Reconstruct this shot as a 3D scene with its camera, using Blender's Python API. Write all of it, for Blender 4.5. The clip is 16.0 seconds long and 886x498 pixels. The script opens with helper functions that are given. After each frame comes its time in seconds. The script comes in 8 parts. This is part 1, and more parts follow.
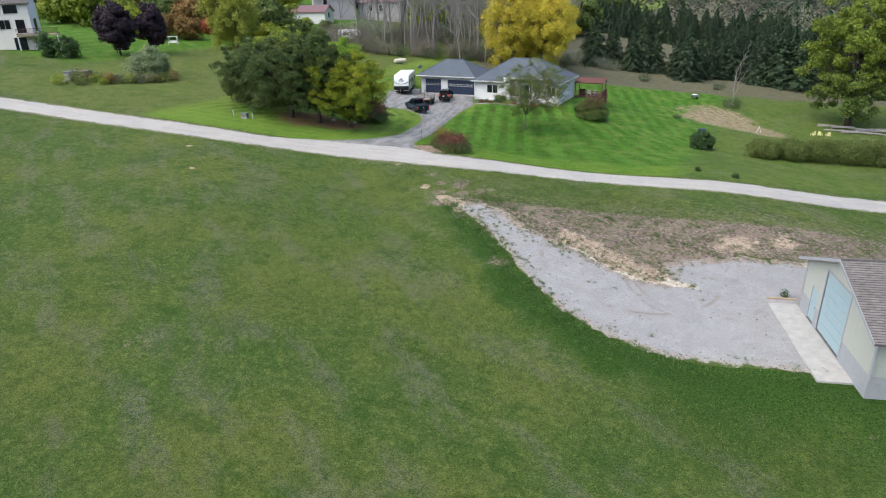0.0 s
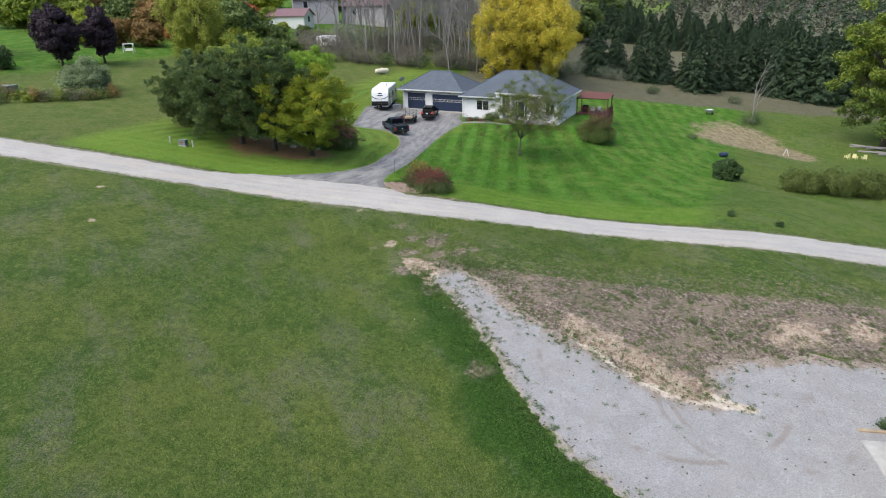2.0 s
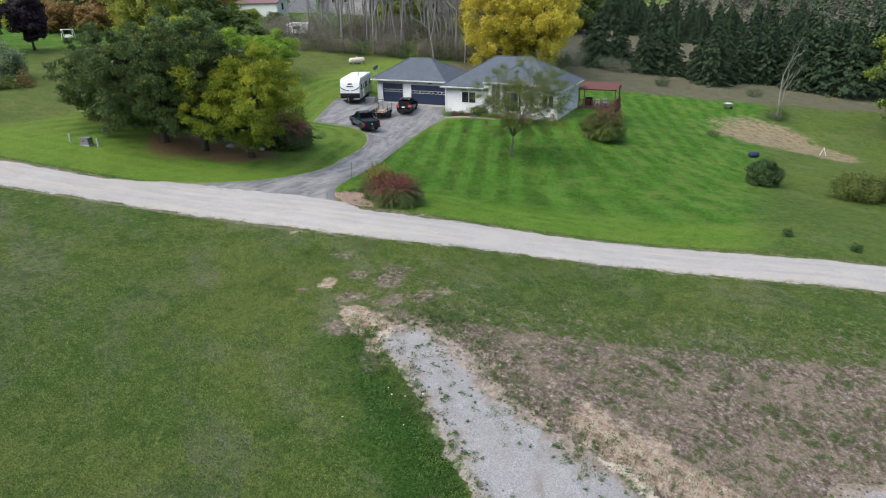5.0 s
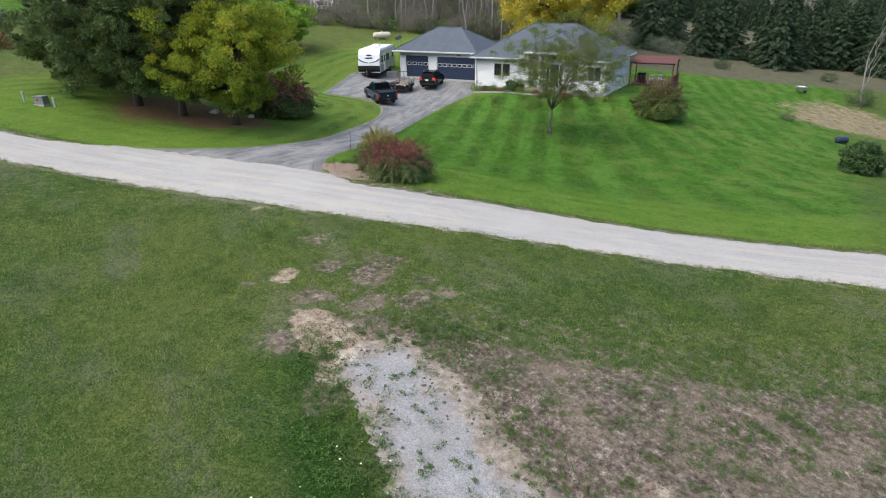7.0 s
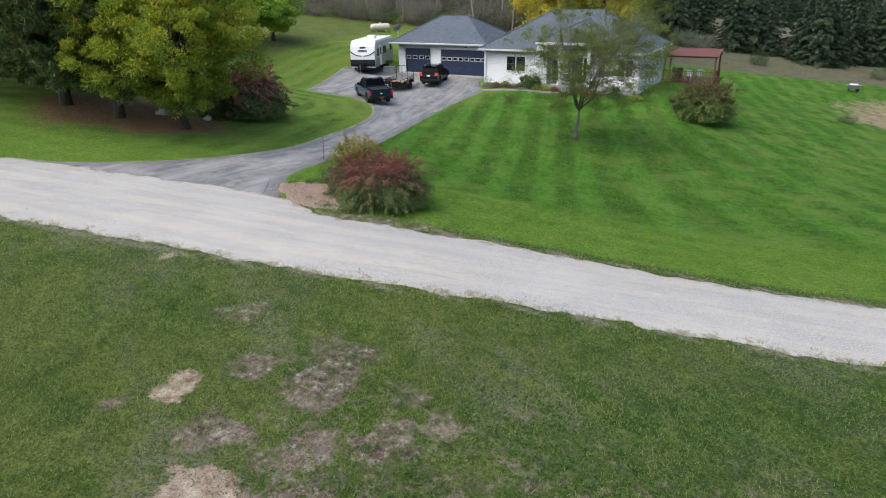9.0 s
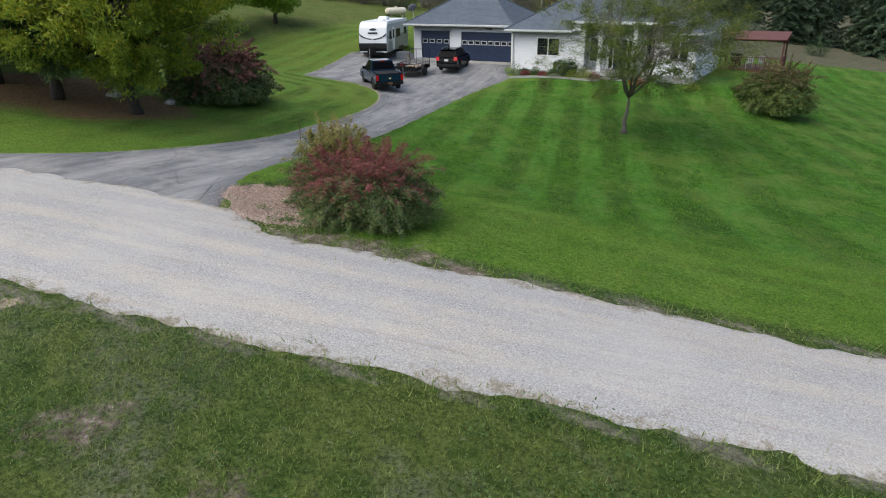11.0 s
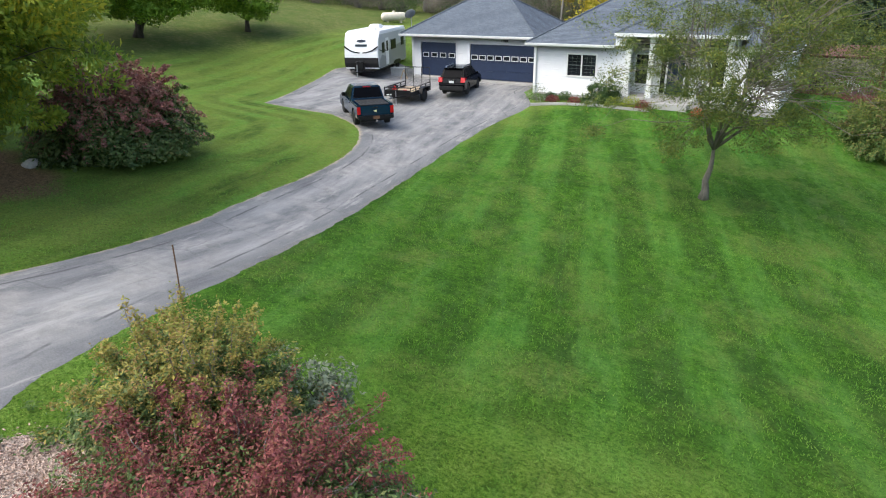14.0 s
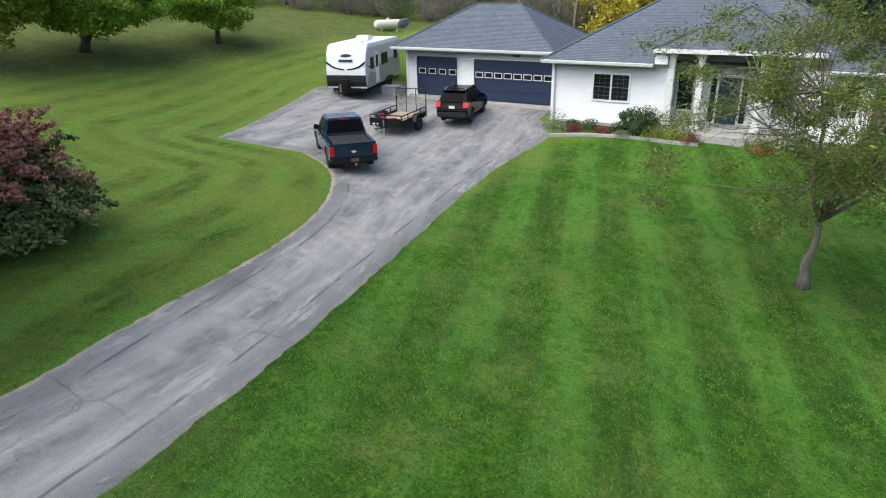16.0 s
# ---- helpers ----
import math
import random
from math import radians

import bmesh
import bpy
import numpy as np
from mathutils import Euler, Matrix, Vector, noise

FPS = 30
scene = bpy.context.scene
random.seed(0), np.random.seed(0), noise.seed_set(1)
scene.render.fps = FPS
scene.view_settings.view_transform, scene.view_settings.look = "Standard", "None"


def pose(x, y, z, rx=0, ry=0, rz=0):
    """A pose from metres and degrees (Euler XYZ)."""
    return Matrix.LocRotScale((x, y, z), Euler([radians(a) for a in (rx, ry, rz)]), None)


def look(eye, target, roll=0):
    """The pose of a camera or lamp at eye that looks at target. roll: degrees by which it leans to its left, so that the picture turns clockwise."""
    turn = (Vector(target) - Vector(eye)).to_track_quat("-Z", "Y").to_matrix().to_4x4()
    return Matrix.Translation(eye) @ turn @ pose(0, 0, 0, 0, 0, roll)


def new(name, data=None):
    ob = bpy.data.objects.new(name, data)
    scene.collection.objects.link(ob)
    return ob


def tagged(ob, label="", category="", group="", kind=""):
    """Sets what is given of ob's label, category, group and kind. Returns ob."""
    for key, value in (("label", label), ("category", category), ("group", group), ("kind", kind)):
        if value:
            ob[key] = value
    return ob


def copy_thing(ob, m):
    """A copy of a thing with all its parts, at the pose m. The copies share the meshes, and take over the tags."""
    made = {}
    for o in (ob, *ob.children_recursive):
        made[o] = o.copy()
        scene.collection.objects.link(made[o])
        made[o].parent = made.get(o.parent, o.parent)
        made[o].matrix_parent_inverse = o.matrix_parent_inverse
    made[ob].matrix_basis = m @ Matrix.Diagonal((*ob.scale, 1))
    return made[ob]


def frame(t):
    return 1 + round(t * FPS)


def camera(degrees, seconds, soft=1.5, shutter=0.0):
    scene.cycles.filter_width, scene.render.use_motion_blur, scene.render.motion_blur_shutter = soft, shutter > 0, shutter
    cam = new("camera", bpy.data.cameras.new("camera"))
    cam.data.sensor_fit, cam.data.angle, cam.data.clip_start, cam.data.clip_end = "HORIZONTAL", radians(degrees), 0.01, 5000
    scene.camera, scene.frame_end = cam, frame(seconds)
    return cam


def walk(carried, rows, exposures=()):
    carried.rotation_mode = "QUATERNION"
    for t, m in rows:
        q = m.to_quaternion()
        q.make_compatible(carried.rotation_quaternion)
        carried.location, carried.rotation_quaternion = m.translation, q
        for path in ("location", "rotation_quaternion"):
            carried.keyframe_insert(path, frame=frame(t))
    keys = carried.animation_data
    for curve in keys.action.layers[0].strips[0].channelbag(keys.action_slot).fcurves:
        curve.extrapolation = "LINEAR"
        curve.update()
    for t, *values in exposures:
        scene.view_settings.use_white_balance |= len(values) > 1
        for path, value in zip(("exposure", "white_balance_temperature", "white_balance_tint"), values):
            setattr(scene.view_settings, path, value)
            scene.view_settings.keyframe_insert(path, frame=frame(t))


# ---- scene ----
cam = camera(70.0, 16.0, 1.1)
PATH = [
    (0, (51.301, -95.45, 16.458), (50.468, -93.802, 15.689), -1.5),
    (0.5, (50.163, -92.115, 16.4), (49.333, -90.465, 15.633), -1.5),
    (1, (49.072, -88.744, 16.341), (48.242, -87.093, 15.576), -1.5),
    (1.5, (48.004, -85.546, 16.399), (47.176, -83.893, 15.634), -1.4),
    (2, (47.129, -82.762, 16.402), (46.303, -81.108, 15.638), -1.4),
    (2.5, (46.378, -80.353, 16.385), (45.555, -78.698, 15.62), -1.4),
    (3, (45.624, -78.192, 16.357), (44.804, -76.536, 15.592), -1.4),
    (3.5, (44.942, -76.211, 16.152), (44.125, -74.552, 15.39), -1.4),
    (4, (44.355, -74.408, 15.402), (43.543, -72.748, 14.636), -1.4),
    (6.5, (41.306, -64.81, 10.253), (40.481, -63.156, 9.489), -1.3),
    (7, (40.542, -62.812, 9.35), (39.631, -61.205, 8.584), -1.1),
    (7.5, (39.671, -61.093, 8.445), (38.75, -59.492, 7.678), -1.0),
    (8, (38.77, -59.315, 7.761), (37.844, -57.718, 6.992), -1.0),
    (8.5, (37.579, -57.027, 7.711), (36.65, -55.431, 6.944), -1.1),
    (9, (36.359, -54.885, 7.813), (35.431, -53.287, 7.046), -1.1),
    (11.5, (32.06, -47.05, 5.63), (31.069, -45.492, 4.862), -0.9),
    (12, (31.025, -45.321, 5.629), (30.031, -43.765, 4.862), -0.9),
    (12.5, (30.001, -43.658, 5.734), (29.005, -42.102, 4.967), -1.0),
    (13, (29.114, -42.187, 5.8), (28.117, -40.631, 5.034), -1.0),
    (13.5, (28.204, -40.7, 5.851), (27.208, -39.144, 5.085), -0.9),
    (14, (27.279, -39.191, 5.887), (26.283, -37.635, 5.121), -0.9),
    (14.5, (26.37, -37.62, 5.899), (25.371, -36.065, 5.136), -1.1),
    (15, (25.458, -36.049, 5.926), (24.457, -34.494, 5.164), -1.1),
    (15.5, (24.552, -34.54, 5.955), (23.551, -32.986, 5.192), -1.1),
    (16, (23.563, -32.937, 5.972), (22.558, -31.383, 5.214), -1.1),
]
walk(cam, [(t, look(eye, target, roll)) for t, eye, target, roll in PATH], [(0.0, 0.9), (4.0, 0.76), (7.5, 0.85), (9.0, 0.79), (11.5, 0.5), (12.5, 0.42), (13.0, 0.92), (13.5, 1.14), (14.0, 1.17), (15.0, 1.1), (16.0, 1.02)])

# ---- world and light ----
world = bpy.data.worlds.new("sky")
scene.world = world
world.use_nodes = True
wn = world.node_tree.nodes
sky = wn.new("ShaderNodeTexSky")
sky.sky_type, sky.sun_disc = "NISHITA", False
sky.sun_elevation, sky.sun_rotation = radians(57), radians(218)
sky.dust_density, sky.air_density = 3.0, 1.0
wn["Background"].inputs["Strength"].default_value = 0.15
world.node_tree.links.new(sky.outputs[0], wn["Background"].inputs["Color"])

sun = new("sun", bpy.data.lights.new("sun", "SUN"))
sun.data.energy, sun.data.angle, sun.data.color = 1.6, radians(85), (0.96, 0.98, 0.89)
sun.matrix_world = look((-30, -38, 75), (0, 0, 0))


# ---- materials ----
class Nodes:
    """A small wrapper that builds one node material."""

    def __init__(self, name, rough=0.8, metal=0.0):
        self.mat = bpy.data.materials.new(name)
        self.mat.use_nodes = True
        self.nt = self.mat.node_tree
        self.bsdf = self.nt.nodes["Principled BSDF"]
        self.bsdf.inputs["Roughness"].default_value = rough
        self.bsdf.inputs["Metallic"].default_value = metal
        self.bsdf.inputs["Specular IOR Level"].default_value = 0.3
        self.at = None

    def node(self, kind, **inputs):
        n = self.nt.nodes.new(kind)
        for key, value in inputs.items():
            self.put(n, key.replace("_", " "), value)
        return n

    def put(self, n, key, value):
        sock = n.inputs[int(key)] if key.isdigit() else n.inputs[key]
        if isinstance(value, bpy.types.NodeSocket):
            self.nt.links.new(value, sock)
        elif isinstance(value, (tuple, list)) and len(value) == 3 and sock.type == "RGBA":
            sock.default_value = (*value, 1)
        else:
            sock.default_value = value

    def pos(self):
        if self.at is None:
            self.at = self.node("ShaderNodeNewGeometry").outputs["Position"]
        return self.at

    def obj(self):
        return self.node("ShaderNodeTexCoord").outputs["Object"]

    def scaled(self, vec, sc):
        n = self.node("ShaderNodeMapping")
        self.put(n, "Vector", vec)
        n.inputs["Scale"].default_value = sc
        return n.outputs[0]

    def turned(self, vec, degrees):
        n = self.node("ShaderNodeMapping")
        self.put(n, "Vector", vec)
        n.inputs["Rotation"].default_value = (0, 0, math.radians(degrees))
        return n.outputs[0]

    def noise(self, scale, detail=4.0, rough=0.6, vec=None):
        n = self.node("ShaderNodeTexNoise", Scale=scale, Detail=detail, Roughness=rough)
        self.put(n, "Vector", vec if vec is not None else self.pos())
        return n.outputs[0]

    def voronoi(self, scale, vec=None, out="Distance"):
        n = self.node("ShaderNodeTexVoronoi", Scale=scale)
        self.put(n, "Vector", vec if vec is not None else self.pos())
        return n.outputs[out]

    def math(self, op, a, b=0.0, c=0.0):
        n = self.nt.nodes.new("ShaderNodeMath")
        n.operation = op
        for k, v in enumerate((a, b, c)):
            self.put(n, str(k), v)
        return n.outputs[0]

    def ramp(self, fac, *stops):
        n = self.node("ShaderNodeValToRGB", Fac=fac)
        e = n.color_ramp.elements
        while len(e) < len(stops):
            e.new(0.5)
        for el, (p, col) in zip(e, stops):
            el.position = p
            el.color = (*col, 1) if isinstance(col, (tuple, list)) else (col, col, col, 1)
        return n.outputs[0]

    def step(self, v, lo, hi):
        n = self.node("ShaderNodeMapRange")
        n.interpolation_type = "SMOOTHSTEP"
        for k, x in (("Value", v), ("From Min", lo), ("From Max", hi)):
            self.put(n, k, x)
        return n.outputs[0]

    def mix(self, fac, a, b, blend="MIX"):
        n = self.nt.nodes.new("ShaderNodeMix")
        n.data_type, n.blend_type = "RGBA", blend
        for k, v in ((0, fac), (6, a), (7, b)):
            self.put(n, str(k), v)
        return n.outputs[2]

    def attr(self, name):
        n = self.nt.nodes.new("ShaderNodeAttribute")
        n.attribute_name = name
        return n.outputs["Fac"]

    def island(self):
        return self.node("ShaderNodeNewGeometry").outputs["Random Per Island"]

    def chance(self):
        return self.node("ShaderNodeObjectInfo").outputs["Random"]

    def color(self, c):
        self.put(self.bsdf, "Base Color", c)
        return self

    def rough(self, r):
        self.put(self.bsdf, "Roughness", r)
        return self

    def bump(self, h, strength=0.5, dist=0.02):
        n = self.node("ShaderNodeBump", Strength=strength, Distance=dist, Height=h)
        self.put(self.bsdf, "Normal", n.outputs[0])
        return self


def plain(name, col, rough=0.5, metal=0.0, vary=0.12, scale=3.0, bump=0.0):
    """A surface with grime and fine grain over one colour."""
    m = Nodes(name, rough, metal)
    big, fine = m.noise(scale, 5, 0.65, m.obj()), m.noise(scale * 14, 3, 0.6, m.obj())
    dark = tuple(c * (1 - vary) for c in col)
    lite = tuple(min(1, c * (1 + vary)) for c in col)
    c = m.mix(m.ramp(big, (0.3, 0.0), (0.7, 1.0)), dark, lite)
    c = m.mix(m.math("MULTIPLY", m.ramp(fine, (0.35, 0.0), (0.75, 1.0)), vary), c, tuple(x * 0.6 for x in col))
    m.color(c)
    m.rough(m.math("MULTIPLY_ADD", big, 0.2, rough - 0.1))
    if bump:
        m.bump(fine, bump, 0.01)
    return m.mat


def leafy(name, *cols, rough=0.6, glow=0.25, blotch=0.35):
    """Leaves: each one takes its tint from the row of colours; light passes through."""
    m = Nodes(name, rough)
    k = len(cols) - 1
    f = m.math("ADD", m.math("MULTIPLY", m.island(), 1 - blotch), m.math("MULTIPLY", m.ramp(m.noise(blotch * 2.0, 3), (0.3, 0.0), (0.7, 1.0)), blotch))
    c = m.ramp(f, *[(q / k, col) for q, col in enumerate(cols)])
    m.color(c)
    tr = m.node("ShaderNodeBsdfTranslucent", Color=c)
    mx = m.node("ShaderNodeMixShader", Fac=glow)
    out = m.nt.nodes["Material Output"]
    m.nt.links.new(m.bsdf.outputs[0], mx.inputs[1])
    m.nt.links.new(tr.outputs[0], mx.inputs[2])
    m.nt.links.new(mx.outputs[0], out.inputs["Surface"])
    return m.mat


def bark(name, a, b, scale=9.0):
    m = Nodes(name, 0.9)
    v = m.scaled(m.obj(), (1, 1, 0.25))
    n = m.noise(scale, 6, 0.7, v)
    m.color(m.ramp(n, (0.3, a), (0.7, b))).bump(n, 0.8, 0.03)
    return m.mat


def ground_material():
    m = Nodes("grass_ground", 0.95)
    m.bsdf.inputs["Specular IOR Level"].default_value = 0.1
    p = m.pos()
    fine, mid, big, huge = m.noise(16, 5, 0.75), m.noise(3.2, 6, 0.72), m.noise(0.6, 5, 0.65), m.noise(0.13, 4, 0.55)
    speck = m.noise(7.0, 5, 0.75)
    streak = m.noise(1.3, 6, 0.72, m.scaled(p, (1.0, 0.35, 1.0)))
    # rough mown field: fine green turf, worn grey-brown swathes, dry tips
    turf = m.math("ADD", m.math("MULTIPLY", fine, 0.5), m.math("MULTIPLY", speck, 0.5))
    blotch = m.noise(1.15, 5, 0.7)
    field = m.ramp(turf, (0.34, (0.022, 0.05, 0.009)), (0.47, (0.056, 0.1, 0.02)), (0.56, (0.1, 0.148, 0.034)), (0.67, (0.185, 0.2, 0.08)))
    field = m.mix(m.ramp(mid, (0.42, 0.55), (0.56, 0.0)), field, m.ramp(fine, (0.35, (0.025, 0.06, 0.009)), (0.65, (0.07, 0.13, 0.022))))
    field = m.mix(m.ramp(huge, (0.42, 0.0), (0.6, 0.7)), field, m.ramp(turf, (0.36, (0.06, 0.085, 0.016)), (0.64, (0.17, 0.2, 0.05))))
    worn = m.noise(0.3, 5, 0.62, m.scaled(m.turned(p, 32), (0.55, 1.5, 1.0)))
    thatch = m.math("MULTIPLY", m.ramp(worn, (0.5, 0.0), (0.62, 1.0)), m.ramp(m.noise(4.0, 6, 0.8), (0.4, 0.0), (0.56, 1.0)))
    field = m.mix(m.math("MULTIPLY", thatch, 0.62), field, m.ramp(fine, (0.35, (0.1, 0.095, 0.068)), (0.65, (0.215, 0.205, 0.165))))
    mown_line = m.noise(0.9, 5, 0.7, m.scaled(m.turned(p, -14), (0.12, 1.3, 1.0)))
    field = m.mix(m.ramp(mown_line, (0.52, 0.0), (0.66, 0.3)), field, (0.12, 0.145, 0.045))
    field = m.mix(m.ramp(big, (0.36, 0.6), (0.5, 0.0)), field, m.ramp(speck, (0.35, (0.018, 0.05, 0.007)), (0.65, (0.055, 0.115, 0.018))))
    tuft = m.noise(2.3, 6, 0.8)
    field = m.mix(m.ramp(tuft, (0.36, 0.6), (0.47, 0.0)), field, m.ramp(fine, (0.35, (0.016, 0.042, 0.006)), (0.65, (0.05, 0.1, 0.016))))
    field = m.mix(m.ramp(tuft, (0.53, 0.0), (0.62, 0.6)), field, m.ramp(fine, (0.35, (0.11, 0.145, 0.03)), (0.65, (0.21, 0.235, 0.07))))
    tips = m.ramp(m.noise(9.0, 3, 0.8), (0.6, 0.0), (0.68, 0.7))
    field = m.mix(tips, field, (0.2, 0.21, 0.12))
    # the wide unfenced meadow towards the neighbours is yellower
    west = m.ramp(mid, (0.3, (0.075, 0.105, 0.025)), (0.5, (0.125, 0.15, 0.042)), (0.7, (0.21, 0.205, 0.085)))
    west = m.mix(m.ramp(big, (0.42, 0.6), (0.56, 0.0)), west, (0.07, 0.125, 0.02))
    field = m.mix(m.math("MULTIPLY", m.attr("meadow"), 0.85), field, west)
    # tended lawn with mowing stripes
    grain = m.noise(1.5, 5, 0.7, m.scaled(m.turned(p, -19.6), (1.9, 0.28, 1.0)))
    lawn = m.ramp(m.math("ADD", m.math("MULTIPLY", mid, 0.5), m.math("MULTIPLY", turf, 0.5)), (0.36, (0.02, 0.066, 0.005)), (0.49, (0.052, 0.142, 0.01)), (0.63, (0.12, 0.245, 0.024)))
    lawn = m.mix(m.ramp(blotch, (0.36, 0.8), (0.52, 0.0)), lawn, (0.026, 0.085, 0.008))
    lawn = m.mix(m.ramp(m.noise(0.42, 5, 0.7), (0.47, 0.0), (0.6, 0.85)), lawn, m.ramp(speck, (0.35, (0.08, 0.145, 0.018)), (0.65, (0.19, 0.25, 0.06))))
    lawn = m.mix(m.ramp(grain, (0.5, 0.0), (0.68, 0.7)), lawn, (0.1, 0.21, 0.045))
    lawn = m.mix(m.ramp(streak, (0.56, 0.0), (0.7, 0.65)), lawn, (0.14, 0.215, 0.06))
    lawn = m.mix(m.math("MULTIPLY", m.attr("meadow"), 1.0), lawn, m.mix(0.5, m.mix(0.5, west, (0.25, 0.285, 0.06)), m.mix(0.5, lawn, (0.25, 0.33, 0.055))))
    wob = m.math("MULTIPLY_ADD", m.noise(0.4, 3), 0.7, m.attr("stripe"))
    wave = m.math("SINE", m.math("MULTIPLY", wob, 2 * math.pi / 2.1))
    wave2 = m.math("SINE", m.math("MULTIPLY", m.math("MULTIPLY_ADD", m.noise(0.6, 3), 1.2, m.attr("head_run")), 2 * math.pi / 1.7))
    wave = m.math("ADD", m.math("MULTIPLY", wave, m.math("SUBTRACT", 1.0, m.attr("head"))), m.math("MULTIPLY", wave2, m.attr("head")))
    wave = m.math("MULTIPLY", m.step(wave, -0.7, 0.7), m.attr("mown"))
    patchy = m.math("MULTIPLY", m.ramp(m.noise(0.24, 4, 0.6), (0.36, 0.15), (0.6, 1.0)), m.ramp(grain, (0.34, 0.25), (0.58, 1.0)))
    lawn = m.mix(m.math("MULTIPLY", m.math("MULTIPLY", wave, patchy), 0.75), lawn, m.ramp(mid, (0.3, (0.055, 0.18, 0.018)), (0.7, (0.135, 0.3, 0.05))))
    lawn = m.mix(m.math("MULTIPLY", m.math("MULTIPLY", m.math("SUBTRACT", m.attr("mown"), wave), patchy), 0.8), lawn, m.ramp(mid, (0.3, (0.016, 0.055, 0.005)), (0.7, (0.05, 0.115, 0.015))))
    lawn = m.mix(m.math("MULTIPLY", m.math("MULTIPLY", m.attr("head"), 0.8), m.ramp(streak, (0.36, 0.45), (0.56, 1.0))), lawn, m.ramp(turf, (0.36, (0.07, 0.14, 0.012)), (0.5, (0.15, 0.25, 0.03)), (0.64, (0.25, 0.34, 0.07))))
    edgy = m.math("MULTIPLY_ADD", mid, 0.7, m.attr("lawn"))
    c = m.mix(m.step(edgy, 0.55, 1.05), field, lawn)
    # worn shoulder of the lane
    shoulder = m.math("MULTIPLY_ADD", mid, 0.9, m.attr("verge"))
    c = m.mix(m.math("MULTIPLY", m.step(shoulder, 0.95, 1.25), 0.8), c, m.ramp(speck, (0.35, (0.13, 0.115, 0.08)), (0.65, (0.36, 0.325, 0.265))))
    # lush rank bank beside the gravel, its shade mixed into the dark green
    lush = m.ramp(turf, (0.36, (0.011, 0.032, 0.005)), (0.5, (0.032, 0.078, 0.012)), (0.64, (0.08, 0.14, 0.026)))
    c = m.mix(m.step(m.math("MULTIPLY_ADD", mid, 0.9, m.attr("bank")), 0.55, 1.15), c, lush)
    tan = m.ramp(mid, (0.25, (0.085, 0.08, 0.05)), (0.75, (0.2, 0.185, 0.125)))
    tan = m.mix(m.ramp(big, (0.45, 0.0), (0.7, 0.7)), tan, (0.095, 0.1, 0.045))
    c = m.mix(m.step(m.math("MULTIPLY_ADD", mid, 0.8, m.attr("tan")), 0.6, 1.0), c, tan)
    straw = m.ramp(m.noise(1.6, 6, 0.8, m.scaled(m.turned(p, 20), (0.8, 1.2, 1.0))), (0.3, (0.08, 0.066, 0.036)), (0.45, (0.21, 0.17, 0.1)), (0.57, (0.36, 0.3, 0.19)), (0.68, (0.12, 0.12, 0.05)))
    c = m.mix(m.step(m.math("MULTIPLY_ADD", m.noise(1.1, 6, 0.75), 1.5, m.attr("garden")), 1.05, 1.4), c, straw)
    needles = m.ramp(turf, (0.36, (0.12, 0.08, 0.036)), (0.64, (0.34, 0.21, 0.11)))
    c = m.mix(m.step(m.math("MULTIPLY_ADD", big, 0.7, m.attr("needle")), 0.7, 1.1), c, needles)
    # bare earth with weeds, then pale sand
    clod = m.noise(5.0, 6, 0.75)
    earth = m.ramp(clod, (0.33, (0.055, 0.042, 0.034)), (0.45, (0.16, 0.122, 0.098)), (0.55, (0.26, 0.205, 0.168)), (0.66, (0.5, 0.43, 0.37)))
    earth = m.mix(m.ramp(m.noise(0.45, 5, 0.65), (0.46, 0.0), (0.62, 0.75)), earth, m.ramp(m.noise(9.0, 4, 0.8), (0.35, (0.15, 0.11, 0.08)), (0.65, (0.42, 0.34, 0.27))))
    weedy = m.step(m.noise(2.0, 6, 0.78), 0.53, 0.6)
    earth = m.mix(m.math("MULTIPLY", weedy, 0.85), earth, m.ramp(fine, (0.35, (0.03, 0.06, 0.012)), (0.65, (0.12, 0.14, 0.045))))
    c = m.mix(m.step(m.math("MULTIPLY_ADD", mid, 1.2, m.attr("dirt")), 0.8, 1.15), c, earth)
    sand = m.ramp(m.noise(3.0, 6, 0.75), (0.33, (0.17, 0.1, 0.07)), (0.45, (0.38, 0.28, 0.21)), (0.56, (0.5, 0.4, 0.31)), (0.68, (0.62, 0.53, 0.44)))
    c = m.mix(m.step(m.math("MULTIPLY_ADD", m.noise(1.6, 6, 0.75), 1.7, m.attr("sand")), 1.35, 1.62), c, sand)
    # low spots of the fine bump darkened: shade between blades put into colour
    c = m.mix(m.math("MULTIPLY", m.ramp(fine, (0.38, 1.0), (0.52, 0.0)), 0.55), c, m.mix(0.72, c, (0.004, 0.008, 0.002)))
    h = m.math("ADD", m.math("MULTIPLY", fine, 0.7), mid)
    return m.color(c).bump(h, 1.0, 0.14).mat


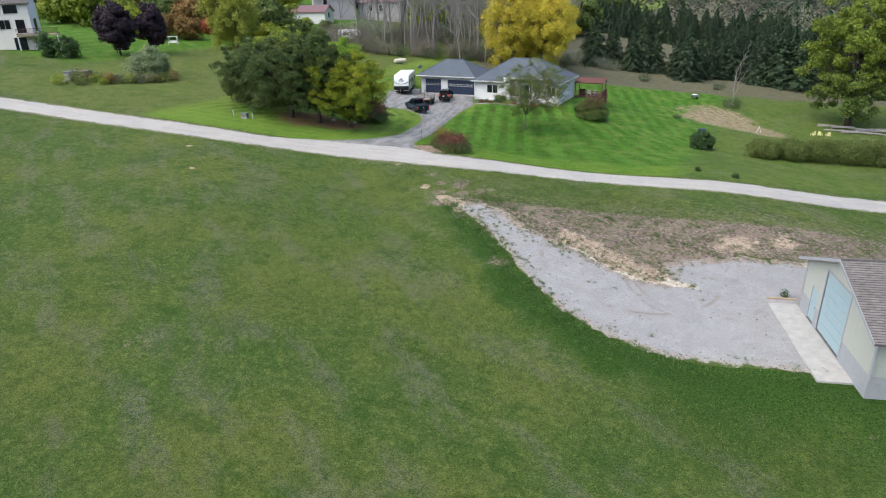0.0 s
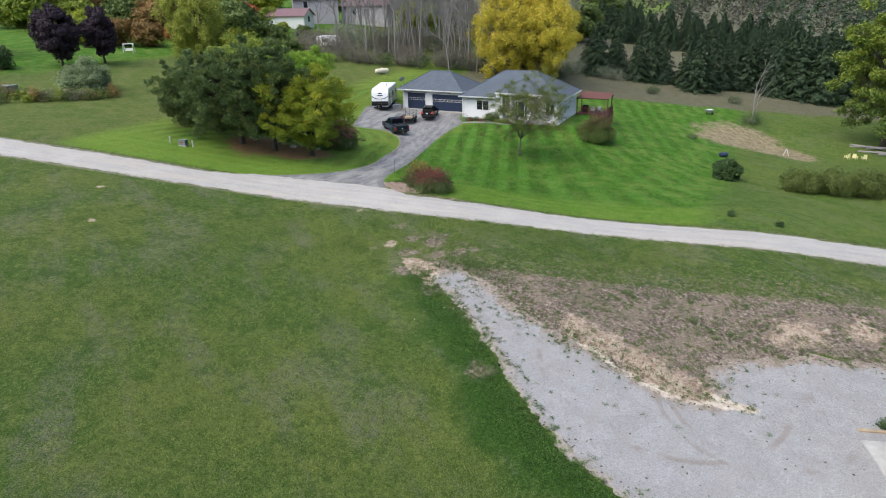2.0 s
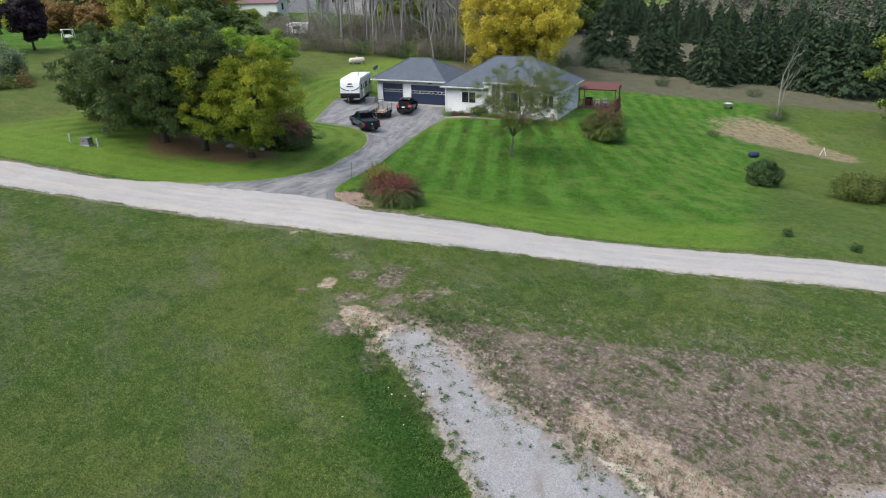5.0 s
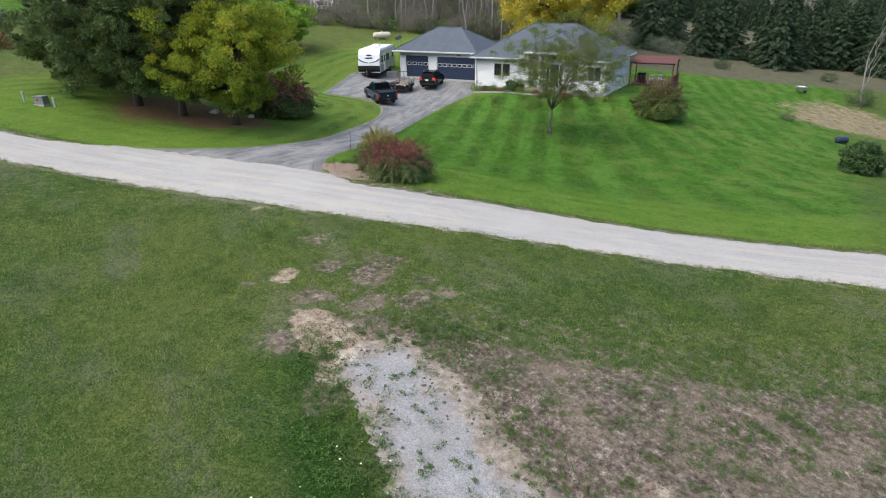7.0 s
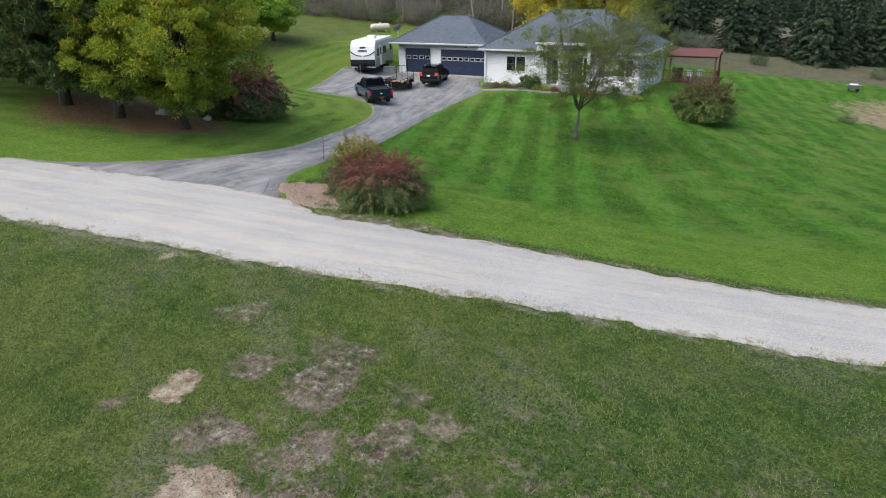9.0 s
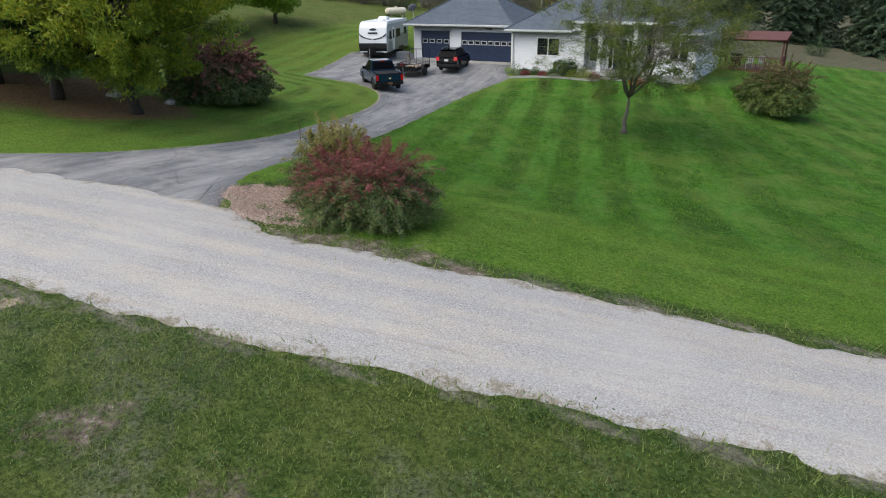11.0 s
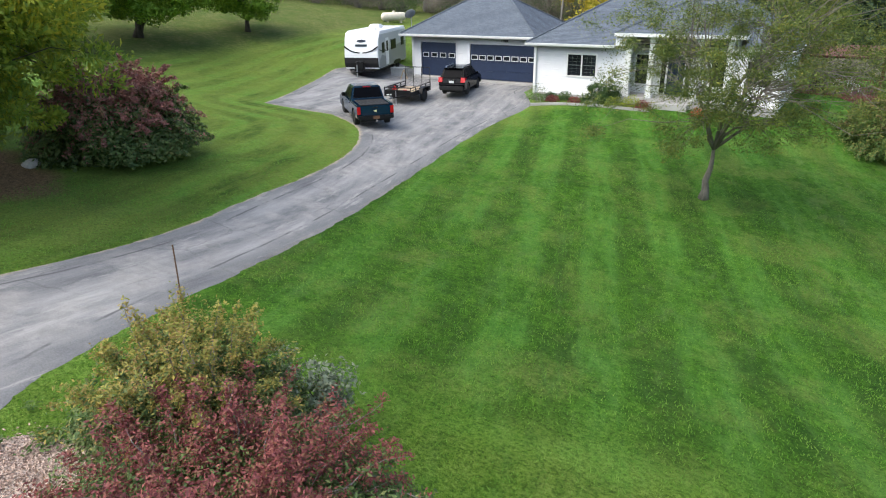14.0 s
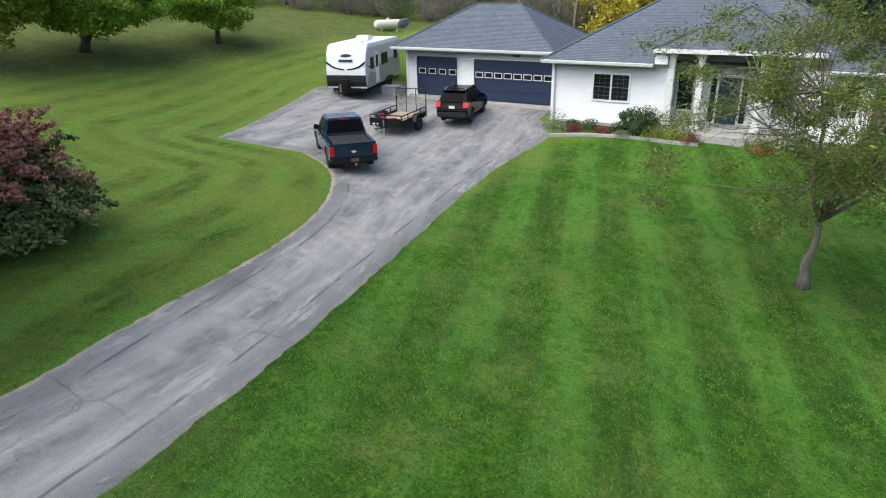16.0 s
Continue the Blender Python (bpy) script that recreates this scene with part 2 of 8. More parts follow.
def gravel_material():
    m = Nodes("limestone_gravel", 0.95)
    mid, fine = m.noise(1.2, 5, 0.65), m.noise(30, 4, 0.75)
    along = m.node("ShaderNodeSeparateXYZ", Vector=m.pos()).outputs[0]
    lane = m.node("ShaderNodeCombineXYZ", X=m.math("MULTIPLY", m.attr("across"), 1.7), Y=m.math("MULTIPLY", along, 0.14))
    track = m.noise(1.0, 5, 0.65, lane.outputs[0])
    c = m.ramp(fine, (0.32, (0.15, 0.145, 0.14)), (0.5, (0.31, 0.3, 0.29)), (0.68, (0.47, 0.455, 0.44)))
    c = m.mix(m.ramp(track, (0.42, 0.0), (0.6, 0.65)), c, m.ramp(fine, (0.3, (0.32, 0.275, 0.225)), (0.7, (0.52, 0.465, 0.395))))
    c = m.mix(m.ramp(mid, (0.46, 0.0), (0.66, 0.6)), c, m.ramp(fine, (0.3, (0.2, 0.195, 0.195)), (0.7, (0.44, 0.435, 0.43))))
    c = m.mix(m.ramp(m.noise(0.35, 4, 0.6), (0.45, 0.0), (0.65, 0.4)), c, (0.42, 0.4, 0.372))
    lane2 = m.noise(2.2, 5, 0.75, lane.outputs[0])
    c = m.mix(m.ramp(lane2, (0.58, 0.0), (0.7, 0.55)), c, (0.27, 0.22, 0.17))
    c = m.mix(m.ramp(m.noise(1.1, 5, 0.7, lane.outputs[0]), (0.32, 0.6), (0.47, 0.0)), c, m.ramp(fine, (0.3, (0.19, 0.185, 0.18)), (0.7, (0.39, 0.38, 0.37))))
    edge = m.math("ADD", m.attr("inset"), m.math("MULTIPLY", m.noise(2.4, 6, 0.78), 2.2))
    c = m.mix(m.step(edge, 1.45, 1.05), c, m.ramp(fine, (0.3, (0.085, 0.075, 0.045)), (0.6, (0.24, 0.21, 0.16))))
    c = m.mix(m.step(edge, 0.9, 0.65), c, m.ramp(fine, (0.3, (0.04, 0.06, 0.016)), (0.7, (0.12, 0.14, 0.05))))
    return m.color(c).bump(m.math("ADD", fine, m.math("MULTIPLY", m.noise(9, 4, 0.7), 0.5)), 0.5, 0.02).mat


def pad_material():
    m = Nodes("crushed_stone", 0.95)
    mid, fine, stones = m.noise(0.9, 5, 0.65), m.noise(26, 5, 0.8), m.voronoi(20, out="Color")
    c = m.ramp(fine, (0.32, (0.11, 0.11, 0.112)), (0.5, (0.27, 0.268, 0.272)), (0.68, (0.46, 0.455, 0.46)))
    c = m.mix(0.25, c, m.ramp(m.node("ShaderNodeSeparateColor", Color=stones).outputs[0], (0.1, (0.2, 0.18, 0.17)), (0.9, (0.52, 0.51, 0.52))))
    c = m.mix(m.ramp(mid, (0.42, 0.5), (0.6, 0.0)), c, m.mix(0.5, c, (0.16, 0.15, 0.145)))
    for cx, cy, r in ((48.6, -54.2, 3.9), (49.3, -53.4, 4.3), (54.9, -48.9, 4.6), (56.4, -50.2, 4.9), (44.6, -53.0, 6.2)):
        far = m.node("ShaderNodeVectorMath")
        far.operation = "DISTANCE"
        flat = m.scaled(m.pos(), (1, 1, 0))
        m.put(far, "0", flat)
        far.inputs[1].default_value = (cx, cy, 0)
        off = m.math("ABSOLUTE", m.math("SUBTRACT", far.outputs["Value"], r))
        worn = m.math("MULTIPLY", m.step(off, 0.2, 0.07), m.ramp(m.noise(0.5, 4), (0.48, 0.0), (0.6, 0.55)))
        c = m.mix(worn, c, (0.2, 0.165, 0.14))
    rut = m.noise(0.45, 4, 0.6, m.scaled(m.pos(), (1.6, 0.5, 1.0)))
    c = m.mix(m.ramp(rut, (0.5, 0.0), (0.72, 0.45)), c, (0.27, 0.24, 0.225))
    weed = m.math("ADD", m.attr("inset"), m.math("MULTIPLY", m.noise(1.6, 5, 0.75), 2.4))
    c = m.mix(m.math("MULTIPLY", m.step(weed, 2.0, 1.4), 0.7), c, m.ramp(m.noise(5.0, 6, 0.75), (0.32, (0.15, 0.11, 0.085)), (0.5, (0.32, 0.25, 0.2)), (0.68, (0.46, 0.38, 0.31))))
    c = m.mix(m.step(weed, 1.6, 1.2), c, m.ramp(fine, (0.3, (0.02, 0.055, 0.01)), (0.7, (0.085, 0.14, 0.032))))
    soil = m.ramp(m.noise(4.0, 6, 0.78), (0.32, (0.11, 0.085, 0.066)), (0.5, (0.24, 0.19, 0.15)), (0.68, (0.42, 0.36, 0.3)))
    reach = m.math("MULTIPLY", m.step(m.math("SUBTRACT", m.math("MULTIPLY", m.noise(1.3, 6, 0.75), 3.2), m.attr("inset")), 0.4, 1.1), m.attr("earthy"))
    c = m.mix(m.math("MULTIPLY", reach, 0.85), c, soil)
    pale = m.ramp(m.noise(3.0, 6, 0.75), (0.34, (0.28, 0.21, 0.16)), (0.48, (0.46, 0.385, 0.31)), (0.64, (0.58, 0.51, 0.43)))
    c = m.mix(m.step(m.math("MULTIPLY_ADD", m.noise(1.6, 6, 0.75), 1.6, m.attr("sandy")), 1.35, 1.6), c, pale)
    return m.color(c).bump(m.math("ADD", fine, m.voronoi(34)), 0.7, 0.025).mat


def asphalt_material():
    m = Nodes("worn_asphalt", 0.9)
    mid, fine = m.noise(0.8, 5, 0.65), m.noise(40, 4, 0.75)
    along = m.node("ShaderNodeSeparateXYZ", Vector=m.pos()).outputs[1]
    run = m.node("ShaderNodeCombineXYZ", X=m.math("MULTIPLY", m.attr("across"), 1.3), Y=m.math("MULTIPLY", along, 0.22)).outputs[0]
    lane = m.noise(0.9, 5, 0.68, run)
    c = m.ramp(lane, (0.36, (0.085, 0.086, 0.092)), (0.46, (0.16, 0.157, 0.16)), (0.56, (0.235, 0.23, 0.227)), (0.68, (0.31, 0.303, 0.293)))
    c = m.mix(m.ramp(mid, (0.48, 0.0), (0.62, 0.7)), c, m.ramp(m.noise(3.0, 5, 0.7), (0.3, (0.19, 0.18, 0.168)), (0.7, (0.37, 0.35, 0.325))))
    c = m.mix(m.step(m.attr("inset"), 0.9, 0.2), c, m.mix(0.55, c, (0.06, 0.062, 0.068)))
    c = m.mix(0.3, c, m.ramp(fine, (0.3, (0.05, 0.05, 0.055)), (0.7, (0.3, 0.3, 0.3))))
    n = m.node("ShaderNodeTexVoronoi", Scale=0.42)
    n.feature = "DISTANCE_TO_EDGE"
    bent = m.node("ShaderNodeTexNoise", Scale=1.6, Detail=6.0, Roughness=0.75)
    m.put(bent, "Vector", m.pos())
    m.put(n, "Vector", m.mix(1.0, m.pos(), m.mix(0.45, (0, 0, 0), bent.outputs[1]), "ADD"))
    crack = m.math("MULTIPLY", m.step(n.outputs["Distance"], 0.016, 0.003), m.ramp(m.noise(0.5, 3), (0.45, 0.0), (0.6, 1.0)))
    pale = m.math("MULTIPLY", m.step(m.noise(1.1, 6, 0.8, run), 0.54, 0.64), 0.55)
    c = m.mix(pale, c, (0.33, 0.318, 0.3))
    c = m.mix(m.math("MULTIPLY", crack, 0.28), c, (0.045, 0.045, 0.045))
    edge = m.math("ADD", m.attr("inset"), m.math("MULTIPLY", m.noise(2.5, 5, 0.7), 0.5))
    c = m.mix(m.math("MULTIPLY", m.step(edge, 0.42, 0.3), m.math("MULTIPLY", m.ramp(m.noise(0.7, 4), (0.36, 0.2), (0.52, 0.95)), m.step(m.attr("across"), -1.6, 0.6))), c, m.ramp(fine, (0.3, (0.14, 0.12, 0.075)), (0.7, (0.4, 0.34, 0.26))))
    c = m.mix(m.math("MULTIPLY", m.step(m.math("ABSOLUTE", m.math("SUBTRACT", m.attr("inset"), 0.62)), 0.05, 0.015), m.ramp(m.noise(0.6, 4), (0.44, 0.0), (0.54, 0.75))), c, (0.06, 0.06, 0.062))
    return m.color(c).bump(m.math("SUBTRACT", fine, m.math("MULTIPLY", crack, 2.0)), 0.5, 0.015).mat


def siding_material(name, col, lap=0.11):
    m = Nodes(name, 0.55)
    z = m.node("ShaderNodeSeparateXYZ", Vector=m.pos()).outputs[2]
    saw = m.math("FRACT", m.math("MULTIPLY", z, 1 / lap))
    grime = m.noise(1.5, 5, 0.65)
    c = m.mix(m.ramp(grime, (0.4, 0.0), (0.75, 0.25)), col, tuple(x * 0.75 for x in col))
    return m.color(c).bump(m.math("SUBTRACT", 1.0, saw), 1.0, 0.11).mat


def shingle_material(name, a, b, c3):
    m = Nodes(name, 0.9)
    p = m.pos()
    z = m.node("ShaderNodeSeparateXYZ", Vector=p).outputs[2]
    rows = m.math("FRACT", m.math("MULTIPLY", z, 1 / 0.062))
    cell = m.math("FLOOR", m.math("MULTIPLY", z, 1 / 0.062))
    xy = m.node("ShaderNodeCombineXYZ", X=m.node("ShaderNodeSeparateXYZ", Vector=p).outputs[0], Y=m.node("ShaderNodeSeparateXYZ", Vector=p).outputs[1], Z=m.math("MULTIPLY", cell, 7.3))
    tab = m.node("ShaderNodeTexVoronoi", Scale=4.5)
    m.put(tab, "Vector", xy.outputs[0])
    t = m.node("ShaderNodeSeparateColor", Color=tab.outputs["Color"]).outputs[0]
    col = m.ramp(t, (0.05, a), (0.5, b), (0.95, c3))
    col = m.mix(0.65, col, b)
    col = m.mix(m.ramp(m.noise(0.7, 5, 0.7), (0.45, 0.0), (0.75, 0.5)), col, a)
    # shade line at the foot of each course, painted into the colour
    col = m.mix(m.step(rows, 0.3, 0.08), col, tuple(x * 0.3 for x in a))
    return m.color(col).bump(m.math("SUBTRACT", rows, m.math("MULTIPLY", t, 0.3)), 0.8, 0.015).mat


def glass_material():
    m = Nodes("window_glass", 0.1)
    m.bsdf.inputs["Specular IOR Level"].default_value = 0.22
    return m.color(m.ramp(m.noise(0.8, 2), (0.3, (0.008, 0.009, 0.012)), (0.7, (0.022, 0.025, 0.03)))).mat


def paint(name, col, rough=0.22, metal=0.0, shine=0.26, dusty=0.02, coat=0.08):
    m = Nodes(name, rough, metal)
    m.bsdf.inputs["Coat Weight"].default_value = coat
    m.bsdf.inputs["Specular IOR Level"].default_value = shine
    m.bsdf.inputs["Coat Roughness"].default_value = 0.12
    dust = m.noise(2.0, 5, 0.65, m.obj())
    m.color(m.mix(m.ramp(dust, (0.5, 0.0), (0.8, dusty)), col, (0.25, 0.24, 0.23)))
    return m.mat


GROUND, GRAVEL, PAD, ASPHALT = ground_material(), gravel_material(), pad_material(), asphalt_material()
SIDING = siding_material("white_siding", (0.64, 0.65, 0.66), 0.125)
CREAM = siding_material("cream_siding", (0.72, 0.68, 0.6), 0.13)
GREY_WALL = siding_material("grey_siding", (0.34, 0.33, 0.34), 0.13)
BARN_WALL = plain("cream_metal_panel", (0.38, 0.39, 0.355), 0.5, 0.0, 0.05)
BARN_BASE = plain("grey_wainscot", (0.3, 0.31, 0.33), 0.5, 0.0, 0.08)
BARN_DOOR = plain("pale_blue_door", (0.29, 0.39, 0.43), 0.4, 0.0, 0.06)
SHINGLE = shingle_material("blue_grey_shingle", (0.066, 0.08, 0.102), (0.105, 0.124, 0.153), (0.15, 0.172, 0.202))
SHINGLE_WARM = shingle_material("brown_grey_shingle", (0.09, 0.08, 0.078), (0.16, 0.145, 0.14), (0.24, 0.22, 0.21))
RED_ROOF = plain("dull_red_roof", (0.16, 0.09, 0.1), 0.6, 0.0, 0.2)
TRIM = plain("white_trim", (0.68, 0.68, 0.67), 0.5, 0.0, 0.05)
NAVY = plain("navy_door_paint", (0.022, 0.034, 0.07), 0.45, 0.0, 0.1)
GLASS = glass_material()
CONCRETE = plain("pale_concrete", (0.36, 0.35, 0.335), 0.9, 0.0, 0.15, 1.5, 0.3)
BLACK = plain("black_steel", (0.012, 0.012, 0.013), 0.45, 0.3)
RUBBER = plain("tyre_rubber", (0.018, 0.018, 0.018), 0.85)
ALLOY = plain("alloy_rim", (0.45, 0.46, 0.48), 0.3, 0.9)
CHROME = plain("chrome", (0.65, 0.65, 0.66), 0.12, 1.0, 0.03)
TRUCK_BLUE = paint("dark_blue_car_paint", (0.006, 0.024, 0.046), 0.1)
SUV_BLACK = paint("black_car_paint", (0.002, 0.002, 0.003), 0.1, 0.0, 0.1, 0.004, 0.04)
TINTED = paint("black_tinted_glass", (0.003, 0.003, 0.004), 0.3, 0.0, 0.05, 0.003, 0.02)
RV_INK = paint("dark_blue_grey_decal", (0.045, 0.055, 0.075), 0.4)
STRAP_RED = plain("red_webbing", (0.5, 0.03, 0.025), 0.6)
RV_WHITE = paint("white_gelcoat", (0.76, 0.77, 0.78), 0.4)
RV_SIDE = paint("pale_grey_gelcoat", (0.46, 0.47, 0.48), 0.4)
DISH_GREY = plain("dull_grey_dish", (0.17, 0.18, 0.19), 0.6)
RV_GREY = paint("grey_gelcoat", (0.24, 0.25, 0.26), 0.4)
TAIL_RED = paint("red_lens", (0.45, 0.01, 0.012), 0.15)
PLATE = plain("pale_plate", (0.7, 0.72, 0.7), 0.4)
WOOD = plain("weathered_plank", (0.36, 0.28, 0.19), 0.85, 0.0, 0.25, 4.0, 0.3)
DECK_RED = plain("red_brown_stain", (0.13, 0.05, 0.04), 0.7, 0.0, 0.25, 3.0, 0.2)
TANK = plain("cream_tank_paint", (0.62, 0.55, 0.45), 0.45, 0.0, 0.1)
STONE = plain("field_stone", (0.36, 0.34, 0.31), 0.9, 0.0, 0.25, 4.0, 0.6)
YELLOW = plain("pale_yellow_plastic", (0.75, 0.68, 0.35), 0.5)
GREY_BOX = plain("grey_green_cabinet", (0.15, 0.175, 0.165), 0.55)
PALE_BOX = plain("pale_grey_cabinet", (0.34, 0.35, 0.35), 0.55)
RUST = plain("rusty_metal", (0.16, 0.085, 0.05), 0.8, 0.2, 0.3, 5.0, 0.3)
BARK = bark("grey_brown_bark", (0.03, 0.025, 0.02), (0.1, 0.085, 0.07))
BARK_GREY = bark("weathered_grey_bark", (0.07, 0.062, 0.05), (0.2, 0.18, 0.15))
BARK_PALE = bark("pale_grey_bark", (0.14, 0.13, 0.12), (0.34, 0.32, 0.3))
BARK_WOOD = bark("grey_forest_bark", (0.13, 0.12, 0.112), (0.33, 0.315, 0.3))
BARK_TWIG = bark("twig_bark", (0.11, 0.095, 0.085), (0.24, 0.21, 0.19))


# ---- builders ----
class Mesh:
    """Gathers points and faces of one mesh."""

    def __init__(self):
        self.v, self.f = [], []

    def quad(self, *pts):
        n = len(self.v)
        self.v += [tuple(p) for p in pts]
        self.f.append(tuple(range(n, n + len(pts))))
        return self

    def box(self, x0, x1, y0, y1, z0, z1, m=None):
        n = len(self.v)
        pts = [Vector((x, y, z)) for z in (z0, z1) for x, y in ((x0, y0), (x1, y0), (x1, y1), (x0, y1))]
        self.v += [tuple(m @ p) if m else tuple(p) for p in pts]
        self.f += [tuple(n + k for k in q) for q in ((0, 3, 2, 1), (4, 5, 6, 7), (0, 1, 5, 4), (1, 2, 6, 5), (2, 3, 7, 6), (3, 0, 4, 7))]
        return self

    def prism(self, outline, a, b, axis="x"):
        """A closed outline in the plane across an axis, drawn out from a to b."""
        n, k = len(self.v), len(outline)
        for s in (a, b):
            for p, q in outline:
                self.v.append({"x": (s, p, q), "y": (p, s, q), "z": (p, q, s)}[axis])
        self.f.append(tuple(n + i for i in range(k)))
        self.f.append(tuple(n + k + i for i in reversed(range(k))))
        self.f += [(n + (i + 1) % k, n + i, n + k + i, n + k + (i + 1) % k) for i in range(k)]
        return self

    def tube(self, pts, radii, sides=6, cap=True):
        pts = [Vector(p) for p in pts]
        n = len(self.v)
        side = None
        for k, p in enumerate(pts):
            d = (pts[min(k + 1, len(pts) - 1)] - pts[max(k - 1, 0)]).normalized()
            if side is None:
                side = d.orthogonal().normalized()
            side = (side - d * side.dot(d)).normalized()
            other = d.cross(side)
            r = radii[k] if isinstance(radii, (list, tuple)) else radii
            for s in range(sides):
                a = 2 * math.pi * s / sides
                self.v.append(tuple(p + r * (math.cos(a) * side + math.sin(a) * other)))
        for k in range(len(pts) - 1):
            for s in range(sides):
                a, b = n + k * sides + s, n + k * sides + (s + 1) % sides
                self.f.append((a, b, b + sides, a + sides))
        if cap:
            self.f.append(tuple(n + s for s in reversed(range(sides))))
            e = n + (len(pts) - 1) * sides
            self.f.append(tuple(e + s for s in range(sides)))
        return self

    def lathe(self, profile, m, sides=16):
        """A profile of (radius, height) turned round the z axis of m."""
        n = len(self.v)
        for r, z in profile:
            for s in range(sides):
                a = 2 * math.pi * s / sides
                self.v.append(tuple(m @ Vector((r * math.cos(a), r * math.sin(a), z))))
        for k in range(len(profile) - 1):
            for s in range(sides):
                a, b = n + k * sides + s, n + k * sides + (s + 1) % sides
                self.f.append((a, b, b + sides, a + sides))
        self.f.append(tuple(n + s for s in reversed(range(sides))))
        e = n + (len(profile) - 1) * sides
        self.f.append(tuple(e + s for s in range(sides)))
        return self

    def data(self, name, material, smooth=False, bevel=0.0):
        me = bpy.data.meshes.new(name)
        me.from_pydata(self.v, [], self.f)
        me.materials.append(material)
        if bevel:
            bm = bmesh.new()
            bm.from_mesh(me)
            bmesh.ops.bevel(bm, geom=bm.edges[:], offset=bevel, segments=2, affect="EDGES", clamp_overlap=True)
            bm.to_mesh(me)
            bm.free()
        if smooth:
            me.shade_smooth()
        return me


def part(name, mesh, material, parent=None, label="", smooth=False, bevel=0.0, m=None):
    me = mesh.data(name, material, smooth, bevel) if isinstance(mesh, Mesh) else mesh
    ob = new(name, me)
    if parent is not None:
        ob.parent = parent
    if m is not None:
        ob.matrix_basis = m
    if label:
        ob["label"] = label
    return ob


def thing(name, m, label, category, group=""):
    ob = new(name)
    ob.empty_display_size = 0.2
    ob.matrix_basis = m
    return tagged(ob, label, category, group)


def smooth_step(v, lo, hi):
    t = np.clip((v - lo) / (hi - lo), 0, 1)
    return t * t * (3 - 2 * t)


# ---- the lie of the land ----
SWEEP = (-0.3, -7.07, -1.59, 2.2, -1.2, -2.06, -2.09, -0.03, -2.21, 3.47)
ROLL_X, ROLL_Y = (-6, 8, 22, 36, 50, 64), (-66, -52, -38, -24, -10, 4, 18)
ROLLS = (
    (0.08, 0.54, 0.31, -0.39, -0.38, 0.02), (0.13, 0.55, -0.26, 0.89, -0.34, 0.19), (0.34, -0.08, 1.06, 0.53, 1.17, 0.23),
    (0.15, -0.27, -0.81, -0.43, 0.83, -0.03), (-1.27, -0.9, 0.05, -0.49, -0.44, -0.08), (-0.28, 0.05, 0.53, -0.21, -0.3, -0.08),
    (-0.34, -0.19, 0.02, -0.54, -1.13, -1.38),
)


def height(x, y):
    """Ground height: a broad fall from the west to the east with low rolls, levelled at the house."""
    x, y = np.asarray(x, float), np.asarray(y, float)
    u, v = np.tanh((x - 20) / 70), np.tanh((y + 30) / 80)
    a = SWEEP
    z = a[0] + a[1] * u + a[2] * v + a[3] * u * u + a[4] * u * v + a[5] * v * v + a[6] * u**3 + a[7] * u * u * v + a[8] * u * v * v + a[9] * v**3
    for row, b in zip(ROLLS, ROLL_Y):
        for k, c in zip(row, ROLL_X):
            z = z + k * np.exp(-((x - c) ** 2 + (y - b) ** 2) / 121.0)
    d = np.hypot(np.maximum(np.abs(x - 12.5) - 13.5, 0), np.maximum(np.abs(y - 2.5) - 4.5, 0))
    w = 1 - smooth_step(d, 0.0, 4.5)
    level = -0.16 - 0.022 * np.maximum(x - 10, 0)
    z = z * (1 - w) + level * w
    # levelled again under the barn and its apron
    w = 1 - smooth_step(np.hypot(x - 58.5, y + 57.5), 6.0, 10.0)
    return z * (1 - w) - 2.93 * w


def ground_at(x, y, up=0.0):
    return Vector((x, y, float(height(x, y)) + up))


def polygon_distance(px, py, poly):
    """Signed distance to a closed outline, positive inside."""
    best, inside = np.full(px.shape, 1e9), np.zeros(px.shape, bool)
    for (ax, ay), (bx, by) in zip(poly, poly[1:] + poly[:1]):
        ex, ey = bx - ax, by - ay
        t = np.clip(((px - ax) * ex + (py - ay) * ey) / (ex * ex + ey * ey + 1e-9), 0, 1)
        best = np.minimum(best, np.hypot(px - ax - t * ex, py - ay - t * ey))
        cross = (ay > py) != (by > py)
        with np.errstate(divide="ignore", invalid="ignore"):
            inside ^= cross & (px < ex * (py - ay) / (ey if ey else 1e-9) + ax)
    return np.where(inside, best, -best)


def curve(pts, per=8):
    """A Catmull-Rom line through the points."""
    out, p = [], [pts[0], *pts, pts[-1]]
    for a, b, c, d in zip(p, p[1:], p[2:], p[3:]):
        for k in range(per):
            t = k / per
            out.append(tuple(0.5 * (2 * b[i] + (c[i] - a[i]) * t + (2 * a[i] - 5 * b[i] + 4 * c[i] - d[i]) * t * t + (3 * b[i] - a[i] - 3 * c[i] + d[i]) * t**3) for i in (0, 1)))
    return out + [pts[-1]]


ROAD_LINE = [(-130, -78.6), (-60, -59.6), (-28, -51.9), (-14.3, -49.2), (0.5, -46.3), (12, -43.45), (24, -40.8), (33, -38.2), (44.5, -35.05), (55, -31.8), (64, -26.6), (80, -16), (120, 12)]
ROAD_MID = curve(ROAD_LINE, 10)


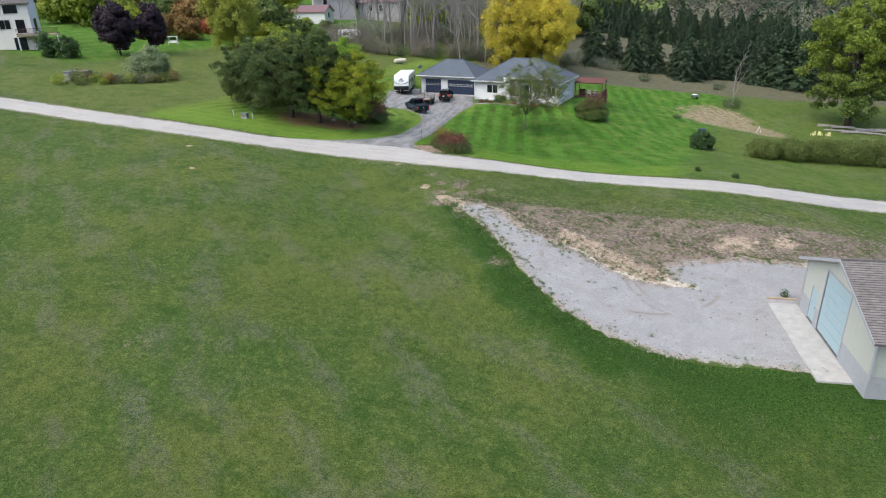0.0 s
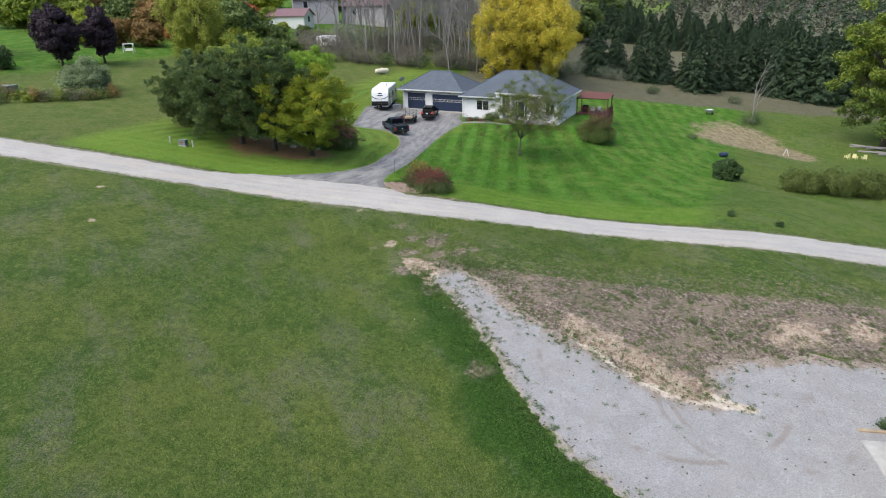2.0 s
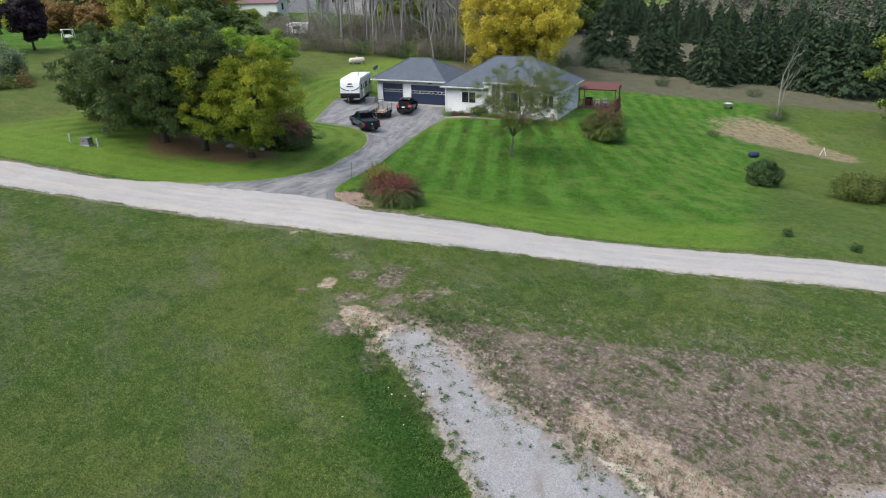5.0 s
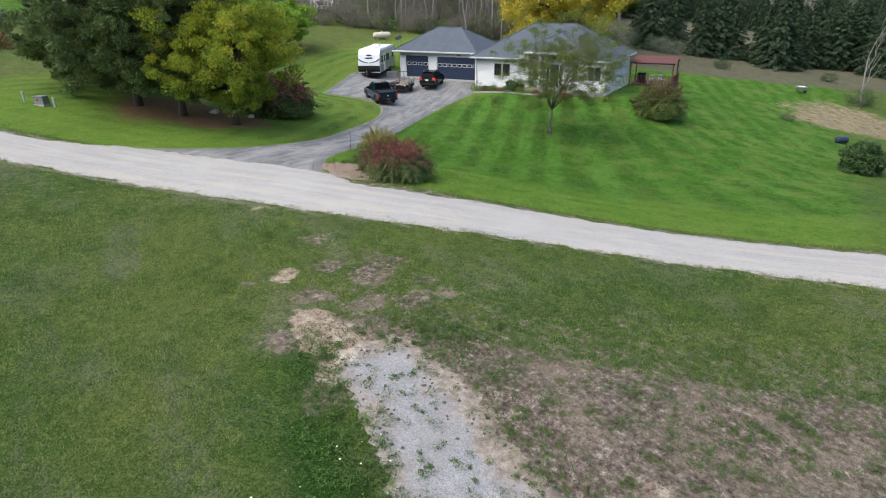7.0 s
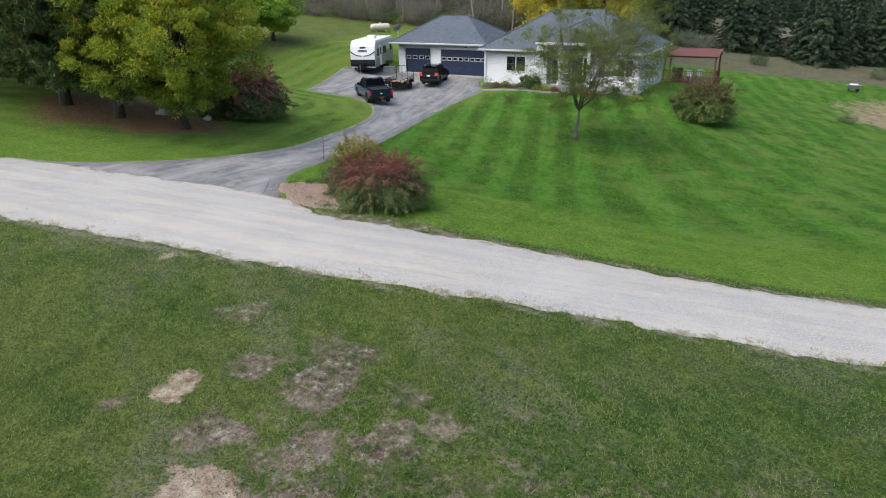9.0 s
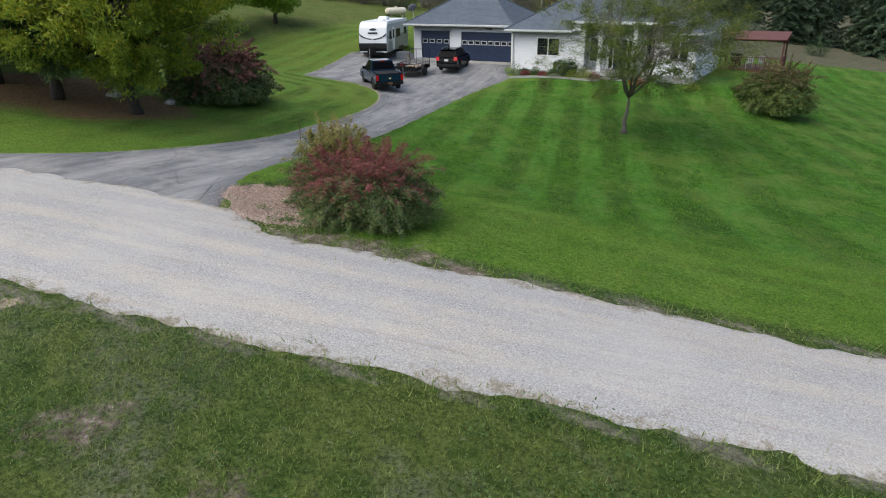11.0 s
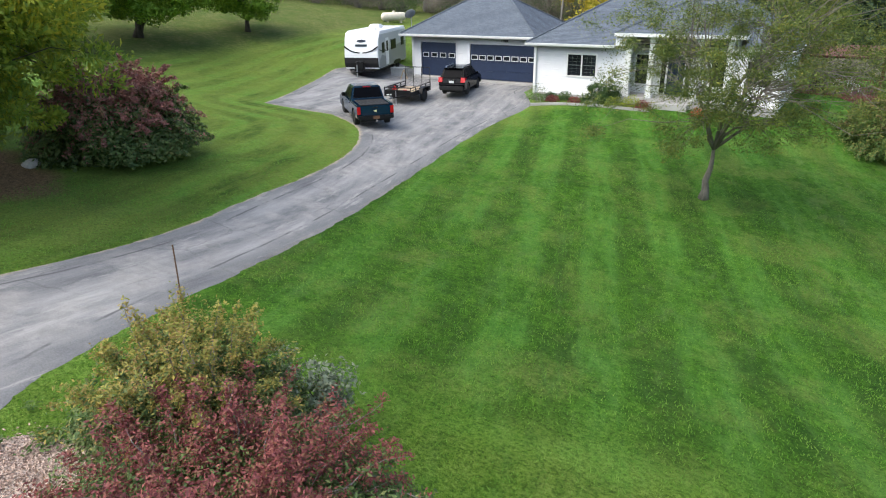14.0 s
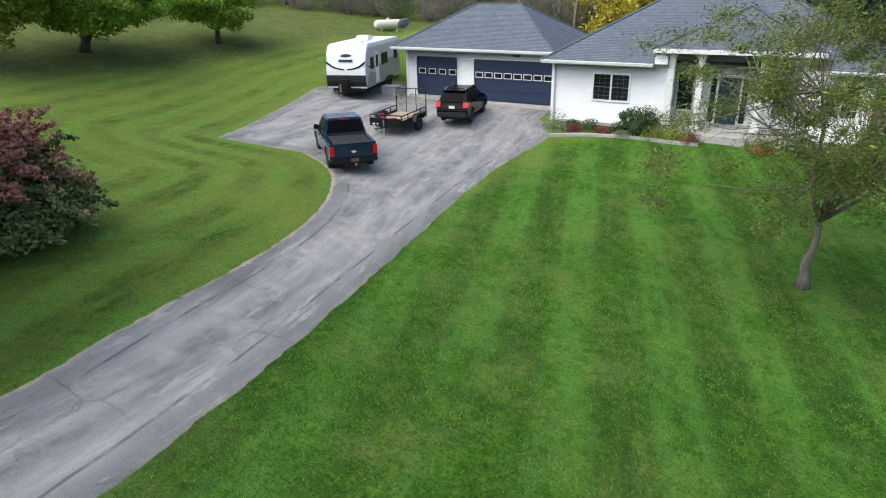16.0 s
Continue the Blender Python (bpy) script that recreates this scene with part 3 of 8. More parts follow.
def side_of(x, y, line):
    """Distance from a line, positive on its left."""
    best, sign = np.full(np.shape(x), 1e9), np.ones(np.shape(x))
    for (ax, ay), (bx, by) in zip(line, line[1:]):
        ex, ey = bx - ax, by - ay
        t = np.clip(((x - ax) * ex + (y - ay) * ey) / (ex * ex + ey * ey), 0, 1)
        d = np.hypot(x - ax - t * ex, y - ay - t * ey)
        s = np.where(ex * (y - ay) - ey * (x - ax) > 0, 1.0, -1.0)
        sign = np.where(d < best, s, sign)
        best = np.minimum(best, d)
    return best * sign


def road_side(x, y):
    """Distance from the middle of the road, positive on the house's side."""
    return side_of(x, y, ROAD_MID)


def road_half(x):
    """Half width of the lane on the house's side: gravel spreads into the mouth of the drive."""
    return 2.1 + 1.3 * smooth_step(x, 5.5, 10.0) * (1 - smooth_step(x, 20.0, 23.0))


def road_gap(x, y):
    """Distance outside the lane's edge, negative on the lane."""
    side = road_side(x, y)
    return np.abs(side) - np.where(side > 0, road_half(x), 2.1)


def wobble(x, y, scale=1.0, amount=1.0, seed=0.0):
    x, y = x / scale + seed, y / scale - seed
    return amount * (np.sin(1.7 * x + 1.3 * np.sin(0.9 * y)) + np.sin(2.1 * y + 1.1 * np.sin(1.3 * x + 2)) + 0.6 * np.sin(4.3 * x - 3.1 * y) + 0.5 * np.sin(5.2 * y + 3.7 * x)) / 3.1


DRIVE = curve([(8.6, -41.2), (11.2, -38.8), (12.9, -36.4), (13.55, -33.4), (13.2, -30), (12.3, -27), (11.4, -23), (10.4, -20), (8.9, -17.4), (7, -15.4), (4.6, -14.3)], 4) + [(1.0, -15.6), (-1.9, -9.8), (-4.1, -4.0), (-4.6, 2.0), (-1.0, 3.0), (-0.2, -0.05), (4.0, -0.05), (4.05, -0.4), (9.9, -0.4), (10.25, -3.0)] + curve([(11.8, -5.2), (11.75, -9.5), (12.35, -13.7), (13.55, -19), (14.4, -22.6), (15.25, -25.9), (16.3, -30), (17.35, -33.9), (18.2, -36.2), (19.7, -38.2), (21.0, -40.2)], 4)
STONE_PAD = curve([(29.9, -50.8), (30.5, -49.8), (31.3, -49.0), (32.5, -49.4), (34.2, -50.2), (35.9, -51.4), (38.5, -52.7), (41.4, -53.4), (43.6, -54.1), (45.4, -54.6), (47.0, -54.1), (46.9, -52.9), (46.6, -51.8), (47.6, -50.6), (49.2, -49.3), (51.2, -48.0), (53.3, -47.4), (55.6, -46.6), (62, -45.0), (66, -52), (60, -60.5), (55.5, -61.8), (49.2, -62.8), (46, -62.6), (42.5, -61.4), (39.2, -59.2), (36.4, -56.3), (33.6, -54.0), (31.9, -52.6), (30.6, -51.6)], 4)
MULCH = curve([(19.3, -38.0), (18.95, -37.2), (19.3, -36.5), (20.3, -36.0), (21.6, -36.2), (22.7, -37.0), (22.9, -38.0), (22.4, -38.65), (21.2, -38.75), (20.2, -38.5)], 4)
DIRT = [(30, -49.0), (38.3, -47.2), (42.5, -45.5), (48.7, -43.2), (55.7, -40.8), (64, -39), (66, -46), (52, -47.5), (48.5, -54.3), (42, -54.3), (36.5, -53.5), (33.5, -51)]


def blob(x, y, cx, cy, r, rough=0.35, seed=0.0):
    """Falls from 1 at the middle of a spot to 0 at about r."""
    return np.clip(1.3 - np.hypot(x - cx, y - cy) / r + wobble(x, y, r * 0.5, rough, seed), 0, 1)


def make_ground():
    def axis(lo, hi, fine, reach, near):
        mid = [v for v in np.arange(lo, hi, fine) if not near[0] < v < near[1]]
        mid = sorted(mid + list(np.arange(near[0], near[1], 0.26)))
        step, up, down, a, b = fine, [], [], hi, lo
        while a < reach:
            step *= 1.13
            a, b = a + step, b - step
            up.append(a), down.append(b)
        return np.array(down[::-1] + mid + up)

    xs, ys = axis(-14.0, 66.0, 0.55, 1500, (24.0, 48.0)), axis(-100.0, 14.0, 0.55, 1500, (-63.0, -43.5))
    X, Y = np.meshgrid(xs, ys)
    near = np.exp(-(((X - 25) / 60) ** 2 + ((Y + 40) / 60) ** 2))
    side, gap = road_side(X, Y), road_gap(X, Y)
    inset = polygon_distance(X, Y, STONE_PAD)
    drive = polygon_distance(X, Y, DRIVE)
    Z = height(X, Y) + near * wobble(X, Y, 1.6, 0.03) * smooth_step(gap, 0, 2) * smooth_step(-drive, 0.4, 2.0) * smooth_step(-inset, 0.4, 2.0)
    # the grass bank stands a little over the gravel on its west side
    bank = 0.8 * np.exp(-((-inset - 1.7 + wobble(X, Y, 1.3, 0.5, 4.0)) / 0.9) ** 2) * smooth_step(43 - X - 0.9 * (Y + 56), -12, 3) * (Y < -49)
    Z = Z + 0.14 * bank
    # the ground lies a hand under the road, drive and pad
    under = np.maximum(np.maximum(smooth_step(inset, 0.5, 1.3), smooth_step(drive, 0.15, 0.9)), smooth_step(-gap, 0.15, 0.9))
    Z = Z - 0.09 * under
    n, k = X.shape
    me = bpy.data.meshes.new("ground")
    idx = np.arange(n * k).reshape(n, k)
    quads = np.stack([idx[:-1, :-1], idx[:-1, 1:], idx[1:, 1:], idx[1:, :-1]], -1).reshape(-1, 4)
    fill_mesh(me, np.stack([X, Y, Z], -1).reshape(-1, 3), quads)
    tan = smooth_step(Y - (21.5 + 0.42 * (X - 6)), -1.5, 2.5) * smooth_step(X, -8, 4)
    garden = 1.0 * blob(X, Y, 44.5, 19.5, 7.4, 0.3) + 0.9 * blob(X, Y, 52.5, 15, 4.2, 0.3, 2.0)
    needle = np.maximum.reduce([blob(X, Y, 1.5, -33.5, 4.5, 0.2), blob(X, Y, 6.0, -32.3, 3.5, 0.2)])
    dirt = np.maximum(smooth_step(polygon_distance(X, Y, DIRT), -1.2, 1.5), 0.3 * smooth_step(polygon_distance(X, Y, DIRT), -7.0, -0.5) * (Y > -52))
    dirt = np.maximum.reduce([dirt, blob(X, Y, 28.3, -46.3, 0.9), blob(X, Y, 26.6, -46.6, 0.5), blob(X, Y, 30.6, -47.2, 0.6), blob(X, Y, 27.3, -48.6, 0.6), blob(X, Y, 29.3, -48.0, 0.55), blob(X, Y, 30.2, -49.6, 1.0), 0.8 * blob(X, Y, 28.4, -51.2, 0.7), 0.45 * blob(X, Y, 31.0, -52.6, 0.9), 0.6 * blob(X, Y, 36.6, -58.0, 0.9)])
    spots = np.random.default_rng(5)
    for _ in range(16):
        cx, cy = spots.uniform(24.5, 33), spots.uniform(-51.5, -45)
        dirt = np.maximum(dirt, spots.uniform(0.35, 0.65) * blob(X, Y, cx, cy, spots.uniform(0.45, 0.9), 0.5, cx))
    for cx, cy in ((20.0, -39.0), (23.2, -38.7), (24.4, -38.4), (25.6, -38.0), (26.9, -37.9)):
        dirt = np.maximum(dirt, 0.5 * blob(X, Y, cx, cy, 0.75, 0.5, cx))
    for _ in range(60):
        cx, cy = spots.uniform(-12, 62), spots.uniform(-88, -44)
        dirt = np.maximum(dirt, spots.uniform(0.1, 0.28) * blob(X, Y, cx, cy, spots.uniform(0.6, 1.6), 0.5, cx))
    sand = np.maximum.reduce([1.2 * blob(X, Y, 28.4, -49.8, 0.9), 1.35 * blob(X, Y, 29.2, -50.2, 1.0), 1.35 * blob(X, Y, 29.9, -50.3, 1.1), 1.35 * blob(X, Y, 30.5, -50.9, 1.1), 1.1 * blob(X, Y, 25.7, -47.9, 0.65), 0.9 * blob(X, Y, 6.8, -56.4, 0.55), 0.8 * blob(X, Y, 1.5, -51.6, 0.6), blob(X, Y, 40.2, -52.2, 1.5), blob(X, Y, 42.0, -52.7, 1.8), blob(X, Y, 44.2, -53.4, 1.9), blob(X, Y, 46.2, -54.0, 1.7), blob(X, Y, 47.8, -54.4, 1.4), 0.9 * blob(X, Y, 51.4, -45.9, 1.9), 0.85 * blob(X, Y, 54.5, -44.1, 1.7), blob(X, Y, 54.5, -52.3, 1.0), 0.8 * blob(X, Y, 20.5, -44.1, 0.5), 0.7 * blob(X, Y, 50, -47.4, 1.5)])
    # mowing runs: up and down before the house, along the road elsewhere
    a0, down = X * 0.942 + Y * 0.335, np.clip(-Y - 3, 0, 34)
    fan = np.where(a0 > 18, (a0 + 0.72 * down) / (1 + 0.04 * down), a0)
    before = X > 11.5 + 0.1 * Y
    stripe = np.where(before, fan - 13.0, np.clip(-drive, -5, 60) * 1.25)
    # rank growth plus painted shade: a dark band on the bank's crest, thinning out over some metres
    lush = np.maximum(1.1 * np.exp(-((-inset - 0.9 + wobble(X, Y, 1.3, 0.45, 4.0)) / 0.75) ** 2), (0.62 + 0.3 * smooth_step(-Y, 52.5, 56)) * smooth_step(-inset, -0.3, 0.2) * smooth_step(inset + wobble(X, Y, 2.2, 1.2, 2.0), -4.5, -0.8))
    lush = lush * (0.62 + 0.38 * smooth_step(-Y, 53, 57)) * smooth_step(45.5 - X - 0.9 * (Y + 56), -14, 1) * smooth_step(-Y, 48.6, 50.6) * (1 - smooth_step(X + 0.8 * Y, -13.0, -12.0) * (Y > -51.0))
    lush = np.maximum(lush, 0.6 * smooth_step(X + 0.2 * (Y + 60), 42, 50) * smooth_step(inset + wobble(X, Y, 3.0, 1.6, 6.0), -13, -2) * (inset < 0) * (Y < -58))
    head_run, head = side, smooth_step(10.5 - side, 0.0, 3.5) * 0.85
    keep = smooth_step(X, -16, -7) * (1 - 0.65 * smooth_step(X, 40, 47)) * (1 - smooth_step(X, 60, 75)) * (1 - tan)
    tended = smooth_step(side, 2.2, 3.2) * np.maximum(keep, 0.85 * smooth_step(-X, 40, 47) * smooth_step(Y, -34, -26) * (1 - tan))
    meadow = smooth_step(side, 2.5, 5) * (np.where(Y > -35.5, 0.85, 0.55) * smooth_step(-X, -15, -11) * (X < np.where(Y < -24, 14.5, 14 + 0.1 * Y)) + 0.35 * smooth_step(-X, 4, 12) + 0.35 * smooth_step(X, 44, 52)) * (1 - tan) * smooth_step(X, -46, -38)
    mown = smooth_step(side, 3, 5) * keep * np.where(before, 1.0, 0.9) * (1 - 0.45 * smooth_step(a0, 19, 25))
    verge = 0.8 * np.exp(-((gap - 0.05) / 0.36) ** 2)
    verge = np.maximum(verge, np.maximum(np.maximum(0.9 * blob(X, Y, 20.6, -39.1, 1.5, 0.5), 0.7 * blob(X, Y, 22.6, -39.2, 1.2, 0.5)), 0.75 * blob(X, Y, 24.4, -38.7, 1.3, 0.5)))
    for name, values in (("lawn", tended), ("verge", verge), ("bank", lush), ("tan", tan), ("garden", garden), ("needle", needle), ("dirt", dirt), ("sand", sand), ("stripe", stripe), ("mown", mown), ("head_run", head_run), ("head", head), ("meadow", meadow)):
        me.attributes.new(name, "FLOAT", "POINT").data.foreach_set("value", values.astype(np.float32).ravel())
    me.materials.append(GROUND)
    me.shade_smooth()
    return tagged(new("ground", me), "sloping mown grass with bare sandy patches", "ground", kind="structure")


def fill_mesh(me, verts, quads):
    verts, quads = np.asarray(verts, np.float32), np.asarray(quads, np.int32)
    n, k = quads.shape
    me.vertices.add(len(verts))
    me.vertices.foreach_set("co", verts.ravel())
    me.loops.add(n * k)
    me.loops.foreach_set("vertex_index", quads.ravel())
    me.polygons.add(n)
    me.polygons.foreach_set("loop_start", np.arange(n, dtype=np.int32) * k)
    me.update(calc_edges=True)
    me.validate()


def drape(name, outline, cell, ragged, lift, material, label, category, crown=0.0, middle=None, drop=0.03):
    """A sheet cut to an uneven outline and laid over the ground."""
    px, py = [p[0] for p in outline], [p[1] for p in outline]
    xs, ys = np.arange(min(px) - 1, max(px) + 1, cell), np.arange(min(py) - 1, max(py) + 1, cell)
    X, Y = np.meshgrid(xs, ys)

    def inset_at(x, y):
        return polygon_distance(x, y, outline) + wobble(x, y, 0.9, ragged, 3.0) + wobble(x, y, 0.28, ragged * 0.5, 9.0)

    D = inset_at(X, Y)
    idx = np.arange(X.size).reshape(X.shape)
    corners = np.stack([idx[:-1, :-1], idx[:-1, 1:], idx[1:, 1:], idx[1:, :-1]], -1).reshape(-1, 4)
    keep = (D.ravel()[corners] > 0).any(1)
    quads = corners[keep]
    used, inv = np.unique(quads, return_inverse=True)
    x, y, d = X.ravel()[used].copy(), Y.ravel()[used].copy(), D.ravel()[used]
    for _ in range(3):
        gx, gy = (inset_at(x + 0.02, y) - inset_at(x - 0.02, y)) / 0.04, (inset_at(x, y + 0.02) - inset_at(x, y - 0.02)) / 0.04
        g = np.maximum(gx * gx + gy * gy, 0.3)
        move = np.where(d < 0, -d / g, 0)
        x, y = x + np.clip(move * gx, -cell, cell), y + np.clip(move * gy, -cell, cell)
        d = inset_at(x, y)
    z = height(x, y) + lift * (0.5 + 0.5 * smooth_step(d, 0.0, 0.4)) - drop * (1 - smooth_step(d, -0.05, 0.04 + drop)) + crown * smooth_step(d, 0, 2)
    me = bpy.data.meshes.new(name)
    fill_mesh(me, np.stack([x, y, z], -1), inv.reshape(-1, 4))
    me.attributes.new("inset", "FLOAT", "POINT").data.foreach_set("value", d.astype(np.float32))
    tongue = [(40.6, -53.1), (43.0, -53.9), (45.4, -54.5), (47.2, -54.2), (49.2, -53.9)]
    sandy = np.clip(1.15 - np.abs(side_of(x, y, tongue)) / np.interp(x, (40, 45, 49.5), (0.8, 1.3, 0.5)), 0, 1)
    sandy = np.maximum.reduce([sandy, 0.75 * np.clip(1.3 - np.hypot(x - 30.2, y + 50.7) / 1.2, 0, 1), 0.6 * smooth_step(x, 52, 56) * smooth_step(-d, -2.0, -0.4)])
    me.attributes.new("sandy", "FLOAT", "POINT").data.foreach_set("value", sandy.astype(np.float32))
    me.attributes.new("earthy", "FLOAT", "POINT").data.foreach_set("value", smooth_step(polygon_distance(x, y, DIRT), -2.5, -0.3).astype(np.float32))
    me.attributes.new("across", "FLOAT", "POINT").data.foreach_set("value", side_of(x, y, middle or ROAD_MID).astype(np.float32))
    me.materials.append(material)
    me.shade_smooth()
    return tagged(new(name, me), label, category, kind="structure")


make_ground()
road_edge = [(p, q) for p, q in ROAD_MID if -75 < p < 95]
left_edge, right_edge = [], []
for (ax, ay), (bx, by) in zip(road_edge, road_edge[1:]):
    n = math.hypot(bx - ax, by - ay)
    half = float(road_half(ax))
    left_edge.append((ax - (by - ay) / n * half, ay + (bx - ax) / n * half))
    right_edge.append((ax + (by - ay) / n * 2.1, ay - (bx - ax) / n * 2.1))
drape("road", left_edge + right_edge[::-1], 0.3, 0.2, 0.03, GRAVEL, "pale limestone gravel lane with ragged grassy edges", "road", 0.05, None, 0.09)
drape("driveway", DRIVE, 0.16, 0.02, 0.02, ASPHALT, "worn grey asphalt driveway with cracks", "driveway", 0.0, curve([(15.6, -44), (15.4, -33), (14.6, -27), (12.9, -21), (11.2, -16.5), (9.6, -11), (8.4, -5), (7.5, 4)], 3))
drape("gravel_pad", STONE_PAD, 0.26, 0.3, 0.02, PAD, "crushed stone yard with weeds along its edges", "pavement", 0.0, None, 0.07)
MULCH_MAT = Nodes("wood_chip_mulch", 0.9)
chips = MULCH_MAT.voronoi(38, out="Color")
MULCH_MAT.color(MULCH_MAT.ramp(MULCH_MAT.node("ShaderNodeSeparateColor", Color=chips).outputs[0], (0.1, (0.22, 0.145, 0.115)), (0.5, (0.4, 0.29, 0.235)), (0.9, (0.58, 0.47, 0.4)))).bump(MULCH_MAT.voronoi(38), 1.0, 0.05)
drape("mulch_bed", MULCH, 0.16, 0.2, 0.045, MULCH_MAT.mat, "bed of pinkish wood chips beside the lane", "mulch")


# ---- the house ----
def hip_roof(parent, x0, x1, y0, y1, eave, pitch, label="", notch=None):
    """A hipped roof with its ridge along x, with caps, fascia and gutter."""
    h = (y1 - y0) / 2
    ym, top = (y0 + y1) / 2, eave + pitch * h
    r0, r1 = x0 + h, x1 - h
    if r0 > r1:
        r0 = r1 = (x0 + x1) / 2
    a, b, c, d = (x0, y0, eave), (x1, y0, eave), (x1, y1, eave), (x0, y1, eave)
    e, f = (r0, ym, top), (r1, ym, top)
    cut = []
    if notch:
        p, q, up = notch
        yn = y0 + (up - eave) / pitch
        cut = [(p, y0, eave), (p, yn, up), (q, yn, up), (q, y0, eave)]
    m = Mesh().quad(a, *cut, b, f, e).quad(c, d, e, f).quad(b, c, f).quad(d, a, e)
    if notch:
        m.quad(d, c, (x1, yn, eave), (x0, yn, eave)).quad((x0, yn, eave), (p, yn, eave), (p, y0, eave), a).quad((q, yn, eave), (x1, yn, eave), b, (q, y0, eave))
    else:
        m.quad(d, c, b, a)
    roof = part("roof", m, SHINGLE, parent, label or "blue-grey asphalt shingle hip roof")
    for p, q in ((a, e), (b, f), (c, f), (d, e), (e, f)):
        part("ridge_cap", Mesh().tube([Vector(p) + Vector((0, 0, 0.0)), Vector(q) + Vector((0, 0, 0.0))], 0.07, 5), SHINGLE, roof)
    runs = [(x0, notch[0]), (notch[1], x1)] if notch else [(x0, x1)]
    for p, q, s, t in [(u, v, y0 - 0.02, y0 + 0.01) for u, v in runs] + [(x0, x1, y1 - 0.01, y1 + 0.02)]:
        part("fascia", Mesh().box(p, q, s, t, eave - 0.16, eave + 0.005), TRIM, roof)
    for p, q in ((x0 - 0.02, x0 + 0.01), (x1 - 0.01, x1 + 0.02)):
        part("fascia", Mesh().box(p, q, y0, y1, eave - 0.16, eave + 0.005), TRIM, roof)
    for u, v in runs:
        part("gutter", Mesh().prism([(y0 - 0.14, eave - 0.01), (y0 - 0.11, eave - 0.12), (y0 - 0.03, eave - 0.13), (y0 - 0.025, eave - 0.01)], u, v), TRIM, roof)
    return roof


def window(parent, x0, x1, z0, z1, y, columns=1, rows=3, bars=3):
    """A white-framed sash window with dark panes and a grille, set in a wall that faces -y."""
    w = part("window", Mesh().box(x0 - 0.07, x1 + 0.07, y - 0.045, y + 0.03, z0 - 0.09, z0).box(x0 - 0.07, x1 + 0.07, y - 0.045, y + 0.03, z1, z1 + 0.08).box(x0 - 0.07, x0, y - 0.045, y + 0.03, z0, z1).box(x1, x1 + 0.07, y - 0.045, y + 0.03, z0, z1), TRIM, parent, "white sash window with muntins")
    step = (x1 - x0) / columns
    for k in range(columns):
        p, q = x0 + k * step + (0.04 if k else 0), x0 + (k + 1) * step - (0.04 if k < columns - 1 else 0)
        part("pane", Mesh().box(p, q, y - 0.012, y + 0.01, z0, z1), GLASS, w)
        if k:
            part("mullion", Mesh().box(p - 0.08, p, y - 0.04, y + 0.02, z0, z1), TRIM, w)
        zm = (z0 + z1) / 2
        part("sash_bar", Mesh().box(p, q, y - 0.03, y - 0.012, zm - 0.012, zm + 0.012), GREY_BOX, w)
        g = Mesh()
        for s in range(1, bars):
            xs = p + (q - p) * s / bars
            g.box(xs - 0.003, xs + 0.003, y - 0.016, y - 0.012, z0, z1)
        for s in range(1, rows * 2):
            zs = z0 + (z1 - z0) * s / (rows * 2)
            if s != rows:
                g.box(p, q, y - 0.016, y - 0.0125, zs - 0.003, zs + 0.003)
        part("muntin", g, GREY_BOX, w)
    return w


def garage_door(parent, x0, x1, y, top, lights):
    d = part("garage_door", Mesh().box(x0, x1, y + 0.06, y + 0.1, 0.0, top), NAVY, parent, "navy sectional garage door with a row of lights")
    for k in range(4):
        z = top * k / 4
        part("panel", Mesh().box(x0 + 0.01, x1 - 0.01, y + 0.035, y + 0.06, z + 0.012, z + top / 4 - 0.012), NAVY, d, bevel=0.008)
    pitch = (x1 - x0) / lights
    for k in range(lights):
        c, z = x0 + (k + 0.5) * pitch, top * 0.625
        fr = Mesh()
        for a, b, p, q in ((-0.25, 0.25, -0.16, -0.12), (-0.25, 0.25, 0.12, 0.16), (-0.25, -0.21, -0.12, 0.12), (0.21, 0.25, -0.12, 0.12)):
            fr.box(c + a, c + b, y + 0.015, y + 0.036, z + p, z + q)
        f = part("light_frame", fr, TRIM, d)
        part("pane", Mesh().box(c - 0.21, c + 0.21, y + 0.022, y + 0.034, z - 0.12, z + 0.12), GLASS, f)
    jamb = Mesh().box(x0 - 0.1, x0, y - 0.02, y + 0.08, 0.0, top + 0.1).box(x1, x1 + 0.1, y - 0.02, y + 0.08, 0.0, top + 0.1).box(x0, x1, y - 0.02, y + 0.08, top, top + 0.1)
    part("door_casing", jamb, TRIM, parent)
    return d


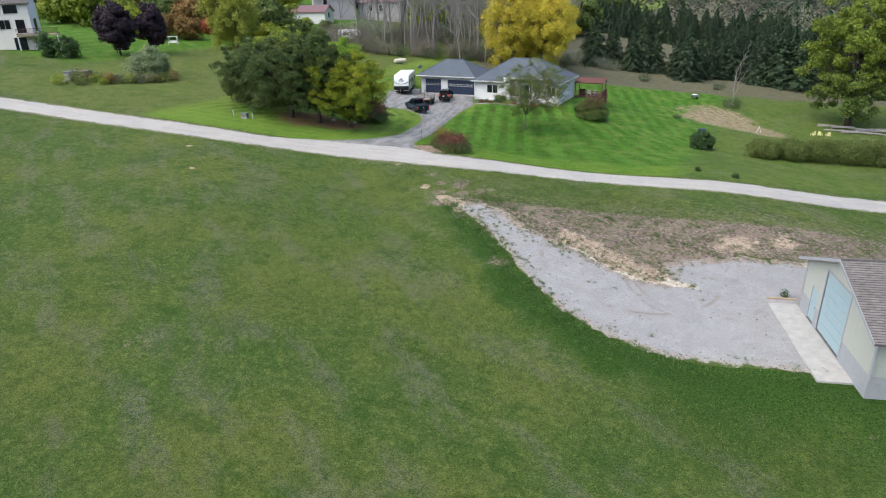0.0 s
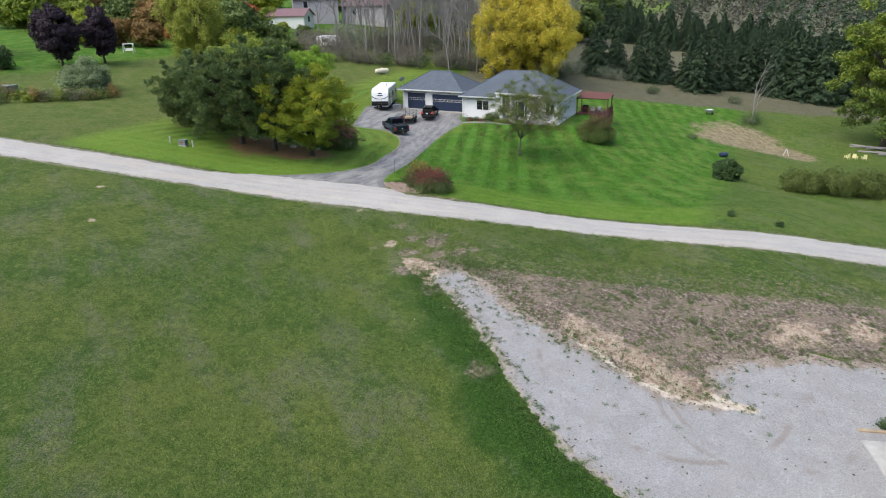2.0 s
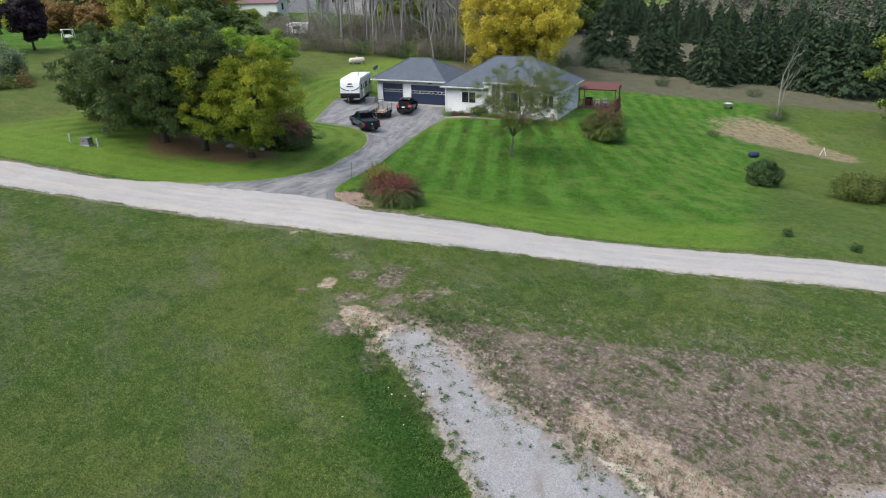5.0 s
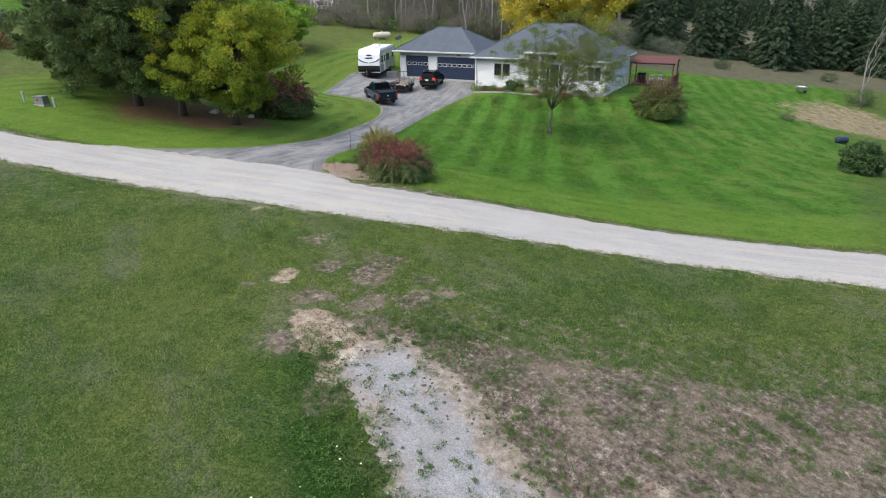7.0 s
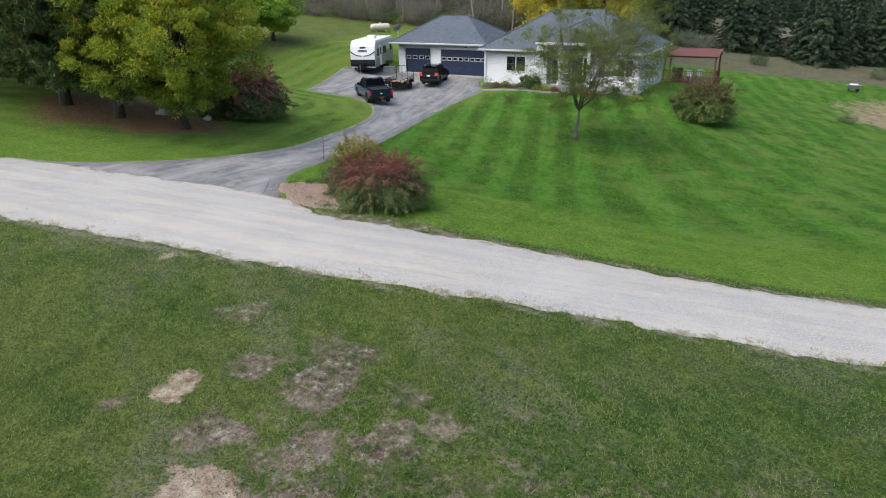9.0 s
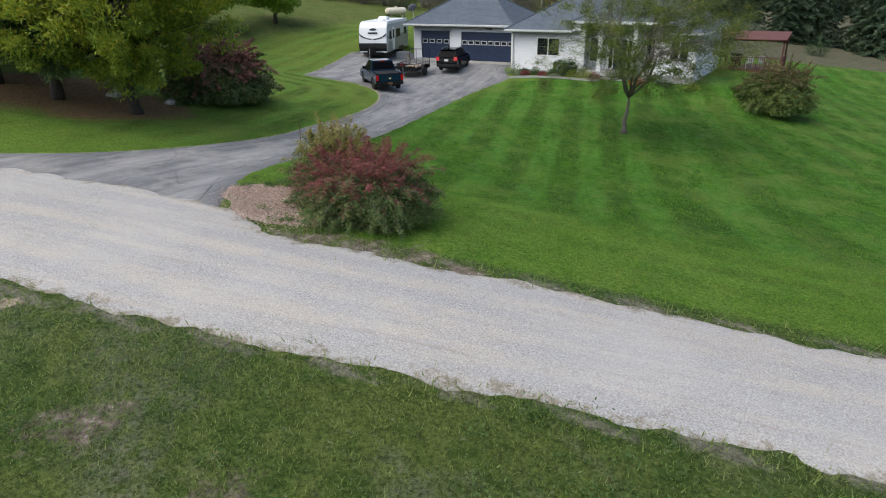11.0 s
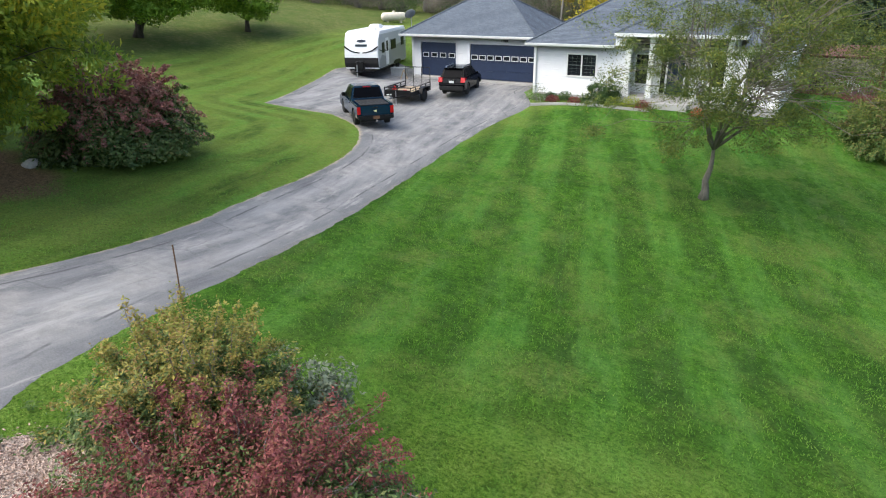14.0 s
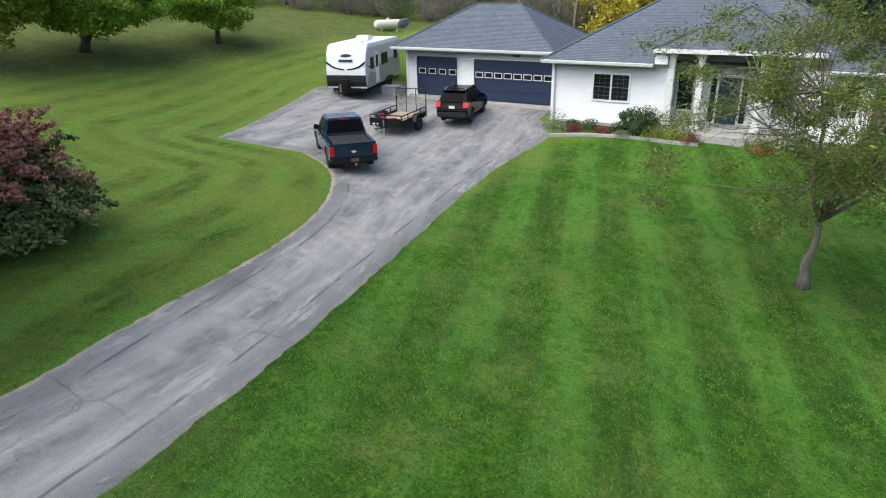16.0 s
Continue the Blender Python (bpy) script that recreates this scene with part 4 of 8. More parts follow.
def make_house():
    h = thing("house", pose(0, 0, 0), "white single-storey house with blue-grey hip roofs and attached garage", "house")
    wt, base = 0.2, -1.6
    # garage walls with the two door openings
    walls = (
        Mesh().box(-0.1, 0.6, 0, wt, base, 2.8).box(3.5, 4.0, 0, wt, base, 2.8).box(0.6, 3.5, 0, wt, 2.28, 2.8),
        Mesh().box(3.88, 4.08, -0.36, -0.002, base, 2.8),
        Mesh().box(4.08, 4.85, -0.36, -0.16, base, 2.8).box(9.73, 10.85, -0.36, -0.16, base, 2.8).box(4.85, 9.73, -0.36, -0.16, 2.28, 2.8),
        Mesh().box(-0.1, 0.1, wt, 6.1, base, 2.8), Mesh().box(0.1, 10.4, 5.9, 6.1, base, 2.8),
        # main block
        Mesh().box(10.83, 16.35, -2.9, -2.7, base, 2.75), Mesh().box(10.83, 11.03, -2.7, 6.0, base, 2.75), Mesh().box(16.15, 16.35, -2.7, -1.2, base, 3.3),
        Mesh().box(15.79, 16.35, -3.3, -2.905, 2.74, 3.25),
        Mesh().box(16.35, 21.9, -1.4, -1.2, base, 3.3), Mesh().box(21.9, 22.1, -2.7, -1.2, base, 3.3),
        Mesh().box(21.9, 24.2, -2.9, -2.7, base, 2.75), Mesh().box(24.0, 24.2, -2.7, 6.0, base, 2.75), Mesh().box(11.03, 24.0, 5.8, 6.0, base, 2.75),
    )
    for w in walls:
        part("wall", w, SIDING, h, "white lap siding")
    part("garage_floor", Mesh().box(0.1, 10.2, -0.15, 5.9, -0.3, -0.002), CONCRETE, h)
    part("garage_apron", Mesh().box(0.35, 3.8, -0.75, 0.02, -0.35, -0.01), CONCRETE, h)
    part("garage_apron", Mesh().box(4.6, 9.95, -1.0, -0.34, -0.35, -0.012), CONCRETE, h)
    garage_door(h, 0.6, 3.5, 0.05, 2.28, 4)
    garage_door(h, 4.85, 9.73, -0.31, 2.28, 8)
    for x, y in ((10.83, -2.9), (16.35, -2.9), (21.9, -2.9), (24.2, -2.9), (24.16, 5.9), (-0.1, 0.0)):
        part("corner_board", Mesh().box(x - 0.07, x + 0.07, y - 0.03, y + 0.1, -0.5, 2.7), TRIM, h)
    part("foundation", Mesh().box(10.85, 16.33, -2.93, -2.7, -1.0, -0.12), CONCRETE, h)
    part("foundation", Mesh().box(21.95, 24.18, -2.93, -2.7, -1.6, -0.12), CONCRETE, h)
    hip_roof(h, -0.6, 9.95, -0.92, 6.7, 2.86, 0.6)
    hip_roof(h, 10.4, 24.75, -3.42, 6.5, 2.76, 0.6, "", (15.78, 22.37, 3.3))
    # raised porch roof: a hip turned to the front
    x0, x1, y0, e, s = 15.75, 22.4, -3.4, 3.42, 0.5
    xm, half = (x0 + x1) / 2, (x1 - x0) / 2
    top = e + s * half
    yb = 1.6
    m = Mesh().quad((x0, y0, e), (x1, y0, e), (xm, y0 + half * 0.8, top)).quad((x1, y0, e), (x1, yb, e), (xm, yb, top), (xm, y0 + half * 0.8, top)).quad((x0, yb, e), (x0, y0, e), (xm, y0 + half * 0.8, top), (xm, yb, top)).quad((x0, yb, e), (x1, yb, e), (x1, y0, e), (x0, y0, e))
    porch = part("roof", m, SHINGLE, h, "shingled porch roof")
    for p, q in (((x0, y0, e), (xm, y0 + half * 0.8, top)), ((x1, y0, e), (xm, y0 + half * 0.8, top)), ((xm, y0 + half * 0.8, top), (xm, 0.4, top))):
        part("ridge_cap", Mesh().tube([p, q], 0.07, 5), SHINGLE, porch)
    part("gutter", Mesh().box(x0, x1, y0 - 0.12, y0, e - 0.17, e), TRIM, porch)
    for q in (x0 - 0.03, x1):
        part("fascia", Mesh().box(q, q + 0.03, y0, yb, e - 0.17, e + 0.004), TRIM, porch)
    part("porch_floor", Mesh().box(16.36, 21.89, -3.1, -1.4, -0.9, 0.02), CONCRETE, h)
    part("porch_step", Mesh().box(18.0, 20.0, -3.6, -3.1, -0.9, -0.15), CONCRETE, h)
    for x in (16.5, 17.75, 20.2, 21.7):
        part("column", Mesh().box(x - 0.13, x + 0.13, -3.08, -2.82, 0.02, 3.25).box(x - 0.17, x + 0.17, -3.12, -2.78, 0.02, 0.25).box(x - 0.17, x + 0.17, -3.12, -2.78, 3.05, 3.25), TRIM, h)
    window(h, 12.93, 14.62, 0.98, 2.15, -2.9, 2)
    window(h, 16.5, 17.2, 0.55, 2.15, -1.4, 1)
    window(h, 20.6, 21.5, 0.6, 2.2, -1.4, 1)
    window(h, 22.6, 23.75, 0.95, 2.15, -2.9, 2)
    door = part("front_door", Mesh().box(18.3, 19.2, -1.44, -1.38, 0.02, 2.1), NAVY, h, "navy front door")
    for k in range(3):
        part("panel", Mesh().box(18.4, 19.1, -1.46, -1.44, 0.15 + 0.66 * k, 0.68 + 0.66 * k), NAVY, door, bevel=0.01)
    part("sidelight", Mesh().box(17.95, 18.2, -1.43, -1.39, 0.1, 2.05), GLASS, h)
    part("sidelight", Mesh().box(19.3, 19.55, -1.43, -1.39, 0.1, 2.05), GLASS, h)
    part("door_casing", Mesh().box(17.83, 17.95, -1.46, -1.39, 0.02, 2.2).box(19.55, 19.67, -1.46, -1.39, 0.02, 2.2).box(17.83, 19.67, -1.46, -1.39, 2.1, 2.22).box(18.2, 18.3, -1.46, -1.39, 0.02, 2.1).box(19.2, 19.3, -1.46, -1.39, 0.02, 2.1), TRIM, h)
    part("downspout", Mesh().tube([(10.92, -3.3, 2.62), (10.92, -3.02, 2.4), (10.92, -2.98, 2.3), (10.92, -2.98, -0.2)], 0.045, 6), TRIM, h)
    for k in range(5):
        part("number_bar", Mesh().box(7.25 + 0.1 * k, 7.25 + 0.1 * k + (0.04 if k < 2 else 0.075), -0.385, -0.363, 2.48, 2.6), BLACK, h)
    part("chimney_vent", Mesh().lathe([(0.09, 0), (0.09, 0.35), (0.13, 0.36), (0.13, 0.45)], pose(17.5, 3.6, 4.4), 10), BLACK, h)
    return h


make_house()
curb = Mesh()
line = curve([(11.75, -5.3), (13.2, -4.7), (15.2, -4.3), (17.2, -4.2), (18.2, -4.1)], 4)
for (ax, ay), (bx, by) in zip(line, line[1:]):
    p, q = ground_at(ax, ay), ground_at(bx, by)
    d = (q - p).normalized() * 0.02
    s = Vector((-(q - p).y, (q - p).x, 0)).normalized() * 0.09
    up = Vector((0, 0, 0.12))
    n = len(curb.v)
    curb.v += [tuple(v) for v in (p - s - d - up, q - s + d - up, q + s + d - up, p + s - d - up, p - s - d + up, q - s + d + up, q + s + d + up, p + s - d + up)]
    curb.f += [tuple(n + k for k in f) for f in ((0, 3, 2, 1), (4, 5, 6, 7), (0, 1, 5, 4), (1, 2, 6, 5), (2, 3, 7, 6), (3, 0, 4, 7))]
tagged(part("garden_edging", curb, CONCRETE), "pale concrete edging along the front flower bed", "edging")


# ---- plants ----
def leaves(name, centres, size, material, rng, droop=0.0, up=0.3, narrow=0.55, facing=None, loose=0.55, spike=False):
    """One mesh of many small folded leaves, four points each. facing: the way that each leaf's face roughly looks, or, for a spike, points."""
    c = np.asarray(centres, float)
    n = len(c)
    a = rng.normal(size=(n, 3))
    a[:, 2] = a[:, 2] * 0.6 - droop
    if facing is not None:
        f = facing / (np.linalg.norm(facing, axis=1)[:, None] + 1e-9) + loose * rng.normal(size=(n, 3))
        f /= np.linalg.norm(f, axis=1)[:, None] + 1e-9
        a -= f * (a * f).sum(1)[:, None]
        a /= np.linalg.norm(a, axis=1)[:, None] + 1e-9
        b = np.cross(f, a)
        if spike:
            a, b = f, a
    else:
        a /= np.linalg.norm(a, axis=1)[:, None] + 1e-9
        b = rng.normal(size=(n, 3))
        b[:, 2] *= 1 - up
        b -= a * (a * b).sum(1)[:, None]
        b /= np.linalg.norm(b, axis=1)[:, None] + 1e-9
    nrm = np.cross(a, b)
    s = (size * rng.uniform(0.6, 1.4, n))[:, None]
    fold = nrm * s * rng.uniform(-0.25, 0.25, n)[:, None]
    pts = np.stack([c - a * s, c + b * s * narrow + fold, c + a * s, c - b * s * narrow + fold], 1).reshape(-1, 3)
    me = bpy.data.meshes.new(name)
    fill_mesh(me, pts, np.arange(4 * n).reshape(n, 4))
    me.materials.append(material)
    return me


def bend(rng, p, q, rise=0.0, n=5, amount=0.06):
    """Points from p to q along a slightly crooked, sagging line."""
    p, q = Vector(p), Vector(q)
    length = (q - p).length
    out = []
    for k in range(n + 1):
        t = k / n
        v = p.lerp(q, t) + Vector((0, 0, rise * length * math.sin(math.pi * t)))
        if 0 < k < n:
            v += Vector(rng.normal(size=3) * amount * length)
        out.append(v)
    return out


def tree(name, label, x, y, tall, crown, low, limbs, clumps, per, size, leaf, wood, seed, trunk=0.18, fork=0.25, flat=0.6, spread=0.55, droop=0.0, narrow=0.55, shell=0.55, lean=(0, 0), group="", category="tree", stems=1, squash=1.0, second=None, split=0.5, reach=0.75, rugged=0.16, sprays=0, puff=0.22, loose=0.5, spike=False, lift=0.06, stout=0.55):
    """A tree or bush: crooked trunk, limbs and twigs, and a crown of leaf clumps with gaps.
    crown: its half widths along x and y; low: where the crown begins; fork: where the limbs begin, as a share of the height;
    lift: how far the limbs arch upwards; stout: their girth beside the trunk's."""
    rng = np.random.default_rng(seed)
    ob = thing(name, Matrix.Translation(ground_at(x, y, -0.05)), label, category, group)
    wood_mesh, twigs = Mesh(), Mesh()
    rx, ry = crown
    mid, rz = (tall + low) / 2, (tall - low) / 2
    top = Vector((lean[0] * reach, lean[1] * reach, low + (tall - low) * reach))
    starts = []
    for s in range(stems):
        foot = Vector((0, 0, 0)) if stems == 1 else Vector((*(rng.normal(size=2) * rx * 0.13), 0))
        tip = top if stems == 1 else Vector((*(rng.normal(size=2) * (rx * 0.45, ry * 0.45)), low + (tall - low) * rng.uniform(0.5, 0.9)))
        line = bend(rng, foot, tip, 0, 6, 0.012)
        radii = [trunk * (1.35 if k == 0 else 1 - 0.8 * k / 6) for k in range(7)]
        wood_mesh.tube(line, radii, 8)
        starts.append(line)
    # clump centres in the crown, mostly near its surface
    d = rng.normal(size=(clumps, 3))
    d /= np.linalg.norm(d, axis=1)[:, None]
    r = shell + (1 - shell) * rng.random(clumps) ** 0.6
    r *= 1 + rugged * np.sin(5 * d[:, 0] + seed) * np.cos(4 * d[:, 1] - seed) + 0.08 * rng.normal(size=clumps)
    cen = d * r[:, None] * (rx, ry, rz * squash)
    cen[:, 2] += mid
    cen[:, 2] = np.maximum(cen[:, 2], low * 0.85 + 0.1)
    cen[:, :2] += np.array(lean) * (cen[:, 2:3] / tall)
    groups = [[] for _ in range(limbs)]
    heads = d[rng.choice(clumps, limbs, replace=clumps < limbs)]
    for k in range(clumps):
        groups[int(np.argmax(heads @ d[k]))].append(k)
    for g in groups:
        if not g:
            continue
        line = starts[int(rng.integers(len(starts)))]
        mean = Vector(cen[g].mean(0))
        f = fork + (0.95 - fork) * np.clip((mean.z - low) / (tall - low), 0, 1) * rng.uniform(0.55, 0.95)
        at = line[min(6, max(1, int(round(f * 6))))]
        limb = bend(rng, at, at.lerp(mean, 0.82), lift, 5, 0.05)
        (limb_mesh := Mesh() if clumps > 140 else wood_mesh).tube(limb, [trunk * stout * (1 - 0.75 * k / 5) for k in range(6)], 6)
        if limb_mesh is not wood_mesh:
            part("limb", limb_mesh, wood, ob, smooth=True)
        for k in g:
            q = Vector(cen[k])
            s = limb[int(rng.integers(2, 6))]
            twigs.tube(bend(rng, s, q, 0.05, 3, 0.07), [trunk * 0.13, trunk * 0.1, trunk * 0.06, trunk * 0.025], 4, False)
    shoots = []
    for k in range(sprays):
        a, up = rng.uniform(0, 2 * math.pi), rng.uniform(0.35, 1.0)
        out = Vector((math.cos(a) * rx, math.sin(a) * ry, 0)) * rng.uniform(0.7, 1.2) * math.sqrt(1.15 - 0.8 * up * up)
        p, q = out * 0.35 + Vector((0, 0, tall * up * 0.6)), out + Vector((0, 0, tall * up * rng.uniform(0.95, 1.2)))
        stem = bend(rng, p, q, 0.16, 6, 0.02)
        wood_mesh.tube(stem, [trunk * 0.25 * (1 - 0.12 * j) for j in range(7)], 4, False)
        f = rng.random(75)
        base = np.array([stem[min(6, int(v * 6.9))] for v in f])
        shoots.append(base + rng.normal(size=(75, 3)) * 0.05 * (1.4 - f)[:, None] * tall / 2)
    part("trunk", wood_mesh, wood, ob, smooth=True)
    tagged(part("twig_work", twigs, wood, ob), kind="stuff")
    width = spread * (rx * ry * rz) ** (1 / 3) / max(clumps, 1) ** (1 / 3) * 1.9
    ball = rng.normal(size=(clumps * per, 3))
    ball /= np.linalg.norm(ball, axis=1)[:, None]
    lobes = 1 + 0.3 * np.sin(4 * ball[:, 0] + 9 * cen[:, 0].repeat(per)) * np.sin(4 * ball[:, 1] + 9 * cen[:, 1].repeat(per))
    deep = rng.random(clumps * per) ** puff * lobes
    pts = cen.repeat(per, 0) + ball * deep[:, None] * width * 1.3 * rng.uniform(0.6, 1.35, clumps).repeat(per)[:, None] * (1, 1, flat)
    out = (pts - (0, 0, mid)) / (rx, ry, rz)
    face = ball * (1, 1, 1 / flat) * 0.8 + 0.5 * out + (0, 0, 0.45)
    pts[:, 2] -= droop * (np.hypot(pts[:, 0], pts[:, 1]) / max(rx, ry)) ** 2 * rz * 0.4
    if shoots:
        extra = np.concatenate(shoots)
        pts, face = np.concatenate([pts, extra]), np.concatenate([face, rng.normal(size=extra.shape) + (0, 0, 1.0)])
    keep = pts[:, 2] > 0.08
    pts, face = pts[keep], face[keep]
    if second:
        f = (pts[:, 2] - low) / (tall - low) + rng.normal(size=len(pts)) * 0.12 + 0.12 * np.sin(pts[:, 0] * 3 + seed) * np.sin(pts[:, 1] * 3)
        part("lower_leaves", leaves("lower_leaves", pts[f < split], size, second, rng, droop, narrow=narrow, facing=face[f < split], loose=loose, spike=spike), second, ob)
        pts, face = pts[f >= split], face[f >= split]
    part("crown", leaves("crown", pts, size, leaf, rng, droop, narrow=narrow, facing=face, loose=loose, spike=spike), leaf, ob)
    return ob


def spray_bush(name, label, x, y, tall, crown, sprays, per, size, top_leaf, low_leaf, seed, split=0.5, ragged=0.22):
    """A shrub of many arching stems from one stool; leaves sit in loose tufts along each stem's outer half."""
    rng = np.random.default_rng(seed)
    ob = thing(name, Matrix.Translation(ground_at(x, y, -0.04)), label, "bush")
    wood, pts, face, tip = Mesh(), [], [], []
    for k in range(sprays):
        a, e = rng.uniform(0, 2 * math.pi), math.radians(rng.uniform(2, 88) ** 0.97)
        reach = min(1.25, rng.normal(0.97, ragged)) if e > 0.6 else rng.normal(0.95, 0.1)
        end = Vector((math.cos(a) * math.cos(e) * crown[0], math.sin(a) * math.cos(e) * crown[1], max(0.12, math.sin(e) * tall))) * max(0.45, reach)
        foot = Vector((math.cos(a) * crown[0], math.sin(a) * crown[1], 0)) * rng.uniform(0.02, 0.22)
        stem = bend(rng, foot, end, 0.26 * math.cos(e), 7, 0.022)
        if k % 2:
            wood.tube(stem, [0.014, 0.012, 0.011, 0.009, 0.008, 0.006, 0.004, 0.003], 4, False)
        f = 0.3 + 0.72 * rng.random(per) ** 0.75
        j = np.clip((f * 7).astype(int), 0, 6)
        line = np.array(stem)
        base = line[j] + (line[j + 1] - line[j]) * (f * 7 - j)[:, None]
        # side twigs carry the leaves away from the stem in tufts
        side = rng.normal(size=(9, 3)) * 0.13 * (crown[0] / 1.8)
        q = base + side[(f * 8.9).astype(int) % 9] * rng.random(per)[:, None] * (1.25 - f)[:, None] + rng.normal(size=(per, 3)) * 0.035
        q[:, 2] = np.maximum(q[:, 2], 0.05)
        pts.append(q)
        out = np.array(end) / max(end.length, 0.1)
        face.append(np.tile(out * 0.6 + np.array((0, 0, 0.7)), (per, 1)))
        tip.append(f * 0.45 + q[:, 2] / tall * 0.75 + rng.normal(size=per) * 0.1 + rng.normal() * 0.12)
    part("branchwork", wood, BARK_TWIG, ob)
    pts, face, tip = np.concatenate(pts), np.concatenate(face), np.concatenate(tip)
    # twiggy mass between the stems
    core = rng.normal(size=(sprays * per // 2, 3))
    core /= np.linalg.norm(core, axis=1)[:, None]
    core[:, 2] = np.abs(core[:, 2])
    lobes = 1 + 0.14 * np.sin(5 * core[:, 0] + seed) * np.sin(5 * core[:, 1]) + 0.1 * np.sin(9 * core[:, 2] + 7 * core[:, 0])
    inner = core * (rng.uniform(0.55, 0.9, len(core)) * lobes)[:, None] * (crown[0], crown[1], tall) + (0, 0, 0.06)
    pts, face = np.concatenate([pts, inner]), np.concatenate([face, core + (0, 0, 0.5)])
    tip = np.concatenate([tip, 0.32 + inner[:, 2] / tall * 0.7 + rng.normal(size=len(core)) * 0.12])
    red = tip > split
    part("lower_leaves", leaves("lower_leaves", pts[~red], size * 1.15, low_leaf, rng, 0.5, narrow=0.5, facing=face[~red], loose=0.6), low_leaf, ob)
    part("crown", leaves("crown", pts[red], size, top_leaf, rng, 0.2, narrow=0.42, facing=face[red], loose=0.7), top_leaf, ob)
    return ob


def conifer_mesh(seed, tall, wide, whorls, per, size, leaf):
    """Needle sprays on drooping boughs in whorls: the crown of a spruce, and its stem."""
    rng = np.random.default_rng(seed)
    wood, pts, face = Mesh(), [], []
    wood.tube([(0, 0, 0), (0, 0, tall * 0.5), (0, 0, tall * 0.97)], [0.02 * tall, 0.012 * tall, 0.01], 7)
    for w in range(whorls):
        f = (w + rng.uniform(-0.3, 0.3)) / whorls
        z = tall * (0.06 + 0.92 * f)
        reach = wide * min(1.0, 1.12 * (1 - f)) ** 0.75 * rng.uniform(0.8, 1.12) + 0.12
        boughs = int(5 + 5 * (1 - f))
        for b in range(boughs):
            a = 2 * math.pi * (b + rng.uniform(-0.35, 0.35)) / boughs + w * 1.7
            r = reach * rng.uniform(0.7, 1.15)
            tip = Vector((r * math.cos(a), r * math.sin(a), z - 0.22 * r + rng.normal() * 0.08))
            if f < 0.8:
                wood.tube([(0, 0, z), tip], [0.02 + 0.02 * (1 - f), 0.008], 4, False)
            n = max(4, int(per * (0.35 + r / wide)))
            t = rng.random(n) ** 0.65
            p = np.array([0, 0, z]) + t[:, None] * (np.array(tip) - np.array([0, 0, z]))
            side = rng.normal(size=n) * 0.2 * r * (1.05 - t)
            p += np.stack([-math.sin(a) * side, math.cos(a) * side, rng.normal(size=n) * 0.07 * tall / 10 - 0.05 * t * r], 1)
            pts.append(p)
            face.append(np.tile((0.9 * math.cos(a), 0.9 * math.sin(a), 0.75), (n, 1)))
    return wood.data("trunk", BARK, True), leaves("crown", np.concatenate(pts), size, leaf, rng, 0.3, narrow=0.4, facing=np.concatenate(face), loose=0.4)


def bare_mesh(seed, tall, levels=4, wood=None, girth=0.014):
    rng = np.random.default_rng(seed)
    m = Mesh()

    def grow(p, d, length, r, level):
        q = p + d * length
        line = bend(rng, p, q, 0.0, 3, 0.012 if level == levels else 0.04)
        m.tube(line, [r, r * 0.85, r * 0.7, r * 0.5], 6 if level > 2 else 3, False)
        if level == 0:
            return
        for _ in range(int(rng.integers(3, 5))):
            t = rng.uniform(0.4, 1.0)
            s = line[min(3, int(t * 3 + 0.5))]
            e = (d + Vector(rng.normal(size=3)) * 0.42 + Vector((0, 0, 0.2))).normalized()
            grow(s, e, length * rng.uniform(0.45, 0.72), r * 0.5, level - 1)

    grow(Vector((0, 0, -0.2)), Vector((rng.normal() * 0.06, rng.normal() * 0.06, 1)).normalized(), tall * 0.55, tall * girth, levels)
    return m.data("trunk", wood or BARK_PALE, True)


PINE = leafy("pine_needles", (0.022, 0.048, 0.016), (0.06, 0.108, 0.034), (0.12, 0.17, 0.05), (0.25, 0.23, 0.06), glow=0.15, blotch=0.4)
GOLDGREEN = leafy("turning_leaves", (0.07, 0.135, 0.019), (0.18, 0.26, 0.03), (0.36, 0.38, 0.035), (0.58, 0.44, 0.04), glow=0.45, blotch=0.5)
MAPLE = leafy("yellow_maple_leaves", (0.22, 0.23, 0.03), (0.42, 0.37, 0.04), (0.62, 0.52, 0.06), (0.66, 0.42, 0.1), blotch=0.35)
LOCUST = leafy("locust_leaves", (0.04, 0.07, 0.018), (0.075, 0.115, 0.024), (0.135, 0.165, 0.032), (0.27, 0.25, 0.04), blotch=0.3)
WILLOW = leafy("willow_leaves", (0.17, 0.22, 0.04), (0.33, 0.37, 0.07), (0.5, 0.48, 0.1), glow=0.5, blotch=0.4)
APPLE = leafy("apple_leaves", (0.1, 0.2, 0.026), (0.22, 0.37, 0.04), (0.4, 0.52, 0.07), glow=0.45, blotch=0.3)
LIMEY = leafy("yellow_green_leaves", (0.085, 0.15, 0.02), (0.2, 0.265, 0.034), (0.37, 0.37, 0.045), blotch=0.4)
GREENGOLD = leafy("yellowing_pine_needles", (0.06, 0.12, 0.02), (0.16, 0.25, 0.034), (0.31, 0.37, 0.045), (0.47, 0.43, 0.05), glow=0.45, blotch=0.45)
BUSH_MIX = leafy("deep_green_shrub_leaves", (0.018, 0.045, 0.012), (0.042, 0.09, 0.02), (0.085, 0.14, 0.03), (0.19, 0.18, 0.05), blotch=0.3)
